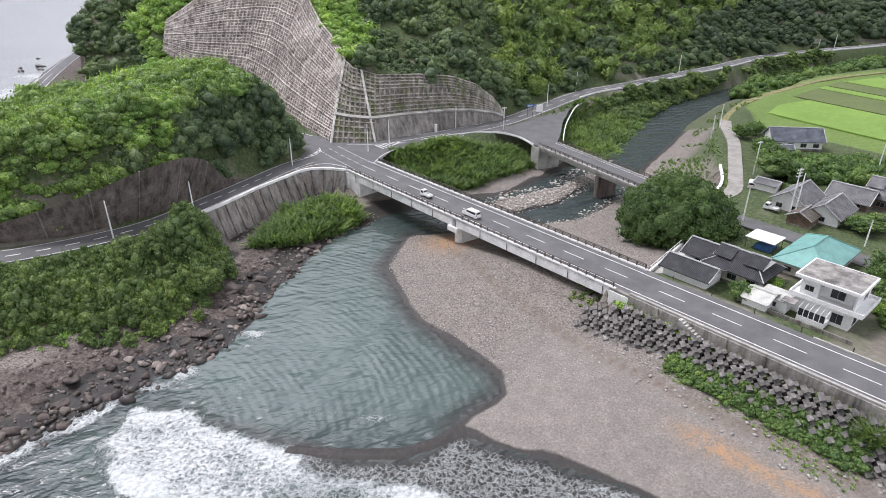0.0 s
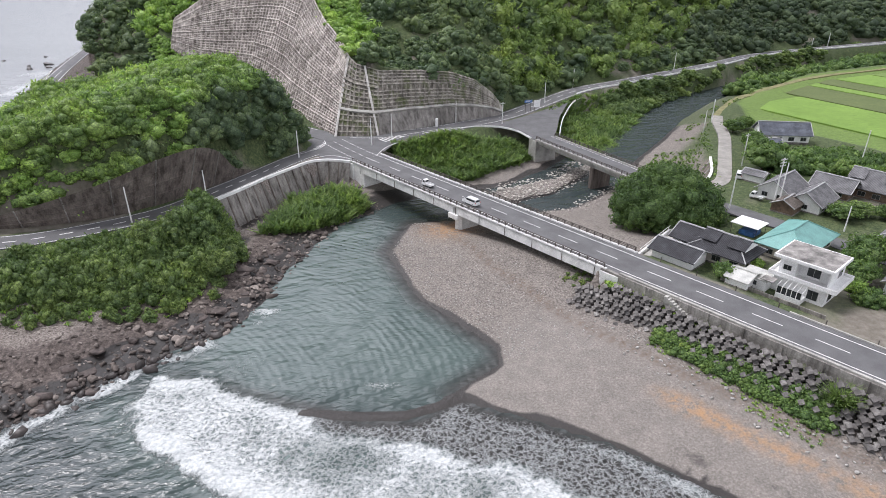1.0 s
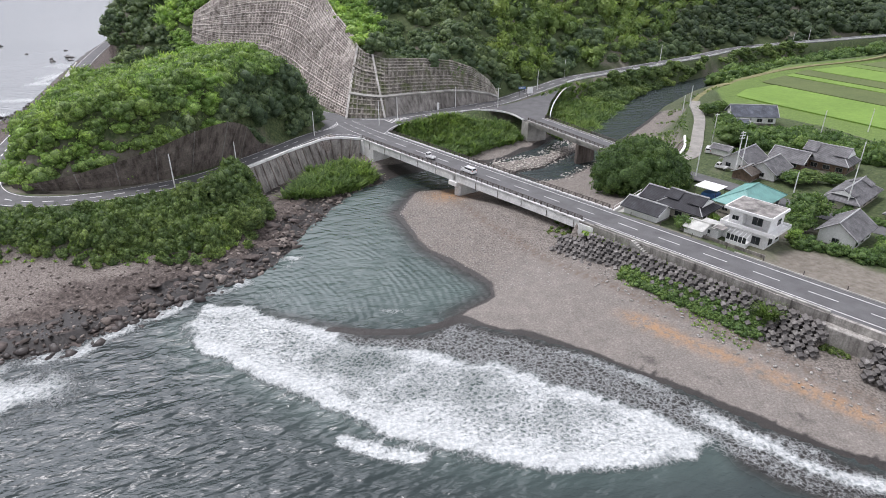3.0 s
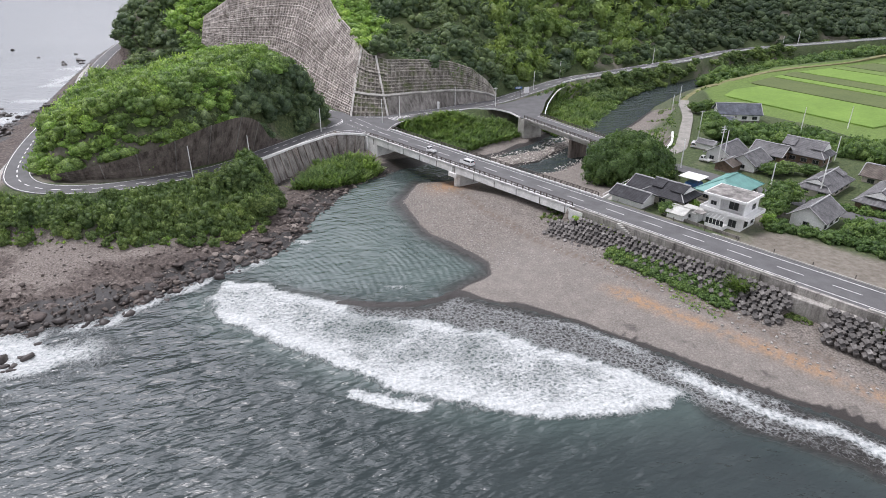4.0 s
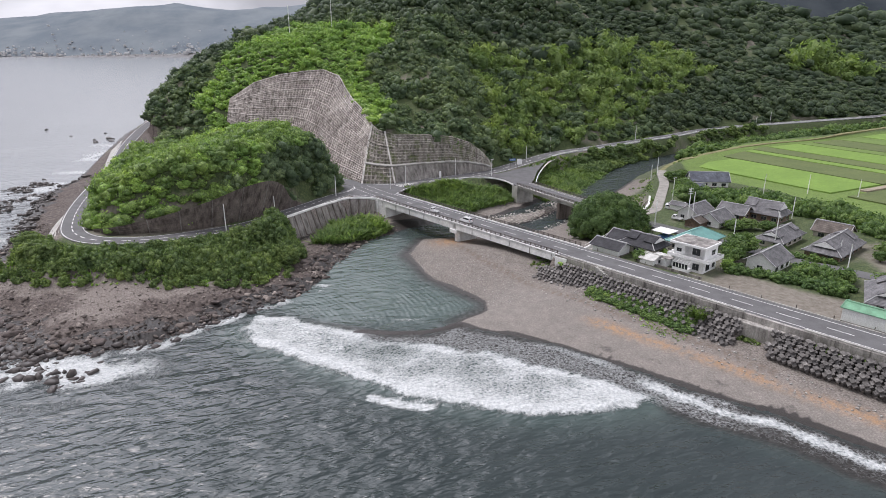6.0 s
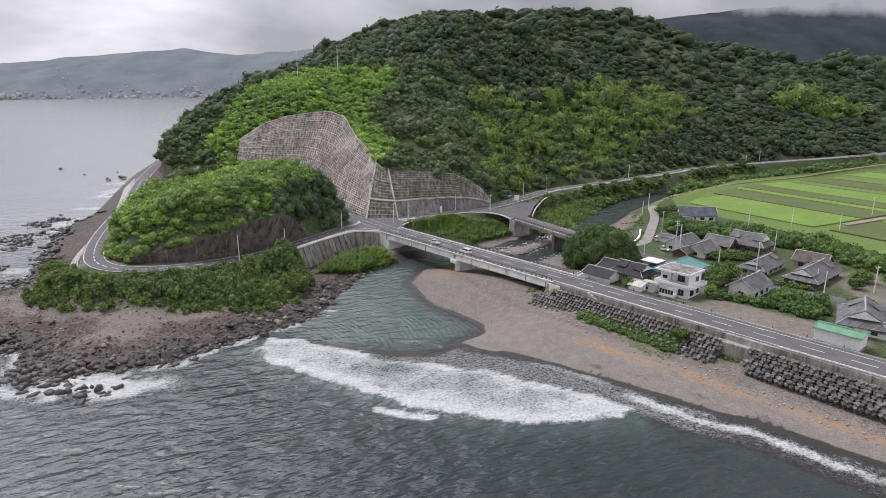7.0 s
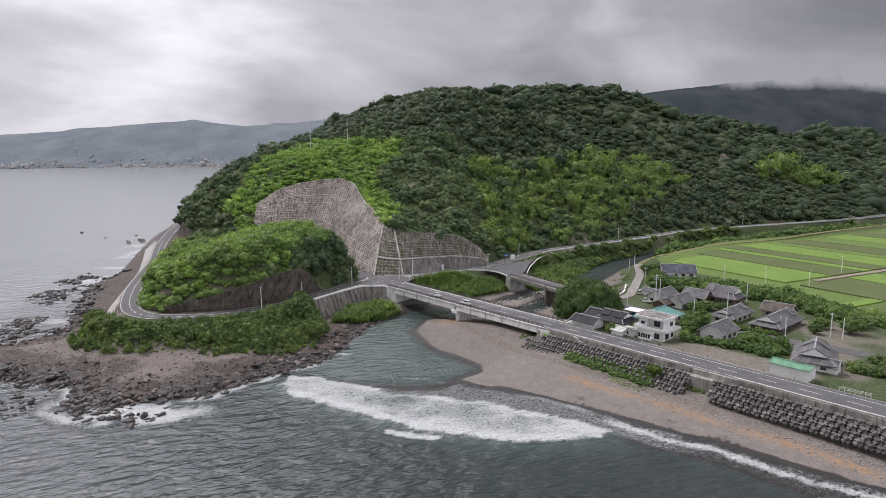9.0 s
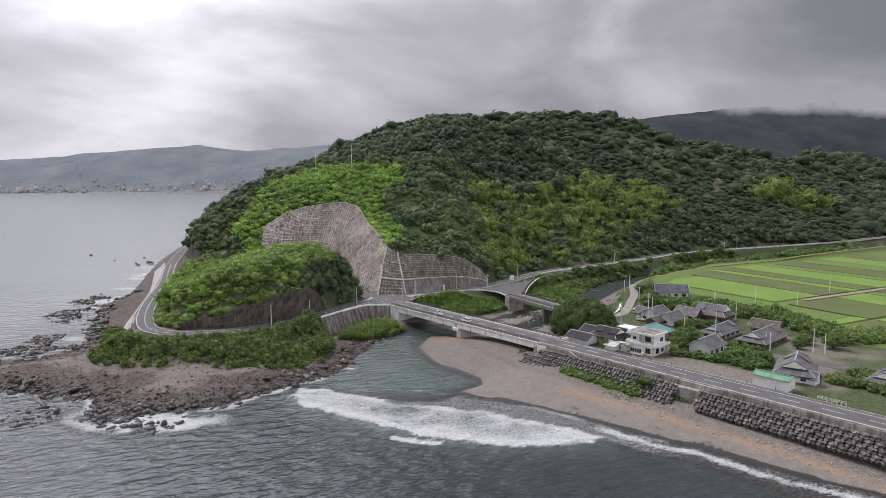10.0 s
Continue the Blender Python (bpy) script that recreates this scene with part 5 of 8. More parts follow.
def build_bank_trees():
    """Trees on the east bank that hide the upper river."""
    rng = np.random.default_rng(19)
    cr = [crown(rng, 7, 7, 0.16, 0.9, 0.6, 0.95, 0.5) for _ in range(6)]
    line = [(146, 284), (166, 302), (200, 326), (262, 366), (330, 396), (420, 426)]
    X, Y = spots(rng, 136, 430, 274, 436, 3.4)
    d, _ = seg_field(X, Y, line)
    ok = (d < 5.0 + 2.5 * vnoise(X, Y, 14, 20, 2)) & off_roads(X, Y, 0.8)
    X, Y = X[ok], Y[ok]
    scatter("trees", cr, np.stack([X, Y, np.maximum(height(X, Y), 0.5)], 1), rng.uniform(2.3, 4.2, X.shape), M_CAMPHOR, "dark trees along the river bank below the levee", "trees", rng, (1.0, 1.5))


def build_river_bushes():
    rng = np.random.default_rng(17)
    cr = [crown(rng, 8, 10, 0.14, 0.8, 0.6, 0.95, 0.5) for _ in range(6)]
    line = [(78, 252), (98, 276), (122, 298), (150, 320), (180, 341), (214, 359), (258, 381), (310, 402), (350, 414)]
    X, Y = spots(rng, 70, 352, 245, 424, 2.7)
    d, _ = seg_field(X, Y, line)
    ok = (d < 8.5 + 2 * vnoise(X, Y, 12, 18, 2)) & off_roads(X, Y, 0.6) & (signed(X, Y, LAND_L) > -1.0)
    X, Y = X[ok], Y[ok]
    P = np.stack([X, Y, height(X, Y)], 1)
    scatter("shrubs", cr, P, rng.uniform(1.8, 3.2, X.shape), M_SHRUB, "green trees and bushes between river and valley road", "shrubs", rng, (0.9, 1.3))


build_banks()
build_river_bushes()
build_bank_trees()


# ---- reinforced slopes ----
def along(pts, n):
    p = np.array(pts, float)
    d = np.concatenate([[0], np.cumsum(np.linalg.norm(np.diff(p[:, :2], axis=0), axis=1))])
    s = np.linspace(0, d[-1], n)
    return np.stack([np.interp(s, d, p[:, k]) for k in range(p.shape[1])], 1)


def strip_on(P, width, proud, name, mat, parent):
    """A raised rib along points that lie on a slope; it stands proud of it."""
    P = np.array(P)
    t = np.gradient(P, axis=0)
    t /= np.linalg.norm(t, axis=1)[:, None] + 1e-9
    up = np.array([0.0, -0.65, 0.76])
    side = np.cross(t, up)
    side /= np.linalg.norm(side, axis=1)[:, None] + 1e-9
    nr = np.cross(side, t)
    a, b = P - side * width / 2, P + side * width / 2
    bm = bmesh.new()
    prev = None
    for k in range(len(P)):
        vs = [bm.verts.new(v) for v in (a[k] - nr[k] * 0.15, a[k] + nr[k] * proud, b[k] + nr[k] * proud, b[k] - nr[k] * 0.15)]
        if prev:
            for e in range(3):
                bm.faces.new((prev[e], prev[e + 1], vs[e + 1], vs[e]))
        else:
            bm.faces.new(vs)
        prev = vs
    bm.faces.new(prev[::-1])
    bmesh.ops.recalc_face_normals(bm, faces=bm.faces)
    return part(name, bm, mat, parent)


def columns(pts, n):
    """Points spread evenly over the numbers of a row of columns."""
    p = np.array(pts, float)
    s = np.linspace(0, len(p) - 1, n)
    return np.stack([np.interp(s, np.arange(len(p)), p[:, k]) for k in range(3)], 1)


def cut_slope(name, B, T, nv, label, seed, flip, mat, bulge):
    nu = len(B)
    k = np.linspace(0, 1, nv)[:, None]
    P = B[None] * (1 - k[..., None]) + T[None] * k[..., None]
    P[..., 2] += bulge * np.sin(k * math.pi) + 0.12 * vnoise(P[..., 0], P[..., 1], 3.0, seed, 2)
    i = np.arange(nu * nv).reshape(nv, nu)
    q = np.stack([i[:-1, :-1], i[:-1, 1:], i[1:, 1:], i[1:, :-1]], -1).reshape(-1, 4)
    me = raw_mesh(name, P.reshape(-1, 3), q[:, ::-1] if flip else q)
    me.materials.append(mat)
    return tagged(new(name, me), label, "retaining wall", kind="structure"), P


def build_cuts():
    wall, P = cut_slope("wall_cut_left", columns(CUT_L_FOOT, 64), columns(CUT_L_TOP, 64), 33, "tall folded cut slope held by a pale grid of sprayed concrete ribs", 51, True, M_SLOPE, 0.6)
    for u in range(1, 64):
        strip_on(P[:, u], 0.42 if u % 7 else 0.62, 0.32, "rib", M_RIB, wall)
    for v in range(1, 33):
        big = v % 4 == 0
        strip_on(P[v], 0.55 if big else 0.34, 0.46 if big else 0.3, "ledge" if big else "rib", M_RIB, wall)
    strip_on(P[:, 0] + np.array([0, -0.1, 0.1]), 0.7, 0.55, "edge_beam", M_RIB_PALE, wall)
    strip_on(P[-1], 0.6, 0.45, "edge_beam", M_RIB, wall)
    wall, P = cut_slope("wall_cut_right", along(CUT_R_FOOT, 37), along(CUT_R_TOP, 37), 17, "dark weathered grid retaining slope above the valley road", 57, False, M_SLOPE_DARK, 1.2)
    for u in range(1, 37):
        strip_on(P[5:, u] if u > 8 else P[:, u], 0.5, 0.36, "rib", M_RIB_DARK, wall)
    for v in range(1, 17):
        if v in (5, 11):
            strip_on(P[v] if v == 5 else P[v, :9], 0.9, 0.6, "ledge", M_CONCRETE if v == 5 else M_RIB_DARK, wall)
        else:
            strip_on(P[v] if v > 5 else P[v, :9], 0.5, 0.34, "rib", M_RIB_DARK, wall)
    # smooth lower face and the pale drain down the slope
    low = P[:6, 8:].copy()
    low[..., 2] += 0.3
    nv, nu = low.shape[:2]
    i = np.arange(nu * nv).reshape(nv, nu)
    me = raw_mesh("lower_face", low.reshape(-1, 3), np.stack([i[:-1, :-1], i[:-1, 1:], i[1:, 1:], i[1:, :-1]], -1).reshape(-1, 4))
    me.materials.append(M_CONCRETE_DARK)
    new("lower_face", me).parent = wall
    drain = P[:, 5] * (1 - np.linspace(0, 1, 17)[::-1, None]) + P[:, 8] * np.linspace(0, 1, 17)[::-1, None]
    strip_on(drain, 0.7, 0.75, "drain", M_RIB_PALE, wall)


M_RIB_PALE = plain("pale_beam", (0.52, 0.50, 0.47), 0.9, vary=0.4, scale=0.4)
M_SLOPE_DARK = streaked("dark_slope_infill", (0.20, 0.185, 0.162), (0.07, 0.065, 0.055), 0.85)
M_RIB_DARK = streaked("dark_rib", (0.30, 0.285, 0.255), (0.13, 0.122, 0.105), 0.6)
M_CONCRETE_DARK = streaked("weathered_concrete", (0.235, 0.225, 0.21), (0.10, 0.092, 0.085))
build_cuts()


def build_knoll_wall():
    foot = KNOLL_WALL
    L = smooth_line(foot, 2.0)
    r = offsets(L)          # towards the road
    _, rz = seg_field(L[:, 0], L[:, 1], ROAD_LEFT)
    wall = None
    n = len(L)
    rows = 9
    P = np.zeros((rows, n, 3))
    for k in range(rows):
        f = k / (rows - 1)
        h = L[:, 2] * f
        inward = h * 0.42
        P[k, :, 0] = L[:, 0] + r[:, 0] * (0.9 - inward)
        P[k, :, 1] = L[:, 1] + r[:, 1] * (0.9 - inward)
        P[k, :, 2] = rz - 0.2 + h
    sgn = 1 if ((-80 - L[n // 2, 0]) * r[n // 2, 0] + (150 - L[n // 2, 1]) * r[n // 2, 1]) < 0 else -1
    i = np.arange(n * rows).reshape(rows, n)
    me = raw_mesh("wall_knoll", P.reshape(-1, 3), np.stack([i[:-1, :-1], i[:-1, 1:], i[1:, 1:], i[1:, :-1]], -1).reshape(-1, 4))
    me.materials.append(M_CONCRETE_OLD)
    wall = tagged(new("wall_knoll", me), "dark stained concrete retaining wall under the knoll", "retaining wall", kind="structure")
    for k in (2, 4, 6):
        strip_on(P[k] + np.array([0, -0.05, 0.05]), 0.2, 0.10, "joint_band", M_CONCRETE_OLD, wall)
    for u in range(4, n - 3, 4):
        strip_on(P[:, u] + np.array([0, -0.05, 0.05]), 0.22, 0.11, "joint_band", M_CONCRETE_DARK, wall)


build_knoll_wall()


def build_quay():
    """Ribbed wall that carries the shore road beside the first bridge."""
    L = smooth_line([coast(0, -0.2, 8.0), (-30.5, 163.5, 8.0), (-35.5, 162, 8.05), (-39.5, 155, 8.4), (-43.5, 147.5, 8.7), (-49.5, 133.5, 9.35), (-56, 121, 9.8)], 1.5)
    r = offsets(L)
    # the water lies on the left hand of this way
    top, bot = L.copy(), L.copy()
    out = -r
    bot[:, :2] += out * 2.6
    bot[:, 2] = 0.8
    n = len(L)
    P = np.stack([bot, bot * 0.5 + top * 0.5, top])
    i = np.arange(3 * n).reshape(3, n)
    me = raw_mesh("wall_quay", P.reshape(-1, 3), np.stack([i[:-1, :-1], i[:-1, 1:], i[1:, 1:], i[1:, :-1]], -1).reshape(-1, 4))
    me.materials.append(M_CONCRETE_DARK)
    w = tagged(new("wall_quay", me), "dark ribbed concrete wall below the shore road", "retaining wall", kind="structure")
    for k in range(2, n, 2):
        part("rib", tube_bm(bot[k], top[k], 0.22, sides=5), M_CONCRETE_OLD, w)
    part("coping", ribbon_bm(L, -0.3, 0.35, -0.3, 0.32), M_CONCRETE_PALE, w)


build_quay()


def build_revetment():
    """Stepped concrete slope on the seaward side of the shore road."""
    L = smooth_line([(-113.5, 121, 0), (-123, 141, 0), (-133, 170, 0), (-143, 200, 0), (-157, 240, 0), (-186, 310, 0)], 3.0)
    r = offsets(L)
    left = -r if (r[0, 0] > 0) else r
    _, rz = seg_field(L[:, 0], L[:, 1], ROAD_LEFT)
    w = empty("wall_revetment", pose(0, 0, 0), "stepped grey concrete revetment below the shore road", "revetment", kind="structure")
    n = len(L)
    for k in range(5):
        P = []
        for e, (o, zz) in enumerate(((0.2 + k * 1.35, 0.0), (0.2 + k * 1.35, -0.45), (1.55 + k * 1.35, -0.75))):
            q = L.copy()
            q[:, :2] += left * (o + 2.2)
            q[:, 2] = rz - 0.05 - k * 1.2 + zz
            P.append(q)
        P = np.stack(P)
        i = np.arange(3 * n).reshape(3, n)
        me = raw_mesh("step", P.reshape(-1, 3), np.stack([i[:-1, :-1], i[:-1, 1:], i[1:, 1:], i[1:, :-1]], -1).reshape(-1, 4)[:, ::-1])
        me.materials.append(M_CONCRETE)
        new("step", me).parent = w


build_revetment()


# ---- sea wall and armour blocks ----
M_WALL_GREY = streaked("sea_wall_concrete", (0.34, 0.33, 0.31), (0.19, 0.182, 0.17))


def build_sea_wall():
    turn = math.degrees(math.atan2(UY, UX))
    w = empty("wall_sea", pose(-24, 162, 0, 0, 0, turn), "weathered concrete sea wall with a low parapet beside the coast road", "sea wall", kind="structure")
    part("face", box_bm(86, 520, -0.2, 0.55, 0.0, DECK + 0.1, 0.03), M_WALL_GREY, w)
    s = 90.0
    k = 0
    while s < 300:
        if not 137 < s < 147:
            part("parapet", box_bm(s, s + 5.94, 0.0, 0.5, DECK + 0.1, DECK + 0.5, 0.04), M_CONCRETE, w)
            part("joint_post", box_bm(s + 5.85, s + 6.05, -0.34, -0.2, 5.6, DECK + 0.2, 0.03), M_CONCRETE_DARK, w)
        s += 6.0
    part("ledge", box_bm(88, 138, -1.7, -0.2, 2.0, 5.9, 0.05), M_CONCRETE_DARK, w)
    part("ledge", box_bm(150, 520, -1.2, -0.2, 2.0, 5.6, 0.05), M_CONCRETE_DARK, w)
    part("outlet", box_bm(137.5, 149, -1.9, -0.2, 1.0, 6.7, 0.12), M_WALL_GREY, w, "concrete outlet block")
    for k in range(22):
        x = 107 + k * 1.9
        if x < 138:
            part("ledge_block", box_bm(x, x + 1.2, -1.6, -1.3, 5.9, 6.05, 0.02), M_CONCRETE_DARK, w)
    # steps down from the parapet
    st = part("steps", box_bm(102, 103, -0.9, -0.2, 4.5, 5.9), M_CONCRETE, w)
    for k in range(9):
        part("step", box_bm(100.0 + k * 0.55, 100.56 + k * 0.55, -1.1, -0.2, 5.6, DECK + 0.35 - k * 0.27), M_CONCRETE, st)


build_sea_wall()


def jack_mesh():
    bm = bmesh.new()
    for ax in range(3):
        d = [0.40, 0.40, 0.40]
        d[ax] = 1.02
        add_box(bm, -d[0], d[0], -d[1], d[1], -d[2], d[2])
    me = bpy.data.meshes.new("armour_block")
    bm.to_mesh(me)
    bm.free()
    me.materials.append(M_BLOCK)
    return me


def block_material():
    m, t, b = material("armour_concrete", 0.95)
    rnd = t.nodes.new("ShaderNodeObjectInfo").outputs["Random"]
    c = ramp_node(t, noise_node(t, 0.9, 5.0, 0.65), [(0.3, (0.062, 0.058, 0.056)), (0.55, (0.145, 0.138, 0.134)), (0.75, (0.33, 0.32, 0.31))])
    link(t, mix_node(t, 1.0, c, ramp_node(t, rnd, [(0.0, (0.75, 0.74, 0.73)), (1.0, (1.25, 1.23, 1.2))]), "MULTIPLY"), b.inputs["Base Color"])
    bump_node(t, b, noise_node(t, 5.0, 4.0), 0.3, 0.05)
    return m


M_BLOCK = block_material()


def build_armour():
    rng = random.Random(5)
    me = jack_mesh()
    turn = math.degrees(math.atan2(UY, UX))

    def lie(s, n, z):
        """One arm stands square to the slope of the mound, the others lie crosswise in it."""
        return pose(*coast(s, n, z), 0, 0, turn) @ pose(0, 0, 0, 34 + rng.uniform(-5, 5), rng.uniform(-5, 5), 0) @ pose(0, 0, 0, 0, 0, 45 + rng.uniform(-6, 6))

    spots_ = []
    for j in range(122):
        s = 85.0 + 2.1 * j
        if 139 < s < 144.5:
            continue
        for r in range(5 if s < 139 else 4):
            if s < 88 and r < 1:
                continue
            spots_.append((s + (r % 2) * 1.05 + rng.uniform(-0.07, 0.07), -2.2 - r * 1.32 + rng.uniform(-0.08, 0.08), 6.55 - r * 1.0 - (0.9 if s < 90 else 0) * (r < 2) + rng.uniform(-0.07, 0.07)))
    spots_.sort(key=lambda p: abs(p[0] - 170))
    for p in spots_[:300]:
        ob = new("armour_block", me)
        ob.matrix_world = lie(*p)
        tagged(ob, "grey weathered concrete armour block stacked at the sea wall", "armour block", "armour blocks along the sea wall")
    bm = bmesh.new()
    for p in spots_[300:]:
        k = len(bm.verts)
        bm.from_mesh(me)
        bm.verts.ensure_lookup_table()
        bmesh.ops.transform(bm, matrix=lie(*p), verts=bm.verts[k:])
    tagged(part("armour_blocks", bm, M_BLOCK), "further armour blocks along the sea wall", "armour blocks", kind="stuff")


build_armour()


# ---- rocks ----
def rock_material():
    m, t, b = material("shore_rock", 0.9)
    isl = t.nodes.new("ShaderNodeNewGeometry").outputs["Random Per Island"]
    base = ramp_node(t, isl, [(0.0, (0.045, 0.037, 0.033)), (0.5, (0.13, 0.108, 0.096)), (1.0, (0.30, 0.262, 0.235))])
    spot = ramp_node(t, noise_node(t, 2.2, 5.0, 0.65), [(0.3, (0.55, 0.55, 0.55)), (0.7, (1.3, 1.28, 1.25))])
    link(t, mix_node(t, 1.0, base, spot, "MULTIPLY"), b.inputs["Base Color"])
    bump_node(t, b, noise_node(t, 3.0, 6.0, 0.65), 0.6, 0.15)
    return m


M_ROCK = rock_material()
M_ROCK_WET = plain("wet_black_rock", (0.050, 0.041, 0.037), 0.55, vary=0.5, scale=1.2, fine=4.0, bump=0.5)
M_LEDGE = plain("dark_bedrock", (0.088, 0.070, 0.063), 0.85, vary=0.55, scale=0.9, fine=3.0, bump=0.8)
M_PEBBLE = plain("pebbles", (0.36, 0.345, 0.32), 0.9, vary=0.4, scale=3.0, fine=7.0)


def rocks(rng, count=6, ball=None):
    """Broken stones: lumps with flat faces knocked off."""
    out = []
    co, fa = ball or ICO2
    for _ in range(count):
        v = co * rng.uniform(0.9, 1.1, (len(co), 1))
        for _k in range(11):
            n = rng.normal(0, 1, 3)
            n /= np.linalg.norm(n)
            over = np.maximum(0, v @ n - rng.uniform(0.44, 0.8))
            v = v - over[:, None] * n
        out.append((v * np.array([rng.uniform(0.9, 1.5), rng.uniform(0.7, 1.1), rng.uniform(0.5, 0.85)]), fa))
    return out


def build_rocks():
    rng = np.random.default_rng(21)
    T = [(v * rng.uniform(0.84, 1.16, v.shape), f) for v, f in rocks(rng, 8)]
    T1 = [(v * rng.uniform(0.8, 1.25, v.shape), f) for v, f in rocks(rng, 8, ICO1)]
    X, Y = spots(rng, -175, 0, 52, 162, 1.05)
    dl = signed(X, Y, LAND_L)
    wob = 3 * vnoise(X, Y, 10, 121, 2)
    ok = (dl > -1.5) & (dl + wob < 27) & off_roads(X, Y, 1.5) & (Y < 150) & ((X < -34) | (dl < 9))
    ok &= rng.uniform(0, 1, X.shape) < 0.85 * (1 - 0.5 * sstep(dl, 9, 18))
    X, Y, dl = X[ok], Y[ok], dl[ok]
    S = 0.27 * np.exp(rng.normal(0, 0.48, X.shape)) * (1.25 - 0.5 * sstep(dl, 3, 14))
    sm = S < 0.62
    scatter("rocks", T1, np.stack([X, Y, height(X, Y)], 1)[sm], S[sm], M_ROCK, "small brown and grey shore stones", "rocks", rng, (0.8, 1.2), -0.15)
    X, Y, S = X[~sm], Y[~sm], S[~sm]
    scatter("rocks", T, np.stack([X, Y, height(X, Y)], 1), S, M_ROCK, "tumbled brown and grey shore rocks", "rocks", rng, (0.8, 1.2), -0.15)
    # ledges of dark bedrock along the water
    X, Y = spots(rng, -125, -28, 52, 140, 2.6)
    dl = signed(X, Y, LAND_L) + 2.5 * vnoise(X, Y, 11, 129, 2)
    ok = (dl > 0.3) & (dl < 7.5) & off_roads(X, Y, 2) & (rng.uniform(0, 1, X.shape) < 0.62) & ((X < -36) | (dl < 3))
    X, Y = X[ok], Y[ok]
    scatter("rocks", T, np.stack([X, Y, height(X, Y) - 0.35], 1), rng.uniform(0.9, 2.3, X.shape), M_LEDGE, "dark jagged bedrock ledges along the shore", "rocks", rng, (0.35, 0.75), -0.1)
    # black wet rocks at the water's edge and in the sea
    X, Y = spots(rng, -215, -30, 40, 260, 1.35)
    dl = signed(X, Y, LAND_L)
    dsk, _ = seg_field(X, Y, SKERRY)
    n = vnoise(X, Y, 13, 125, 3)
    p = 0.75 * np.exp(-((dl + 0.5) / 2.2) ** 2) * (X < -38) + 0.85 * np.exp(-(dsk / 3.6) ** 2) + 0.85 * (n > 0.08) * (X < -108) * (dl > -24) * (dl < 5)
    ok = (rng.uniform(0, 1, X.shape) < p) & (Y < 240)
    X, Y = X[ok], Y[ok]
    S = 0.55 * np.exp(rng.normal(0, 0.5, X.shape)) * (1 + 0.3 * (X < -130)) * (1 + 0.6 * (seg_field(X, Y, SKERRY)[0] < 6))
    Z = np.maximum(height(X, Y), -0.25)
    scatter("rocks", T1, np.stack([X, Y, Z], 1), np.minimum(S * 1.15, 1.7), M_ROCK_WET, "wet black rocks at the water's edge", "rocks", rng, (0.8, 1.3), -0.1)
    X = np.array([-230.0, -222, -228, -216, -236, -262, -205, -300, -245]); Y = np.array([356.0, 362, 372, 384, 366, 385, 330, 420, 400])
    scatter("rocks", T, np.stack([X, Y, 0 * X], 1), np.array([3.0, 2.2, 3, 2, 1.8, 2, 2.2, 2.5, 1.5]), M_ROCK_WET, "black reefs out in the bay", "rocks", rng)
    # pebbles of the bar
    X, Y = spots(rng, -12, 45, 78, 140, 0.75)
    dr, hr = signed(X, Y, LAND_R), signed(X, Y, HIGH_R)
    pn = (X + 24) * NX + (Y - 162) * NY
    ok = (dr > 0.6) & (hr < -2) & (pn < -1) & (rng.uniform(0, 1, X.shape) < np.exp(-dr / 7) + 0.1)
    X, Y = X[ok], Y[ok]
    scatter("pebbles", T1, np.stack([X, Y, height(X, Y)], 1), rng.uniform(0.09, 0.26, X.shape), M_PEBBLE, "grey pebbles and cobbles on the gravel bar", "pebbles", rng, (0.7, 1), -0.2)
    X, Y = spots(rng, 30, 110, 0, 100, 1.3)
    pn = (X + 24) * NX + (Y - 162) * NY
    ok = (pn < -8) & (pn > -14) & (rng.uniform(0, 1, X.shape) < 0.5)
    X, Y, pn = X[ok], Y[ok], pn[ok]
    scatter("pebbles", T1, np.stack([X, Y, height(X, Y)], 1), rng.uniform(0.1, 0.42, X.shape), M_PEBBLE, "pale broken stones at the foot of the armour blocks", "pebbles", rng, (0.7, 1), -0.2)


def build_riffle():
    """Pale stones heaped in the shallow river between the bridges, and weeds on its east bank."""
    rng = np.random.default_rng(23)
    T1 = rocks(rng, 6, ICO1)
    X, Y = spots(rng, 0, 62, 140, 196, 0.8)
    d = signed(X, Y, [(4, 152), (18, 149), (34, 157), (46, 169), (58, 192), (48, 188), (34, 172), (18, 162)]) + 2 * vnoise(X, Y, 6, 12, 3)
    edge = np.abs(signed(X, Y, LAND_R)) < 2.5
    ok = ((d > -1) & (rng.uniform(0, 1, X.shape) < 0.75)) | (edge & (rng.uniform(0, 1, X.shape) < 0.4))
    X, Y = X[ok], Y[ok]
    scatter("rocks", T1, np.stack([X, Y, np.maximum(height(X, Y), -0.1)], 1), 0.32 * np.exp(rng.normal(0, 0.4, X.shape)), M_STONE, "pale stones in the shallow river bed", "rocks", rng, (0.6, 0.9), -0.1)
    tf = [tuft(rng, 22, 0.07, 0.7) for _ in range(5)]
    X, Y = spots(rng, 62, 140, 150, 285, 1.5)
    ok = (signed(X, Y, LAND_R) > 4.5) & (signed(X, Y, HIGH_R) < 2.5) & (vnoise(X, Y, 11, 128, 3) > -0.12) & off_roads(X, Y, 0.5)
    X, Y = X[ok], Y[ok]
    scatter("grass", tf, np.stack([X, Y, height(X, Y)], 1), rng.uniform(0.5, 1.5, X.shape), M_CANE, "tall weeds on the sandy river bank", "grass", rng, (0.6, 1.0))


M_STONE = plain("river_stone", (0.48, 0.445, 0.40), 0.9, vary=0.5, scale=1.2, fine=5.0)
build_rocks()
build_riffle()


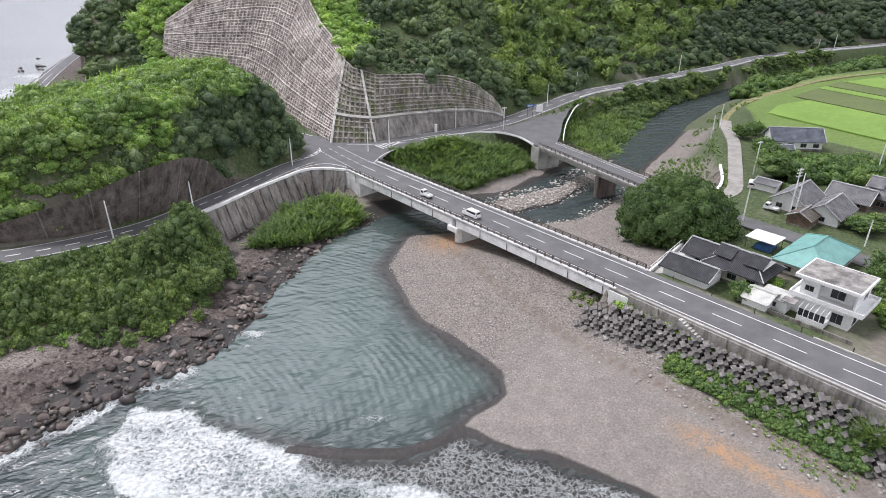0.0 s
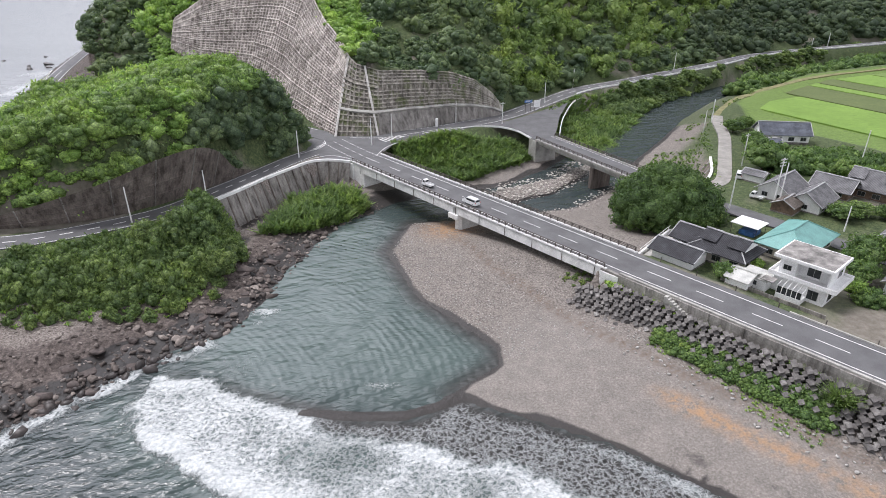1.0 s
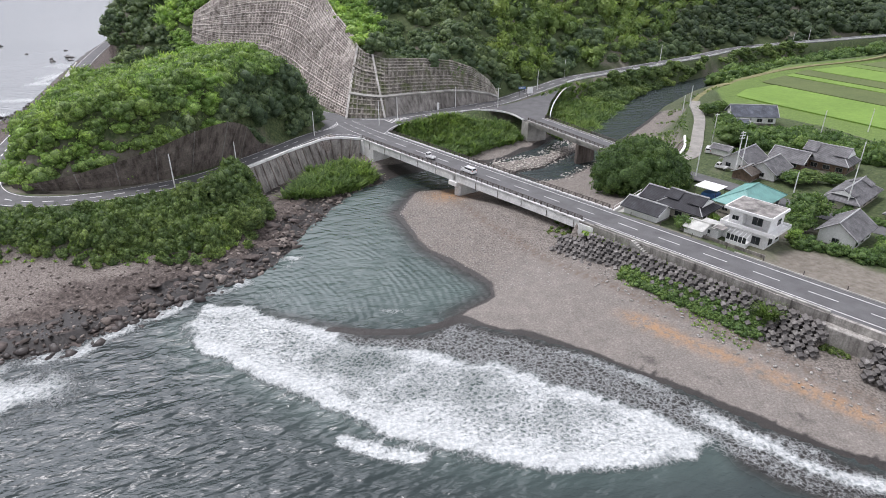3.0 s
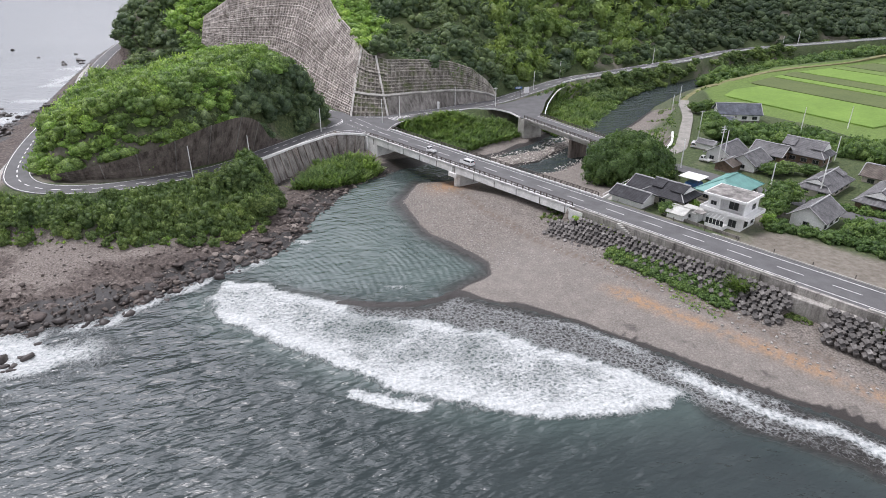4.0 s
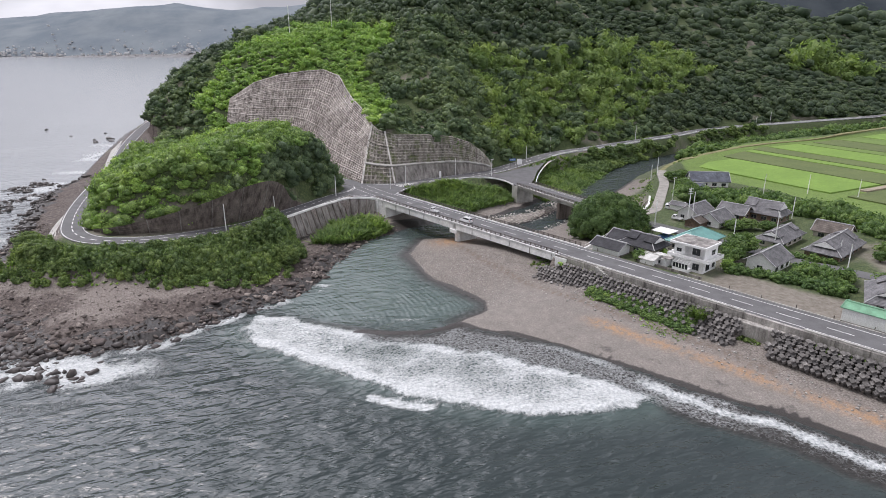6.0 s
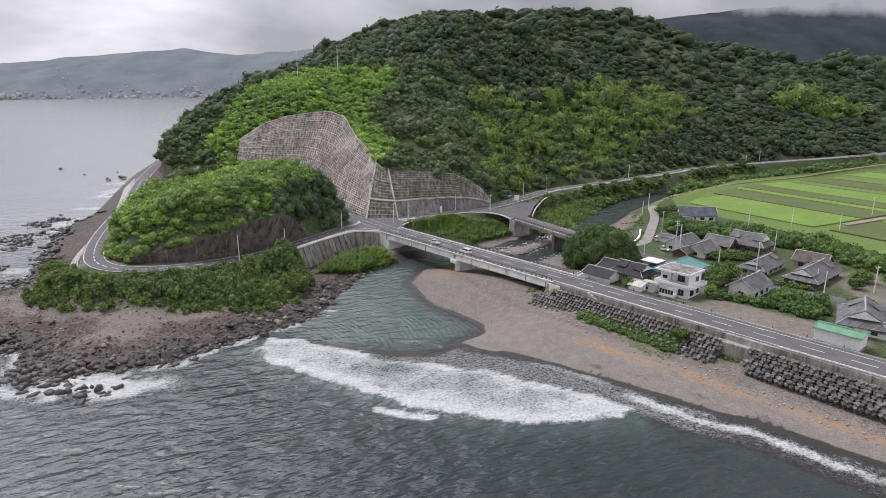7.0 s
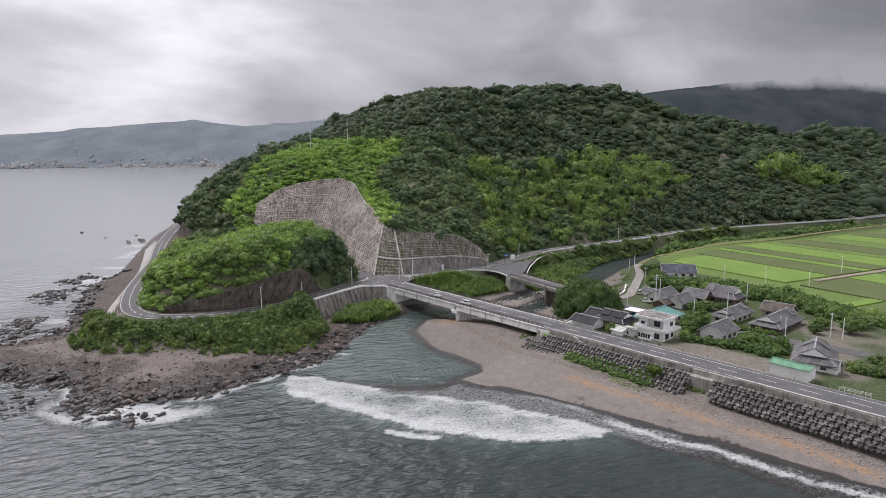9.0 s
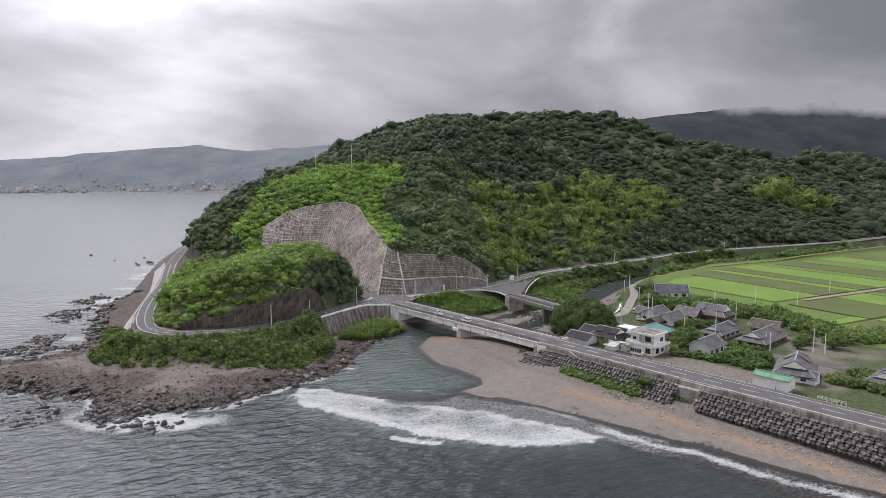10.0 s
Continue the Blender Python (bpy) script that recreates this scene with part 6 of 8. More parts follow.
# ---- village ----
def tile_material(name, color):
    """Rows of pan tiles that run down each roof slope."""
    m, t, b = material(name, 0.75)
    b.inputs["Specular IOR Level"].default_value = 0.25
    co = t.nodes.new("ShaderNodeTexCoord").outputs["Object"]
    wv = t.nodes.new("ShaderNodeTexWave")
    wv.bands_direction = "X"
    wv.inputs["Scale"].default_value, wv.inputs["Distortion"].default_value = 1.05, 0.15
    link(t, co, wv.inputs["Vector"])
    base = ramp_node(t, noise_node(t, 0.5, 5.0, 0.65), [(0.3, tuple(c * 0.6 for c in color)), (0.52, color), (0.72, tuple(c * 1.5 for c in color))])
    row = ramp_node(t, wv.outputs["Fac"], [(0.0, (0.62, 0.62, 0.62)), (0.5, (1, 1, 1)), (1.0, (1.18, 1.18, 1.18))])
    grain = ramp_node(t, noise_node(t, 3.5, 3.0), [(0.3, (0.8, 0.8, 0.8)), (0.7, (1.12, 1.12, 1.12))])
    link(t, mix_node(t, 1.0, mix_node(t, 1.0, base, row, "MULTIPLY"), grain, "MULTIPLY"), b.inputs["Base Color"])
    bump_node(t, b, wv.outputs["Fac"], 0.5, 0.08)
    return m


M_TILE_BLACK = tile_material("black_tiles", (0.045, 0.045, 0.050))
M_TILE_GREY = tile_material("grey_tiles", (0.165, 0.163, 0.168))
M_TILE_OLD = tile_material("old_brown_tiles", (0.135, 0.115, 0.10))
M_TILE_BLUE = tile_material("blue_grey_tiles", (0.115, 0.125, 0.150))
M_ROOF_TEAL = plain("teal_sheet_roof", (0.165, 0.36, 0.33), 0.45, vary=0.18, scale=0.5, bump=0.03)
M_ROOF_GREEN = plain("green_sheet_roof", (0.16, 0.33, 0.21), 0.5, vary=0.25, scale=0.6, bump=0.03)
M_ROOF_PALE = plain("pale_sheet_roof", (0.50, 0.50, 0.47), 0.6, vary=0.25, scale=0.6, bump=0.03)
M_ROOF_FLAT = plain("mouldy_flat_roof", (0.27, 0.255, 0.24), 0.9, vary=0.65, scale=0.45, fine=2.0, bump=0.1)
M_MORTAR = plain("ridge_mortar", (0.42, 0.42, 0.42), 0.8, vary=0.35)
M_WOOD = plain("weathered_wood", (0.155, 0.105, 0.075), 0.85, vary=0.4, scale=1.2)
M_CREAM = plain("cream_wall", (0.55, 0.51, 0.44), 0.85, vary=0.2, scale=0.7, bump=0.03)
M_BLUE = plain("blue_sheet", (0.05, 0.14, 0.36), 0.6, vary=0.3, scale=1.5, bump=0.05)


def glass_material():
    m, t, b = material("window_glass", 0.08)
    link(t, ramp_node(t, noise_node(t, 0.4, 2.0), [(0.3, (0.015, 0.018, 0.02)), (0.7, (0.05, 0.055, 0.06))]), b.inputs["Base Color"])
    return m


M_GLASS = glass_material()


def window(parent, x, y, z, w, h, face):
    """A framed window on a wall; face is the outward local direction."""
    m = pose(x, y, z, 0, 0, {"-y": 0, "x": 90, "y": 180, "-x": -90}[face])
    wd = part("window", box_bm(-w / 2, w / 2, -0.06, 0.04, 0, h, 0.01), M_FRAME, parent)
    wd.matrix_basis = m
    n = 2 if w > 1.1 else 1
    for k in range(n):
        a = -w / 2 + 0.06 + k * (w - 0.06) / n
        part("pane", box_bm(a, a + (w - 0.06) / n - 0.06, -0.075, -0.055, 0.07, h - 0.07), M_GLASS, wd)
    return wd


M_FRAME = plain("window_frame", (0.38, 0.38, 0.37), 0.5, 0.3, vary=0.15)


def roof_bm(lx, ly, z0, z1, over, kind, thick=0.16):
    """Gable, hip or single-slope roof over a plan; its ridge runs along x."""
    bm = bmesh.new()
    hx, hy = lx / 2 + over, ly / 2 + over
    drop = over * (z1 - z0) / (ly / 2)
    e = z0 - drop
    if kind == "hip":
        r = max(0.3, lx / 2 - ly / 2 * 0.95)
        top = [(-r, 0, z1), (r, 0, z1)]
    else:
        top = [(-hx, 0, z1), (hx, 0, z1)]
    eav = [(-hx, -hy, e), (hx, -hy, e), (hx, hy, e), (-hx, hy, e)]
    for dz in (0.0,):
        v = [bm.verts.new((x, y, z)) for x, y, z in eav + top]
        w = [bm.verts.new((x, y, z - thick)) for x, y, z in eav + top]
    a, b, c, d, p, q = range(6)
    faces = [(a, b, q, p), (c, d, p, q)]
    if kind == "hip":
        faces += [(b, c, q), (d, a, p)]
    for f in faces:
        bm.faces.new([v[k] for k in f])
        bm.faces.new([w[k] for k in f][::-1])
    rim = [(a, b), (b, c), (c, d), (d, a)] if kind == "hip" else [(a, b), (b, q), (q, c), (c, d), (d, p), (p, a)]
    for k, l in rim:
        bm.faces.new((v[k], w[k], w[l], v[l]))
    bmesh.ops.recalc_face_normals(bm, faces=bm.faces)
    return bm, top, eav


def house(label, cx, cy, yaw, lx, ly, eave, ridge, kind="hip", roof=None, wall=None, base=None, over=0.75, cap=None, wins=True, name="house", irimoya=False):
    roof, wall = roof or M_TILE_GREY, wall or M_CREAM
    base = base if base is not None else float(height(np.array([cx]), np.array([cy]))[0])
    h = empty(name, pose(cx, cy, base, 0, 0, yaw), label, name.split("_")[-1])
    ez, rz = eave - base, ridge - base
    part("wall", box_bm(-lx / 2, lx / 2, -ly / 2, ly / 2, -0.6, ez - 0.05, 0.02), wall, h)
    part("plinth", box_bm(-lx / 2 - 0.06, lx / 2 + 0.06, -ly / 2 - 0.06, ly / 2 + 0.06, -0.7, 0.35, 0.02), M_CONCRETE_DARK, h)
    bm, top, eav = roof_bm(lx, ly, ez, rz, over, kind)
    r = part("roof", bm, roof, h)
    if kind == "gable":
        for x in (-lx / 2 + 0.02, lx / 2 - 0.02):
            g = bmesh.new()
            vs = [g.verts.new((x + o, y, z)) for o in (-0.08, 0.08) for y, z in ((-ly / 2, ez - 0.1), (ly / 2, ez - 0.1), (0, rz - 0.22))]
            g.faces.new(vs[:3]); g.faces.new(vs[3:][::-1])
            for k in range(3):
                g.faces.new((vs[k], vs[3 + k], vs[3 + (k + 1) % 3], vs[(k + 1) % 3]))
            bmesh.ops.recalc_face_normals(g, faces=g.faces)
            part("gable", g, wall, h)
    cap = cap or M_MORTAR
    part("ridge_cap", tube_bm(Vector(top[0]) + Vector((0, 0, 0.06)), Vector(top[1]) + Vector((0, 0, 0.06)), 0.19, sides=6), cap, r)
    ends = ((0, 0), (1, 1), (2, 1), (3, 0)) if kind == "hip" else ((0, 0), (1, 1), (2, 1), (3, 0))
    for k, t_ in ends:
        part("hip_cap" if kind == "hip" else "verge_cap", tube_bm(Vector(eav[k]) + Vector((0, 0, 0.05)), Vector(top[t_]) + Vector((0, 0, 0.05)), 0.12, sides=5), cap, r)
    if irimoya:
        # the upper part of each hip end is a gable, in the planes of the long slopes
        run = (rz - ez) / (ly / 2 + over)
        for sx in (-1, 1):
            d = ly * 0.36
            x0, x1, drop = sx * (abs(top[0][0]) + d), sx * (abs(top[0][0]) - 0.3), d * run
            front = bmesh.new()
            q = [front.verts.new((x0 + sx * (0.45 - e), y, z)) for e in (0.0, 0.3) for y, z in ((-d + 0.1, rz - drop), (d - 0.1, rz - drop), (0, rz - 0.1))]
            front.faces.new(q[:3]); front.faces.new(q[3:])
            for k in range(3):
                front.faces.new((q[k], q[3 + k], q[3 + (k + 1) % 3], q[(k + 1) % 3]))
            bmesh.ops.recalc_face_normals(front, faces=front.faces)
            part("gablet", front, M_WHITE, r, "white plastered gablet")
            lid = bmesh.new()
            for sy in (-1, 1):
                vs = [lid.verts.new((x, y, z + o)) for o in (0.03, 0.15) for x, y, z in ((x0 + sx * 0.35, 0, rz), (x1, 0, rz), (x1, sy * d, rz - drop), (x0 + sx * 0.35, sy * d, rz - drop))]
                for f in ((0, 1, 2, 3), (7, 6, 5, 4), (0, 4, 5, 1), (1, 5, 6, 2), (2, 6, 7, 3), (3, 7, 4, 0)):
                    lid.faces.new([vs[k] for k in f])
            bmesh.ops.recalc_face_normals(lid, faces=lid.faces)
            part("gablet_roof", lid, roof, r)
            part("ridge_cap", tube_bm((x0 + sx * 0.4, 0, rz + 0.16), (x1, 0, rz + 0.16), 0.19, sides=6), cap, r)
    if wins and ez > 2.2:
        for fy, face in ((-ly / 2, "-y"), (ly / 2, "y")):
            n = max(1, int(lx / 3.2))
            for k in range(n):
                window(h, -lx / 2 + (k + 0.5) * lx / n, fy, 0.75, min(1.75, lx / n - 0.8), 1.25, face)
        for fx, face in ((-lx / 2, "-x"), (lx / 2, "x")):
            n = max(1, int(ly / 3.6))
            for k in range(n):
                window(h, fx, -ly / 2 + (k + 0.5) * ly / n, 0.85, 1.4, 1.1, face)
    return h


YU, YN = math.degrees(math.atan2(UY, UX)), math.degrees(math.atan2(NY, NX))
house("black-tiled house with pale ridge lines behind the coast road", 58.3, 102.6, YU, 10.5, 8.0, 9.7, 12.0, "hip", M_TILE_BLACK, M_CREAM, 6.7, irimoya=True)
house("low black-tiled wing with white walls", 54.0, 108.2, YU, 6.0, 6.5, 9.6, 11.3, "gable", M_TILE_BLACK, M_WHITE, 6.7)
house("black-tiled storehouse with a long white plaster wall", 48.6, 102.0, YU, 8.6, 5.6, 9.2, 10.5, "gable", M_TILE_BLACK, M_WHITE, 6.7, wins=False)
house("house with a wide teal sheet-metal hip roof", 74.4, 106.2, YN, 15.0, 8.6, 10.0, 12.3, "hip", M_ROOF_TEAL, M_CREAM, 6.7, cap=M_ROOF_TEAL, over=0.9)
house("small white gabled annexe with a pale roof", 57.2, 92.4, YU, 4.0, 5.6, 8.6, 9.5, "gable", M_ROOF_PALE, M_WHITE, 6.8, cap=M_ROOF_PALE, over=0.3)
house("grey-tiled cottage with a white plaster gable", 87.3, 89.0, YN, 10.5, 7.0, 9.6, 12.0, "gable", M_TILE_GREY, M_WHITE, 6.4)
house("blue-grey roofed farmhouse among trees by the fields", 112, 186, -8, 14.5, 7.5, 10.2, 12.9, "gable", M_TILE_BLUE, M_WHITE, 7.0)
house("pale shed with a blue-grey roof", 104.2, 176.5, -10, 4.2, 4.0, 9.6, 10.3, "gable", M_TILE_BLUE, M_WHITE, 7.0, wins=False, name="shed", over=0.35)
house("low grey-roofed outbuilding at the lane", 85.8, 148.2, YU, 5.5, 3.6, 8.9, 9.7, "gable", M_TILE_GREY, M_WHITE, 6.7, name="shed", over=0.3)
house("dark grey tiled house beside the lane", 87.2, 137.2, YN, 10.5, 7.2, 9.7, 12.1, "gable", M_TILE_GREY, M_WHITE, 6.7)
house("brown wooden shed with an old tiled roof", 83.6, 127.4, YN, 5.6, 5.0, 8.9, 10.2, "gable", M_TILE_OLD, M_WOOD, 6.7, name="shed", over=0.4)
house("grey-tiled house with white gable walls", 91.0, 129.8, YN, 9.5, 6.8, 9.3, 11.6, "gable", M_TILE_GREY, M_WHITE, 6.6)
house("grey-tiled wing between two houses", 101.2, 138.2, YU, 8.6, 6.4, 9.3, 11.5, "gable", M_TILE_GREY, M_WOOD, 6.6)
house("large grey-tiled farmhouse with a dark veranda", 110.6, 136.6, YU, 13.0, 8.4, 9.9, 13.1, "hip", M_TILE_GREY, M_WOOD, 6.6, irimoya=True)
house("long grey-tiled house behind a hedge", 102.0, 110.6, YN, 15.5, 7.2, 9.2, 11.3, "hip", M_TILE_GREY, M_CREAM, 6.4, irimoya=True)
house("big grey-tiled house with a white gablet", 112.6, 101.0, YN, 19.5, 8.8, 9.0, 11.7, "hip", M_TILE_GREY, M_WOOD, 6.2, irimoya=True)
house("brown-tiled house at the edge of the fields", 121.5, 115.8, YU, 9.0, 6.5, 9.0, 11.2, "gable", M_TILE_OLD, M_CREAM, 6.0)
house("grey-tiled house with a white gablet near the coast road", 101.6, 62.2, 56, 14.0, 9.4, 9.8, 13.0, "hip", M_TILE_GREY, M_WHITE, 6.9, irimoya=True)
house("small tiled entrance porch", 101.8, 55.6, YU, 4.0, 3.6, 9.2, 10.6, "gable", M_TILE_GREY, M_WHITE, 6.9, wins=False, name="porch", over=0.5)
house("white shed with a green sheet-metal roof beside the road", 89.6, 52.0, YU, 9.2, 5.0, 10.6, 11.2, "gable", M_ROOF_GREEN, M_WHITE, 7.2, cap=M_ROOF_GREEN, wins=False, name="shed", over=0.35)


def build_white_house():
    """Two white storeys with flat slabs, a wrap-round balcony and a glazed lean-to."""
    h = empty("house", pose(67.2, 89.5, 6.7, 0, 0, YU), "white two-storey concrete house with a mouldy flat roof and balcony", "house")
    # local x inland along the short side of the plot, y along -road
    part("wall", box_bm(-4.3, 4.6, -3.6, 3.6, -0.6, 3.2, 0.02), M_WHITE, h)
    part("balcony_slab", box_bm(-5.2, 6.2, -4.4, 4.2, 3.2, 3.5, 0.03), M_WHITE, h)
    for a in ((-5.2, 6.2, -4.4, -4.2), (-5.2, 6.2, 4.0, 4.2), (-5.2, -5.0, -4.2, 4.0), (6.0, 6.2, -4.2, 4.0)):
        part("balcony_rail", box_bm(*a, 3.5, 4.05, 0.02), M_WHITE, h)
    part("upper_wall", box_bm(-3.9, 4.6, -1.6, 3.6, 3.5, 6.75, 0.02), M_WHITE, h)
    part("upper_wall", box_bm(-3.9, -1.0, -3.4, -1.6, 3.5, 6.75, 0.02), M_WHITE, h)
    part("upper_wall", box_bm(4.3, 4.6, -3.4, -1.6, 3.5, 6.75, 0.02), M_WHITE, h)
    part("roof_slab", box_bm(-4.9, 5.2, -4.4, 4.2, 6.75, 7.35, 0.04), M_WHITE, h)
    part("roof_top", box_bm(-4.6, 4.9, -4.1, 3.9, 7.3, 7.38), M_ROOF_FLAT, h, "flat roof blotched with black mould")
    for x, y, z, w, hh, f in ((1.4, -1.6, 3.9, 2.2, 1.9, "-y"), (-2.5, -3.4, 4.5, 1.4, 1.0, "-y"), (4.6, 1.2, 4.3, 1.8, 1.4, "x"), (-3.9, 0.6, 4.3, 1.6, 1.2, "-x"),
                              (2.6, -3.6, 0.6, 1.8, 1.8, "-y"), (4.6, -1.2, 0.5, 2.0, 2.0, "x"), (4.6, 2.0, 0.7, 1.4, 1.4, "x"), (-4.3, 0.5, 0.9, 1.6, 1.2, "-x")):
        window(h, x, y, z, w, hh, f)
    lean = part("lean_to", box_bm(-2.6, 1.7, -6.0, -3.7, -0.6, 0.9), M_WHITE, h, "glazed white lean-to")
    for k in range(6):
        x = -2.6 + k * 4.2 / 5
        part("mullion", box_bm(x, x + 0.1, -6.0, -5.9, 0.9, 2.3), M_WHITE, lean)
        part("rafter", tube_bm((x + 0.05, -5.95, 2.3), (x + 0.05, -3.65, 2.9), 0.06, sides=4), M_WHITE, lean)
        if k < 5:
            part("pane", box_bm(x + 0.12, x + 0.82, -5.96, -5.94, 0.95, 2.25), M_GLASS, lean)
    part("annexe", box_bm(-4.6, -4.2, -3.6, -2.0, 0, 2.4), M_WHITE, h)
    g = box_bm(-9.2, -4.4, -5.8, -1.6, -0.6, 2.0, 0.02)
    part("garage", g, M_WHITE, h, "low white annexe with a pale flat roof")
    part("garage_roof", box_bm(-9.5, -4.3, -6.1, -1.4, 2.0, 2.2, 0.03), M_ROOF_PALE, h)
    part("dark_canopy", box_bm(-5.4, -3.2, -6.6, -4.4, 2.6, 2.75, 0.02), M_ROOF_FLAT, h)
    window(h, -6.9, -5.8, 0.7, 1.6, 0.9, "-y")
    part("garden_wall", box_bm(-12, 6.5, -7.6, -7.4, -0.6, 0.75, 0.02), M_CONCRETE_DARK, h)


build_white_house()


def build_fence():
    f = empty("fence", pose(96.6, 43.6, 6.9, 0, 0, YU), "low white metal fence beside the shed", "fence")
    for k in range(7):
        part("post", tube_bm((k * 1.1, 0, -0.6), (k * 1.1, 0, 1.0), 0.05, sides=6), M_WHITE, f)
    for z in (0.35, 0.65, 0.95):
        part("rail", tube_bm((0, 0, z), (6.6, 0, z), 0.04, sides=6), M_WHITE, f)


build_fence()
house("grey-roofed house partly hidden beyond a hedge", 124, 55, YN, 11.0, 8.0, 8.6, 10.9, "hip", M_TILE_GREY, M_CREAM, 6.2, irimoya=True)


def build_carport():
    c = empty("carport", pose(68.6, 114.8, 6.7, 0, 0, YU), "carport with a white sheet roof and a blue cover below", "carport")
    part("roof", box_bm(-3.0, 3.0, -2.7, 2.7, 2.45, 2.6, 0.02), M_WHITE, c)
    for x in (-2.7, 2.7):
        for y in (-2.4, 2.4):
            part("post", tube_bm((x, y, -0.2), (x, y, 2.5), 0.06, sides=6), M_METAL, c)
    part("cover", box_bm(-1.2, 2.2, -2.0, 1.6, 0, 1.2, 0.2), M_BLUE, c, "blue tarpaulin over stored goods")


build_carport()


# ---- walls and banks round the river ----
def build_river_walls():
    """Stone-pitched bank below the lane, and the ramp beside the first bridge."""
    L = np.array([(64.5, 140.5, 6.6), (72, 147.5, 6.7), (77.5, 156, 6.8), (82, 168, 7.0)])
    L = smooth_line(L, 1.5)
    r = offsets(L)
    foot = L.copy(); foot[:, :2] -= r * 4.0; foot[:, 2] = 1.6
    n = len(L)
    P = np.stack([foot, foot * 0.5 + L * 0.5, L])
    i = np.arange(3 * n).reshape(3, n)
    me = raw_mesh("wall_river", P.reshape(-1, 3), np.stack([i[:-1, :-1], i[:-1, 1:], i[1:, 1:], i[1:, :-1]], -1).reshape(-1, 4))
    me.materials.append(M_CONCRETE_OLD)
    w = tagged(new("wall_river", me), "dark stained concrete river wall with pale ribs", "retaining wall", kind="structure")
    for k in range(2, n, 4):
        part("rib", tube_bm(foot[k], L[k], 0.22, sides=5), M_CONCRETE, w)
    part("coping", ribbon_bm(L, -0.35, 0.35, -0.3, 0.25), M_CONCRETE_PALE, w)
    # ramp to the river bed
    a, b = Vector((42.0, 104.5, 0)), Vector((53.5, 117.5, 0))
    d = (b - a).normalized()
    rp = empty("ramp", pose(a.x, a.y, 0, 0, 0, math.degrees(math.atan2(d.y, d.x))), "grey concrete ramp with a low side wall beside the bridge", "ramp", kind="structure")
    L2 = (b - a).length
    part("ramp_slab", box_bm(0, L2, -3.6, -0.4, 0.5, 6.75, 0.03), M_CONCRETE, rp)
    part("side_wall", box_bm(-1, L2, 0.0, 0.45, 0.0, 7.3, 0.04), M_CONCRETE_PALE, rp)
    part("lower_ledge", box_bm(-1, L2 + 2, 0.45, 2.0, 0.0, 3.2, 0.05), M_CONCRETE_DARK, rp)
    for k in range(7):
        part("rail_post", tube_bm((k * L2 / 6.2, 0.22, 7.3), (k * L2 / 6.2, 0.22, 8.2), 0.05, sides=5), M_CONCRETE_PALE, rp)
    part("rail", tube_bm((-0.5, 0.22, 8.15), (L2, 0.22, 8.15), 0.06, sides=5), M_CONCRETE_PALE, rp)


build_river_walls()


# ---- fields ----
def rice_material(name, lo, hi):
    m, t, b = material(name, 0.75)
    mp = t.nodes.new("ShaderNodeMapping")
    mp.inputs["Rotation"].default_value = (0, 0, radians(61))
    mp.inputs["Scale"].default_value = (0.35, 1.6, 1)
    link(t, position(t), mp.inputs["Vector"])
    rows = noise_node(t, 1.6, 4.0, 0.6, mp.outputs[0])
    c = ramp_node(t, rows, [(0.3, lo), (0.7, hi)])
    big = ramp_node(t, noise_node(t, 0.07, 3.0), [(0.3, (0.86, 0.88, 0.8)), (0.7, (1.12, 1.1, 1.1))])
    link(t, mix_node(t, 1.0, c, big, "MULTIPLY"), b.inputs["Base Color"])
    bump_node(t, b, rows, 0.5, 0.15)
    return m


M_RICE = rice_material("young_rice", (0.112, 0.200, 0.027), (0.190, 0.305, 0.050))
M_RICE_OLIVE = rice_material("ripening_rice", (0.072, 0.100, 0.027), (0.120, 0.150, 0.046))
M_RICE_MID = rice_material("green_rice", (0.092, 0.150, 0.027), (0.148, 0.222, 0.048))
M_PATH = plain("earth_path", (0.30, 0.26, 0.19), 0.95, vary=0.3, scale=0.6)


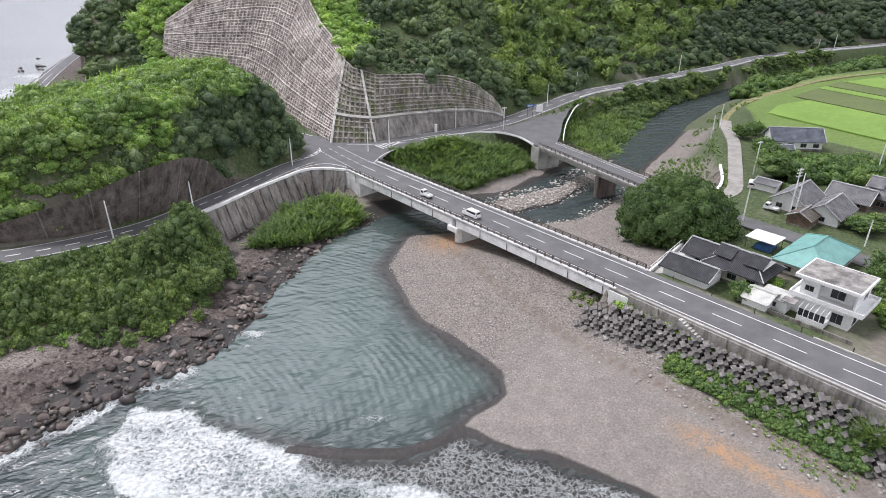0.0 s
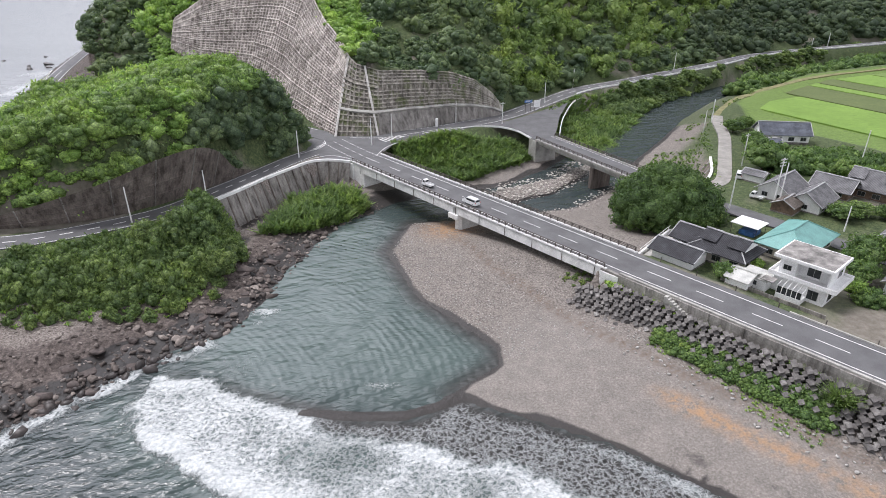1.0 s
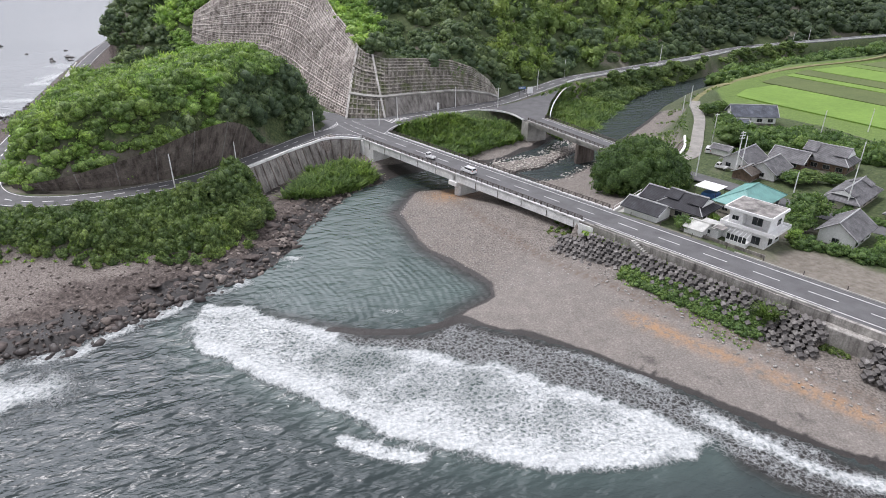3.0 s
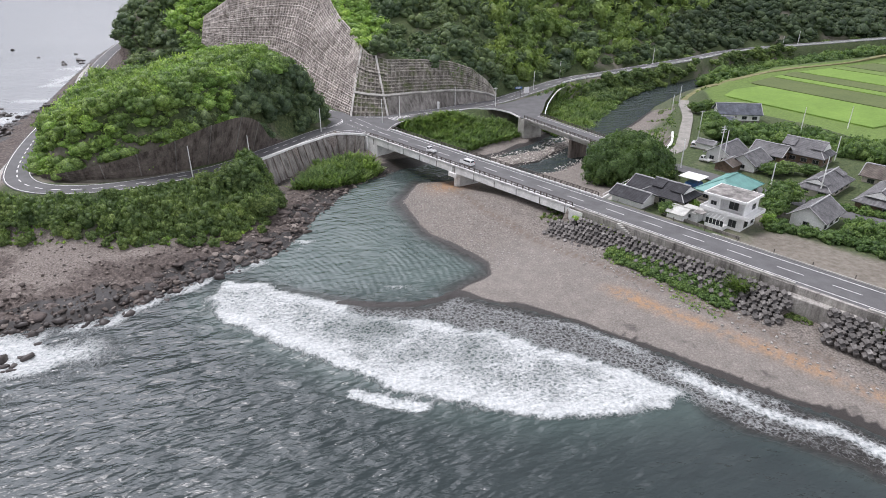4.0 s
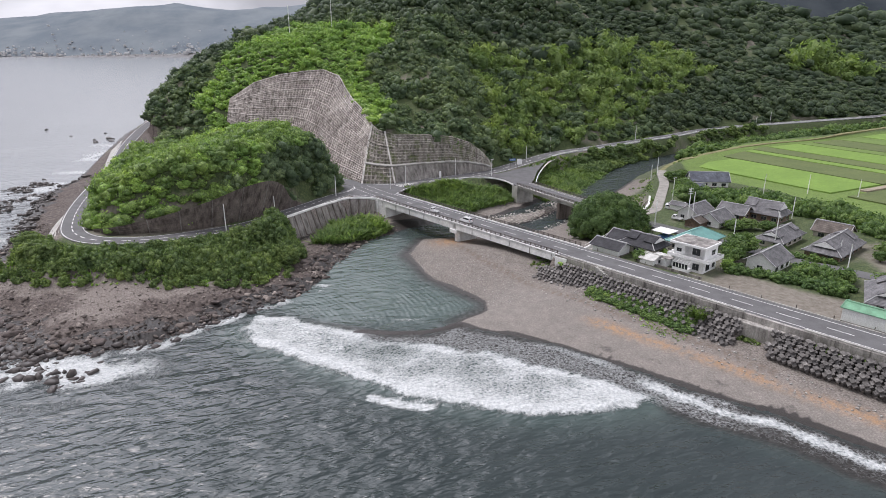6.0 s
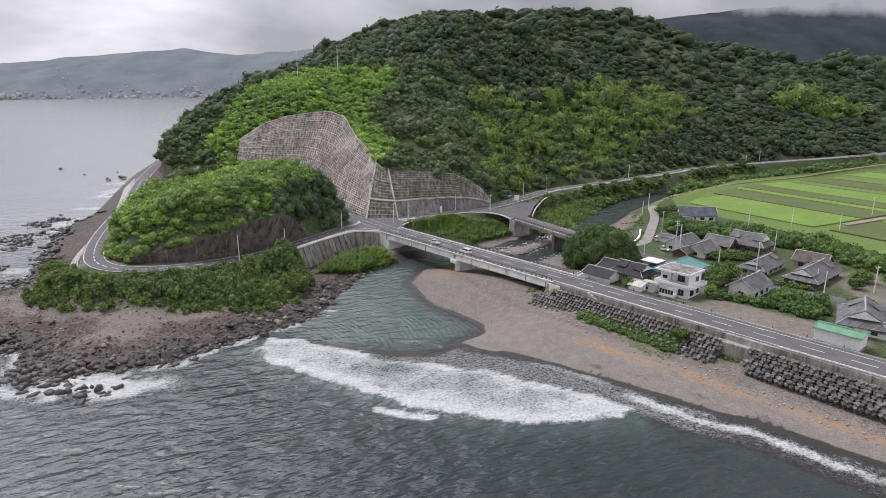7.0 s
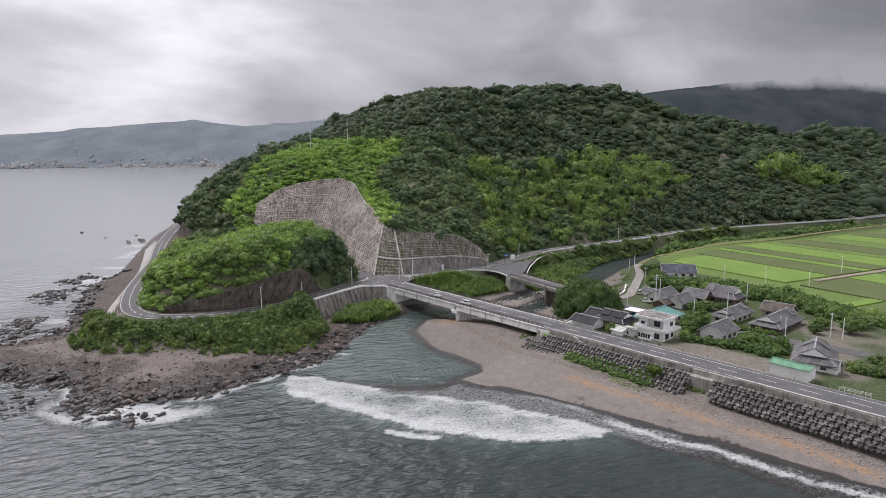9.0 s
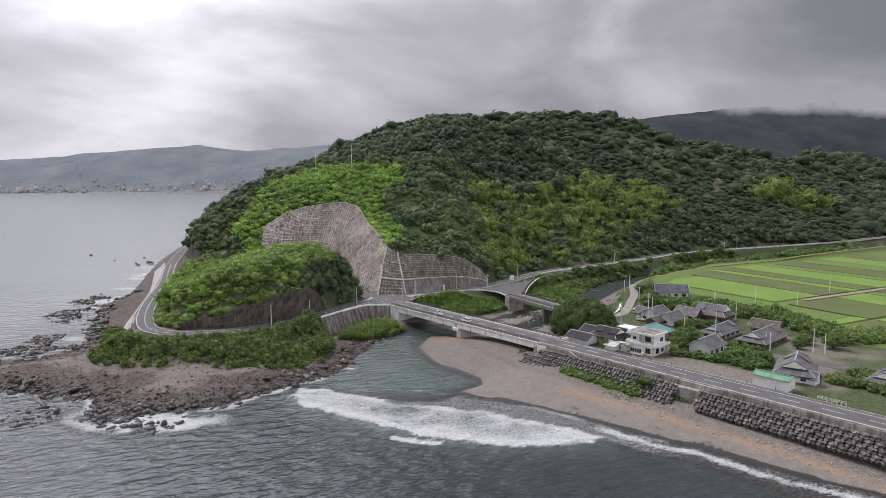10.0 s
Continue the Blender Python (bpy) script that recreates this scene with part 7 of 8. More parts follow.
def build_fields():
    """Strips of paddy, each a shallow block of crop between earth ridges."""
    A, B = Vector((0.90, 0.436)), Vector((0.48, -0.877))      # across and along the strips
    o = Vector((138, 244))
    levee = HIGH_R[10:16]
    mats = [M_RICE, M_RICE, M_RICE_OLIVE, M_RICE, M_RICE_OLIVE, M_RICE, M_RICE_MID, M_RICE_OLIVE, M_RICE_MID, M_RICE, M_RICE_OLIVE]
    a = -51.0
    k = 0
    for wide in (37, 36, 25, 9, 16, 27, 12, 26, 24, 30, 34):
        for b0, b1, sh in ((-92, -28, 2), (-26, 70, 0), (76, 112, 3), (114, 160, 4), (162, 240, 5)):
            p = [o + A * (a + u) + B * v for u, v in ((0.5, b0), (wide - 0.9, b0), (wide - 0.9, b1 - 0.8), (0.5, b1 - 0.8))]
            X, Y = np.array([q.x for q in p]), np.array([q.y for q in p])
            if signed(X, Y, FIELD).min() < 2.0:
                # pull the strip's ends back to the levee or the village
                good = []
                for v in np.linspace(b0, b1, 25):
                    q = [o + A * (a + u) + B * v for u in (0.5, wide - 0.9)]
                    if signed(np.array([w.x for w in q]), np.array([w.y for w in q]), FIELD).min() > 2.0:
                        good.append(float(v))
                if len(good) < 3:
                    continue
                p = [o + A * (a + u) + B * v for u, v in ((0.5, good[0]), (wide - 0.9, good[0]), (wide - 0.9, good[-1] - 0.8), (0.5, good[-1] - 0.8))]
            bm = bmesh.new()
            z = 5.85
            lo = [bm.verts.new((q.x, q.y, 4.9)) for q in p]
            hi = [bm.verts.new((q.x, q.y, z)) for q in p]
            bm.faces.new(hi)
            for e in range(4):
                bm.faces.new((lo[e], lo[(e + 1) % 4], hi[(e + 1) % 4], hi[e]))
            bmesh.ops.recalc_face_normals(bm, faces=bm.faces)
            tagged(part("rice_field", bm, mats[(k + sh) % len(mats)]), "strip of bright green rice growing in a flat paddy field", "field", "rice fields behind the village", kind="structure")
        a += wide
        k += 1
    path = smooth_line([(o + A * 2 + B * 73).to_tuple() + (5.7,), (o + A * 60 + B * 73).to_tuple() + (5.7,), (o + A * 260 + B * 73).to_tuple() + (5.7,)], 5)
    tagged(part("path", ribbon_bm(path, -1.5, 1.5, -0.4, 0.25), M_PATH), "pale earth track between the rice fields", "path", kind="structure")
    crest = smooth_line([(104, 216, 0), (112, 228, 0), (127, 248, 0), (150, 268, 0), (188, 295, 0), (254, 326, 0), (372, 394, 0), (520, 464, 0)], 4)
    crest[:, 2] = height(crest[:, 0], crest[:, 1])
    tagged(part("path", ribbon_bm(crest, -1.5, 1.5, -0.5, 0.12), M_LEVEE), "trodden yellow-green grass track on the levee", "path", kind="structure")
    lane = smooth_line([(70.5, 143, 6.75), (77, 148, 6.8), (82, 158, 6.9), (88, 172, 7.0), (95.5, 190, 7.2), (100, 206, 7.6), (103, 214, 7.9)], 2)
    tagged(part("lane", ribbon_bm(lane, -1.9, 1.9, -0.5, 0.1), M_PATH_GREY), "grey gravel lane along the river wall", "lane", kind="structure")


M_LEVEE = plain("levee_grass", (0.20, 0.19, 0.085), 0.95, vary=0.4, scale=0.4)
M_PATH_GREY = plain("gravel_lane", (0.30, 0.285, 0.26), 0.95, vary=0.25, scale=0.5)
build_fields()


# ---- trees of the village ----
def limb_tree(label, x, y, r, h, mat, seed, trunk=0.35, leaves=34, lobes=17, name="tree", group="", flat=0.8, leaf=0.10):
    rng = np.random.default_rng(seed)
    z = float(height(np.array([x]), np.array([y]))[0])
    t = empty(name, pose(x, y, z), label, "tree", group)
    bm = bmesh.new()
    add_tube(bm, (0, 0, -0.4), (0.1, 0.05, h * 0.4), trunk, trunk * 0.7)
    for k in range(6):
        a = k * 1.05 + rng.uniform(-0.3, 0.3)
        add_tube(bm, (0.1, 0.05, h * rng.uniform(0.25, 0.4)), (math.cos(a) * r * 0.55, math.sin(a) * r * 0.55, h * rng.uniform(0.5, 0.72)), trunk * 0.5, trunk * 0.15, 6)
    part("trunk", bm, M_BARK, t)
    v, f = crown(rng, lobes, leaves, leaf, flat, 0.62)
    v = v * np.array([r, r, h * 0.72]) + np.array([0, 0, h * 0.26])
    me = raw_mesh("crown", v, f)
    me.materials.append(mat)
    c = new("crown", me)
    c.parent = t
    return t


def build_camphor():
    """The great round tree beside the river."""
    rng = np.random.default_rng(77)
    x, y, R = 54.8, 127.5, 12.2
    t = empty("camphor_tree", pose(x, y, 2.6), "huge round dark green tree with a dense domed crown", "tree")
    bm = bmesh.new()
    add_tube(bm, (0, 0, -2.0), (0.2, 0.1, 4.2), 1.1, 0.8, 10)
    for k in range(11):
        a = k * 0.571 + rng.uniform(-0.2, 0.2)
        m = Vector((math.cos(a) * R * 0.4, math.sin(a) * R * 0.4, rng.uniform(5.5, 8)))
        add_tube(bm, (0.2, 0.1, rng.uniform(2.8, 4.2)), m, 0.45, 0.25, 7)
        for j in (-0.35, 0.35):
            add_tube(bm, m, (math.cos(a + j) * R * 0.8, math.sin(a + j) * R * 0.8, rng.uniform(6.5, 10)), 0.22, 0.06, 5)
    part("trunk", bm, M_BARK, t)
    V, F, n = [], [], 0
    N = 170
    for k in range(N):
        # even lumps over a flattened dome
        f = (k + 0.5) / N
        ph = k * 2.39996
        el = math.asin(min(1, f * 1.22 - 0.22)) if f * 1.22 - 0.22 > -1 else -0.2
        c = np.array([math.cos(ph) * math.cos(el) * R, math.sin(ph) * math.cos(el) * R * 0.95, 4.6 + math.sin(el) * 8.6]) * np.array([0.92, 0.92, 1]) * rng.uniform(0.95, 1.05) + rng.normal(0, 0.25, 3)
        rad = rng.uniform(1.1, 2.7)
        co, fa = ICO1
        V.append(co * rad * 0.8 + c); F.append(fa + n); n += len(co)
        d = rng.normal(0, 1, (70, 3)); d[:, 2] += 0.35
        d += (c - np.array([0, 0, 5])) / R * 0.8
        d /= np.linalg.norm(d, axis=1)[:, None]
        v, g = leaf_cards(rng, c + d * rad * rng.uniform(0.85, 1.15, (70, 1)), d, 0.34, 0.45)
        V.append(v); F.append(g + n); n += len(v)
    co, fa = ICO2
    V.append(co * np.array([R * 0.86, R * 0.82, 7.2]) + np.array([0, 0, 5.4])); F.append(fa + n)
    me = raw_mesh("crown", np.concatenate(V), np.concatenate(F))
    me.materials.append(M_DOME)
    new("crown", me).parent = t


build_camphor()


def build_village_trees():
    g = "garden trees of the village"
    k = 300
    for x, y, r, h, mat in ((85.5, 99.5, 4.4, 6.0, M_CAMPHOR), (81, 96.5, 3.2, 5.0, M_SHRUB), (78.8, 92, 3.2, 4.6, M_SHRUB), (75.8, 87.2, 1.8, 2.6, M_BRIGHT), (62, 121, 3.0, 3.6, M_CANE), (58.5, 117.5, 2.6, 3.2, M_CANE),
                            (92, 157, 5.2, 6.6, M_CAMPHOR), (96.5, 168, 4.5, 6.0, M_SHRUB), (99, 178, 3.5, 5.0, M_SHRUB), (89.5, 146.5, 1.8, 2.4, M_SHRUB), (101, 196, 3.4, 4.2, M_CAMPHOR), (107, 200, 3.4, 4.0, M_CAMPHOR),
                            (54.5, 94.5, 2.4, 3.0, M_SHRUB), (62.6, 98.2, 1.6, 2.0, M_BRIGHT), (94, 122, 3.6, 3.4, M_SHRUB), (99, 124, 3.2, 3.2, M_CANE), (104, 122, 3.0, 3.0, M_SHRUB),
                            (108, 72, 3.2, 4.4, M_CAMPHOR), (100.5, 77, 2.6, 3.4, M_SHRUB), (126, 98, 3.2, 3.6, M_CANE), (120, 92, 2.4, 3.0, M_SHRUB), (132, 92, 4.0, 4.4, M_SHRUB), (140, 100, 4.2, 4.0, M_CANE)):
        k += 1
        limb_tree("green broadleaf garden tree among the houses", x, y, r, h, M_CAMPHOR if mat == M_SHRUB else mat, k, 0.22, group=g)
    rng = np.random.default_rng(31)
    cr = [crown(rng, 9, 13, 0.13, 0.75, 0.6, 0.95, 0.5) for _ in range(6)]
    for line, wide, step, size, mat, label in (
            ([(78, 86.5), (86, 80.5), (93, 74.5), (96.5, 70)], 3.6, 2.1, 1.7, M_CAMPHOR, "dense green garden shrubs along the road side"),
            ([(84, 92), (92, 84), (100, 79)], 2.4, 2.3, 2.3, M_CAMPHOR, "dark green trees round the cottages"),
            ([(100, 160), (108, 158), (118, 152), (126, 146), (136, 138), (141, 126), (140, 112)], 6.0, 2.7, 3.1, M_CAMPHOR, "dark windbreak of trees between village and fields"),
            ([(104, 168), (118, 166), (128, 158)], 4.0, 2.6, 2.6, M_CAMPHOR, "dark trees round the farmhouse"),
            ([(108, 60), (116, 52), (122, 44)], 2.6, 1.8, 1.7, M_SHRUB, "clipped green hedge and bushes"),
            ([(124, 62), (136, 52), (150, 60)], 5.0, 2.6, 2.0, M_SHRUB, "green bushes beyond the last house"),
            ([(146, 108), (160, 112), (176, 100)], 6.0, 2.8, 2.6, M_CANE, "green thicket beside the fields"),
            ([(100, 104.5), (93.5, 100.5), (106, 92)], 1.2, 1.2, 1.2, M_CAMPHOR, "clipped dark hedge in front of the long house")):
        xs, ys = [p[0] for p in line], [p[1] for p in line]
        X, Y = spots(rng, min(xs) - wide, max(xs) + wide, min(ys) - wide, max(ys) + wide, step)
        ok = (seg_field(X, Y, line)[0] < wide * (1 + 0.25 * vnoise(X, Y, 6, 140, 2)))
        for hx, hy, hr_ in ((112, 186, 8), (104.2, 176.5, 3.5), (110.6, 136.6, 6.5), (121.5, 115.8, 5), (87.3, 89, 7.5), (101.6, 62.2, 8.5), (102.0, 110.6, 7), (112.6, 101, 8.5)):
            ok &= np.hypot(X - hx, Y - hy) > hr_
        X, Y = X[ok], Y[ok]
        P = np.stack([X, Y, height(X, Y)], 1)
        scatter("shrubs", cr, P, size * rng.uniform(0.75, 1.25, X.shape), mat, label, "shrubs", rng, (0.9, 1.4))
    # growth over the armour blocks and along the ledge
    tf = [tuft(rng, 30, 0.05) for _ in range(4)]
    S_, N_ = np.meshgrid(np.arange(103, 131, 0.8), np.arange(-13.5, -4.0, 0.8))
    S_, N_ = S_.ravel() + rng.uniform(-0.4, 0.4, S_.size), N_.ravel() + rng.uniform(-0.4, 0.4, S_.size)
    ok = N_ > -9.5 - 3.2 * sstep(S_, 112, 128) + 1.2 * vnoise(S_, N_, 5, 7, 2)
    S_, N_ = S_[ok], N_[ok]
    X, Y = -24 + S_ * UX + N_ * NX, 162 + S_ * UY + N_ * NY
    Z = np.maximum(height(X, Y), 5.5 + (N_ + 3.0) * 0.66)
    low = N_ < -8.2
    P = np.stack([X, Y, Z], 1)
    scatter("creeper", cr, P[~low], rng.uniform(0.85, 1.35, (~low).sum()), M_CAMPHOR, "green creeper spreading over the armour blocks", "shrubs", rng, (0.7, 1.0))
    q = coast(129.5, -4.2, 5.2)
    scatter("pampas_grass", [tuft(rng, 150, 0.028, 0.8)], np.array([q, (q[0] + 0.9, q[1] - 0.9, 5.0), (q[0] - 0.7, q[1] + 0.5, 5.0)]), np.array([3.6, 2.8, 2.6]), M_CANE, "tall pale green pampas grass on the armour blocks", "grass", rng)
    scatter("grass", tf, P[low], rng.uniform(0.4, 0.8, low.sum()), M_BRIGHT, "bright green grass on the sand", "grass", rng, (0.5, 0.8))
    for s0, s1, n0, n1, z, c, mat in ((88, 104, -2.4, -0.7, 6.3, 110, M_BRIGHT), (106, 134, -2.3, -1.2, 6.1, 120, M_CANE), (152, 166, -2.0, -0.9, 6.0, 60, M_BRIGHT), (139, 143, -4, -2, 2.5, 26, M_SHRUB), (78, 90, -3.5, 3.0, 2.2, 90, M_SHRUB)):
        s, n = rng.uniform(s0, s1, c), rng.uniform(n0, n1, c)
        X, Y = -24 + s * UX + n * NX, 162 + s * UY + n * NY
        Z = np.maximum(height(X, Y), z) if z > 5 else height(X, Y)
        scatter("grass", tf + cr[:2], np.stack([X, Y, np.where(Z > 7, z, Z)], 1), rng.uniform(0.45, 0.85, c), mat, "green weeds along the wall", "grass", rng, (0.6, 0.9))
    pt = [tuft(rng, 90, 0.03, 0.9) for _ in range(2)]
    P = np.array([coast(129.5 + dx, -3.4 + dn, 5.4) for dx, dn in ((0, 0), (0.9, -0.5), (-0.8, 0.3), (0.3, 0.8), (1.6, 0.2))])
    scatter("pampas_grass", pt, P, np.array([3.2, 2.8, 2.7, 2.6, 2.3]), M_BAMBOO, "tall yellow-green pampas grass in front of the sea wall", "grass", rng, (0.9, 1.1))


build_village_trees()


k = 500
for x, y, r, h in ((-50.5, 118.5, 4.4, 6.5), (-46.5, 111.5, 4.2, 6.2), (-54.5, 111.0, 4.2, 6.4), (-44.5, 104.5, 3.6, 5.0), (-59, 107, 3.6, 5.4), (-117, 103, 4.2, 5.0), (-112, 97, 4.0, 5.0), (-120, 108, 3.6, 4.4), (-106, 95, 3.6, 4.6)):
    k += 1
    limb_tree("dense green tree on the bank below the shore road", x, y, r, h, M_SHRUB, k, 0.25, leaves=44, lobes=22, group="trees on the bank", leaf=0.07)

# ---- poles, signs, vehicles ----
def pole(x, y, h, arms=0, label="grey concrete utility pole", lean=0.0):
    z = float(height(np.array([x]), np.array([y]))[0])
    p = empty("utility_pole", pose(x, y, z, 0, lean, 20), label, "pole", "utility poles")
    part("shaft", tube_bm((0, 0, -0.5), (0, 0, h), 0.17, 0.11, 8), M_CONCRETE_PALE, p)
    for k in range(arms):
        part("crossarm", box_bm(-0.9, 0.9, -0.05, 0.05, h - 0.5 - k * 0.75, h - 0.38 - k * 0.75), M_CONCRETE_PALE, p)
        for x_ in (-0.8, -0.3, 0.3, 0.8):
            part("insulator", tube_bm((x_, 0, h - 0.38 - k * 0.75), (x_, 0, h - 0.18 - k * 0.75), 0.05, sides=5), M_WHITE, p)
    return p


for x, y, h, a in ((-53.0, 127.0, 8.0, 0), (-64.5, 113.5, 8.5, 0), (-39.5, 166, 8.0, 0), (-19.5, 178.5, 8.5, 0), (-13.5, 183.5, 8.5, 0), (23.5, 203.5, 8.5, 1), (7.5, 205, 7.5, 0), (43, 233, 8, 0),
                   (70, 127.5, 9, 0), (81.3, 129.2, 12.5, 3), (83.2, 130.2, 11, 0), (88, 160.5, 9.5, 1), (122, 160, 10.5, 0), (90.3, 115.2, 6.0, 0), (97.2, 104.6, 11.0, 0), (107, 86, 7.5, 0), (111, 96, 5, 0),
                   (120, 136, 7.5, 0), (122.7, 88, 8, 1), (125, 85.5, 7, 0), (165.5, 170, 7.5, 0), (95, 205, 8, 0), (99, 209, 8, 0), (150, 178, 8, 0), (200, 200, 9, 1), (60, 262, 8, 0), (118, 302, 8, 0), (240, 381, 8, 0), (228, 377, 8, 0)):
    pole(x, y, h, a)
for x, y in ((-85.7, 318.3), (-61.3, 320.6)):
    pole(x, y, 17.0, 0, "tall thin pole on the wooded ridge")


def build_small():
    b = empty("stone_marker", pose(0.8, 200.0, 8.1), "white stone marker post at the junction", "post")
    part("body", box_bm(-0.45, 0.45, -0.35, 0.35, -0.3, 2.6, 0.08), M_WHITE, b)
    s = empty("road_sign", pose(34.5, 218.5, 8.2, 0, 0, 12), "blue direction sign board on steel posts", "sign")
    part("board", box_bm(-1.5, 1.5, -0.05, 0.05, 3.6, 4.6, 0.02), M_BLUE, s)
    for k in range(2):
        part("text_bar", box_bm(-1.1, 1.0 - k * 0.5, -0.062, -0.05, 4.2 - k * 0.3, 4.32 - k * 0.3), M_WHITE, s)
    for x in (-1.0, 1.0):
        part("post", tube_bm((x, 0.1, -0.3), (x, 0.1, 4.4), 0.07, sides=6), M_METAL, s)
    s = empty("notice_board", pose(38.0, 220.0, 8.2, 0, 0, 12), "white notice board on posts beside the valley road", "sign")
    part("board", box_bm(-1.2, 1.2, -0.05, 0.05, 1.6, 4.2, 0.02), M_WHITE, s)
    for x in (-0.9, 0.9):
        part("post", tube_bm((x, 0.1, -0.3), (x, 0.1, 4.1), 0.07, sides=6), M_METAL, s)


build_small()

M_CAR_WHITE, _t, _b = material("white_car_paint", 0.25)
link(_t, ramp_node(_t, noise_node(_t, 1.5, 3.0), [(0.3, (0.72, 0.72, 0.72)), (0.7, (0.82, 0.82, 0.82))]), _b.inputs["Base Color"])
_b.inputs["Coat Weight"].default_value = 0.5
M_TYRE = plain("tyre_rubber", (0.02, 0.02, 0.02), 0.9)
M_RIM = plain("wheel_rim", (0.45, 0.45, 0.46), 0.35, 0.8)
M_RED = plain("tail_lamp", (0.45, 0.02, 0.02), 0.3)


def wheels(v, xs, half, r=0.3):
    for x in xs:
        for sy in (-1, 1):
            w = part("wheel", tube_bm((x, sy * half, r), (x, sy * (half - 0.2), r), r * 0.62, sides=12), M_RIM, v)
            part("tyre", tube_bm((x, sy * (half - 0.01), r), (x, sy * (half - 0.2), r), r, sides=14), M_TYRE, w)


def profile_bm(pts, half, top_half):
    """A car body: a side outline drawn across its width, narrower above the waist."""
    bm = bmesh.new()
    zs = max(p[1] for p in pts)
    rows = []
    for sy in (-1, 1):
        rows.append([bm.verts.new((x, sy * (half + (top_half - half) * max(0, (z - 0.95) / (zs - 0.95))), z)) for x, z in pts])
    n = len(pts)
    bm.faces.new(rows[0][::-1]); bm.faces.new(rows[1])
    for k in range(n):
        bm.faces.new((rows[0][k], rows[0][(k + 1) % n], rows[1][(k + 1) % n], rows[1][k]))
    bmesh.ops.recalc_face_normals(bm, faces=bm.faces)
    bmesh.ops.bevel(bm, geom=[e for e in bm.edges], offset=0.05, segments=2, affect="EDGES")
    return bm


def build_van(m, label):
    v = empty("minivan", m, label, "car")
    part("body", profile_bm([(-2.3, 0.3), (-2.32, 1.0), (-2.15, 1.75), (0.8, 1.8), (1.55, 1.15), (2.25, 0.95), (2.35, 0.35)], 0.86, 0.68), M_CAR_WHITE, v)
    for sy in (-1, 1):
        part("side_window", box_bm(-2.0, 0.85, sy * 0.775 - 0.03, sy * 0.775 + 0.03, 1.12, 1.62, 0.02), M_GLASS, v)
        part("headlight", box_bm(2.1, 2.33, sy * 0.62 - 0.16, sy * 0.62 + 0.16, 0.7, 0.86, 0.03), M_RIM, v)
        part("tail_light", box_bm(-2.36, -2.26, sy * 0.72 - 0.08, sy * 0.72 + 0.08, 0.85, 1.25, 0.02), M_RED, v)
    g = bmesh.new()
    vs = [g.verts.new(p) for p in ((0.86, -0.62, 1.74), (0.86, 0.62, 1.74), (1.55, 0.72, 1.2), (1.55, -0.72, 1.2))]
    vs += [g.verts.new(w.co + Vector((0.05, 0, 0.05))) for w in vs]
    g.faces.new(vs[4:]); g.faces.new(vs[:4][::-1])
    for k in range(4):
        g.faces.new((vs[k], vs[(k + 1) % 4], vs[4 + (k + 1) % 4], vs[4 + k]))
    part("windscreen", g, M_GLASS, v)
    part("rear_window", box_bm(-2.30, -2.18, -0.6, 0.6, 1.15, 1.62, 0.02), M_GLASS, v)
    wheels(v, (-1.45, 1.4), 0.86)
    return v


def build_truck(m, label):
    v = empty("pickup_truck", m, label, "truck")
    part("cab", profile_bm([(0.35, 0.35), (0.35, 1.75), (1.25, 1.8), (1.62, 1.05), (1.7, 0.35)], 0.72, 0.6), M_CAR_WHITE, v)
    part("bed", box_bm(-1.7, 0.32, -0.72, 0.72, 0.5, 0.62, 0.01), M_CAR_WHITE, v)
    for a in ((-1.7, 0.32, -0.72, -0.67), (-1.7, 0.32, 0.67, 0.72), (-1.7, -1.65, -0.67, 0.67), (0.27, 0.32, -0.67, 0.67)):
        part("bed_side", box_bm(*a, 0.62, 0.95, 0.01), M_CAR_WHITE, v)
    part("chassis", box_bm(-1.6, 1.5, -0.5, 0.5, 0.3, 0.5), M_METAL, v)
    for sy in (-1, 1):
        part("side_window", box_bm(0.5, 1.25, sy * 0.67 - 0.03, sy * 0.67 + 0.03, 1.1, 1.6, 0.02), M_GLASS, v)
    part("rear_window", box_bm(0.32, 0.37, -0.5, 0.5, 1.15, 1.6, 0.01), M_GLASS, v)
    wheels(v, (-1.1, 1.15), 0.72, 0.27)
    return v


build_van(pose(*coast(46.0, 3.6, DECK + 0.01), 0, 0, YU + 180), "white minivan driving over the bridge")
build_truck(pose(*coast(30.0, 3.6, DECK + 0.01), 0, 0, YU + 180), "small white pickup truck driving over the bridge")
build_van(pose(83.0, 151.0, 6.75, 0, 0, 60), "white car parked beside the lane")
build_truck(pose(80.0, 134.6, 6.9, 0, 0, 130), "small white truck parked at the lane")


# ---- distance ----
# the blue-grey haze of distance is mixed into the base colour
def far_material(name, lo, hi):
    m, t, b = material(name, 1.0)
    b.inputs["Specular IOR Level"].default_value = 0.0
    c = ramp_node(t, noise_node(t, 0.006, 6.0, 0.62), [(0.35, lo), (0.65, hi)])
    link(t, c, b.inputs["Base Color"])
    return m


M_FAR = far_material("haze_tinted_far_hills", (0.150, 0.176, 0.200), (0.205, 0.230, 0.245))
M_FAR_DARK = far_material("haze_tinted_mountain", (0.038, 0.046, 0.053), (0.062, 0.072, 0.078))
M_FAR_TOWN = plain("far_houses", (0.46, 0.46, 0.46), 0.9, vary=0.4, scale=0.02, bump=0)


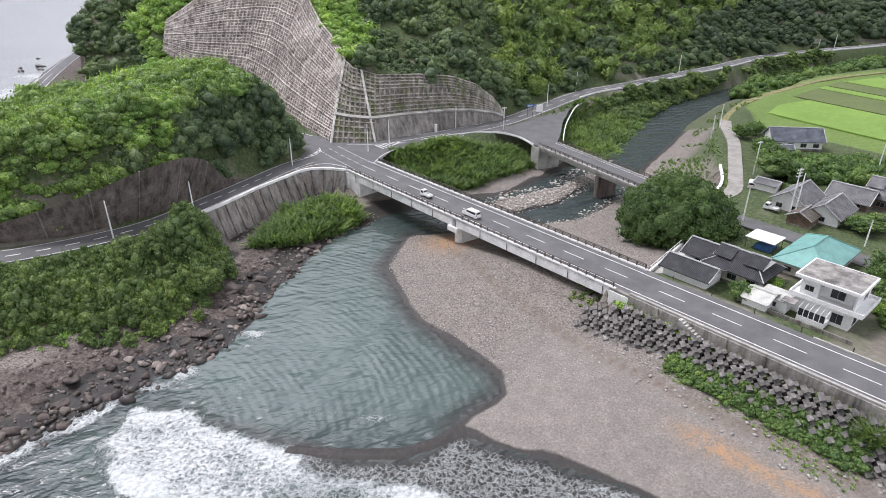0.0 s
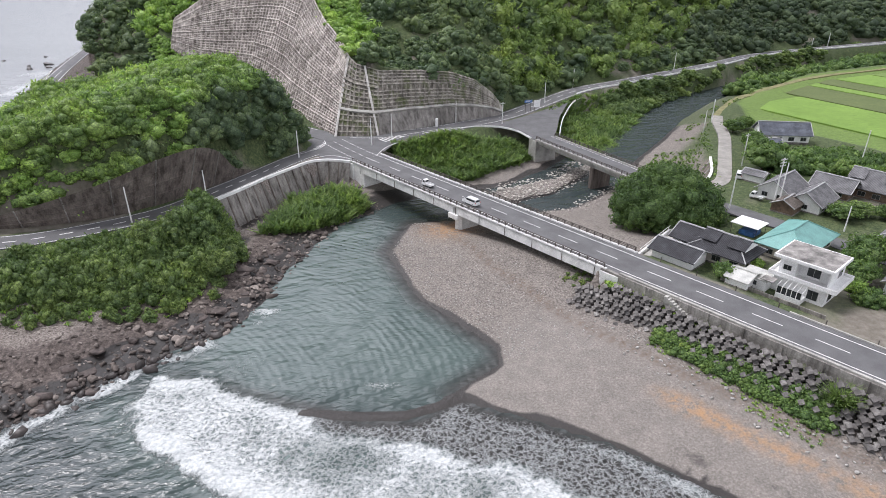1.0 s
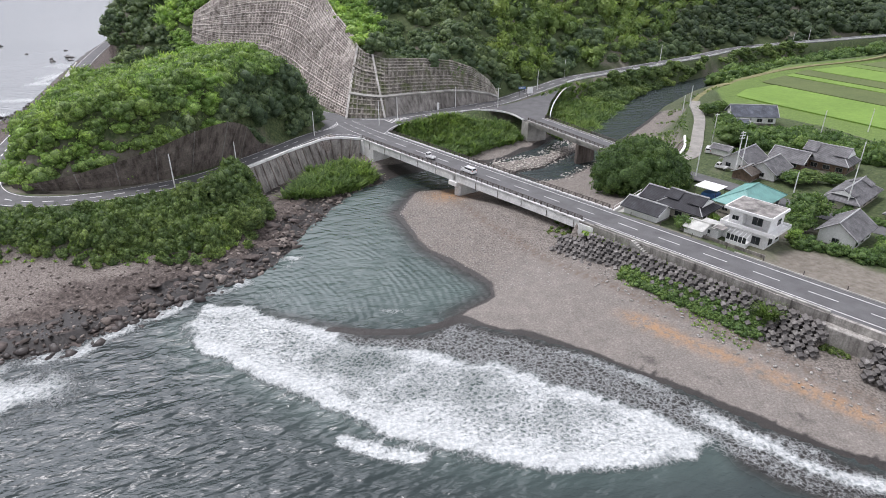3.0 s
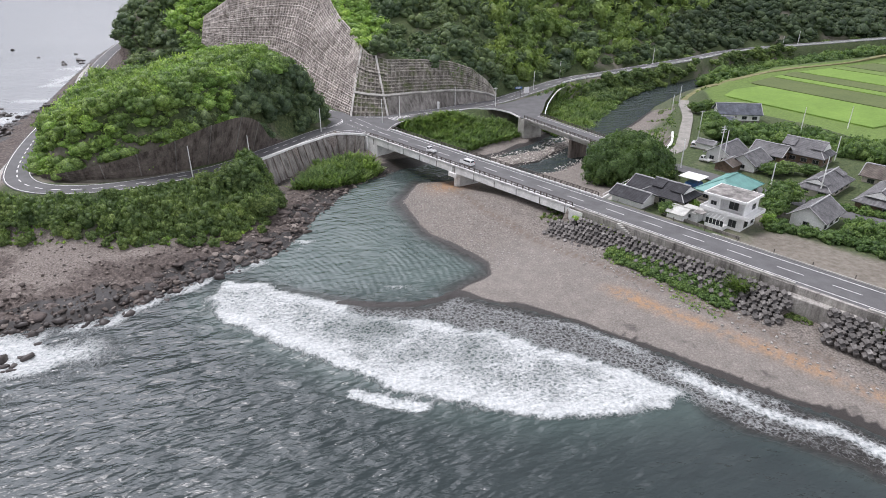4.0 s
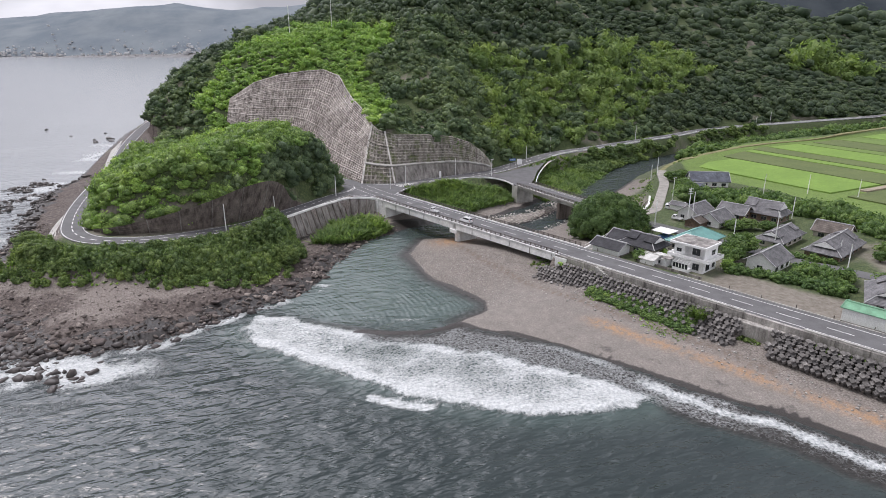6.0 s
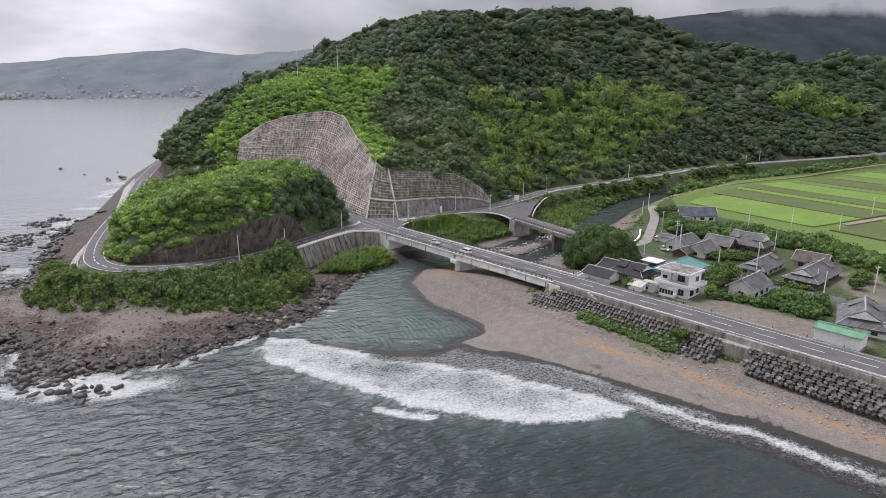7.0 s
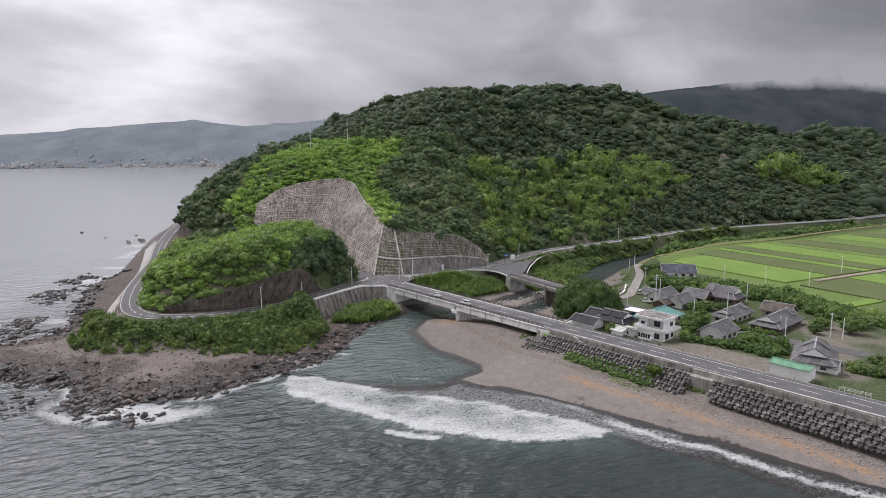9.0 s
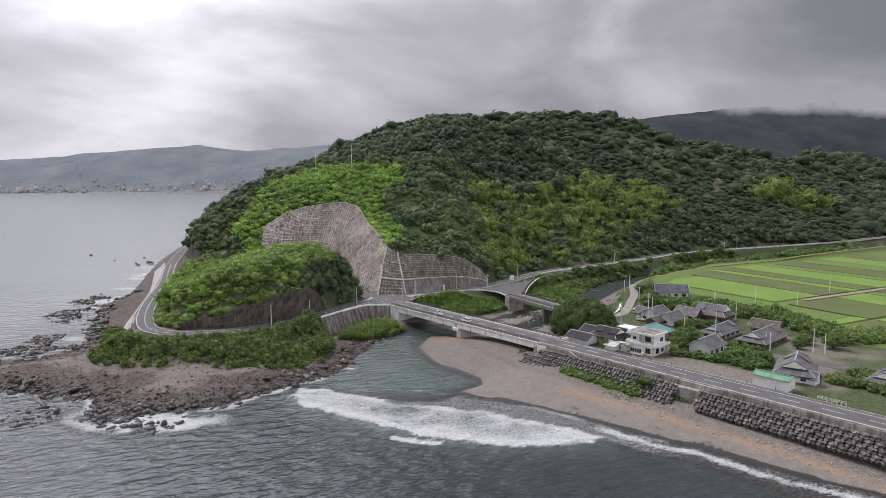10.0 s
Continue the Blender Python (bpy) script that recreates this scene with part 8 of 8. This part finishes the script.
def ridge_sheet(name, x0, x1, y, depth, prof, mat, label, seed):
    xs = np.linspace(x0, x1, 160)
    ys = np.linspace(y, y + depth, 26)
    X, Y = np.meshgrid(xs, ys)
    top = np.interp(X, [p[0] for p in prof], [p[1] for p in prof])
    k = (Y - y) / depth
    z = top * np.sin(np.clip(k * 1.25, 0, 1) * math.pi / 2) ** 1.1 + vnoise(X, Y, 260, seed, 4) * 22 * sstep(k, 0.05, 0.4)
    tagged(sheet(name, xs, ys, z - 2, mat), label, "hills", kind="structure")


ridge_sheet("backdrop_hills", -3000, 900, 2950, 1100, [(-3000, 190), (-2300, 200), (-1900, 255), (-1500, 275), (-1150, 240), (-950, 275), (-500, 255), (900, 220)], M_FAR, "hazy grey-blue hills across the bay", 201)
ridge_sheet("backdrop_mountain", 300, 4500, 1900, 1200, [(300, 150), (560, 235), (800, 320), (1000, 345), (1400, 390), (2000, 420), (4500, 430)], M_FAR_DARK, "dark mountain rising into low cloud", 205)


def build_low_cloud():
    m, t, b = material("low_cloud", 1.0)
    k = math_node(t, "ADD", attr_node(t, "veil"), math_node(t, "MULTIPLY", math_node(t, "SUBTRACT", noise_node(t, 0.008, 6.0, 0.6), 0.5), 1.3))
    fac = ramp_node(t, k, [(0.3, (0, 0, 0)), (0.95, (1, 1, 1))])
    # a grey glow set to the sky's brightness replaces daylight on the cloud
    em = t.nodes.new("ShaderNodeEmission")
    em.inputs["Color"].default_value, em.inputs["Strength"].default_value = (0.34, 0.345, 0.353, 1), 1.0
    sh = t.nodes.new("ShaderNodeMixShader")
    link(t, fac, sh.inputs[0]); link(t, t.nodes.new("ShaderNodeBsdfTransparent").outputs[0], sh.inputs[1]); link(t, em.outputs[0], sh.inputs[2])
    link(t, sh.outputs[0], t.nodes["Material Output"].inputs["Surface"])
    xs, zs = np.linspace(700, 3600, 120), np.linspace(180, 470, 40)
    X, Z = np.meshgrid(xs, zs)
    base = np.interp(X, [700, 1100, 1800, 3600], [275, 262, 255, 250])
    veil = sstep(Z, base - 25, base + 40) * (1 - sstep(Z, base + 55, base + 170)) * sstep(X, 720, 950)
    co = np.stack([X, 1885 + 0 * X, Z], -1).reshape(-1, 3)
    i = np.arange(X.size).reshape(X.shape)
    me = raw_mesh("backdrop_cloud", co, np.stack([i[:-1, :-1], i[:-1, 1:], i[1:, 1:], i[1:, :-1]], -1).reshape(-1, 4))
    me.materials.append(m)
    at = me.attributes.new("veil", "FLOAT", "POINT")
    at.data.foreach_set("value", veil.astype(np.float32).ravel())
    ob = new("backdrop_cloud", me)
    ob.visible_shadow = False
    tagged(ob, "ragged grey low cloud over the mountain top", "cloud", kind="structure")


build_low_cloud()


def build_town():
    rng = np.random.default_rng(41)
    co = np.array([(x, y, z) for x in (-0.5, 0.5) for y in (-0.5, 0.5) for z in (0, 1)], float)
    fa = np.array([[0, 1, 3], [0, 3, 2], [4, 6, 7], [4, 7, 5], [0, 4, 5], [0, 5, 1], [2, 3, 7], [2, 7, 6], [1, 5, 7], [1, 7, 3]])
    n = 460
    X = rng.choice([-2350.0, -2050, -1800, -1500, -1250, -1120, -950], n) + rng.normal(0, 75, n)
    Y = 2935 + rng.exponential(55, n)
    Z = 250 * np.sin(np.clip((Y - 2950) / 880, 0, 1) * math.pi / 2) ** 1.1 + 4
    S = 4 + rng.exponential(3, n)
    scatter("town", [(co, fa)], np.stack([X, Y, Z], 1), S, M_FAR_TOWN, "pale houses of a far town along the bay", "town", rng, (0.5, 0.9), 0.0)


build_town()
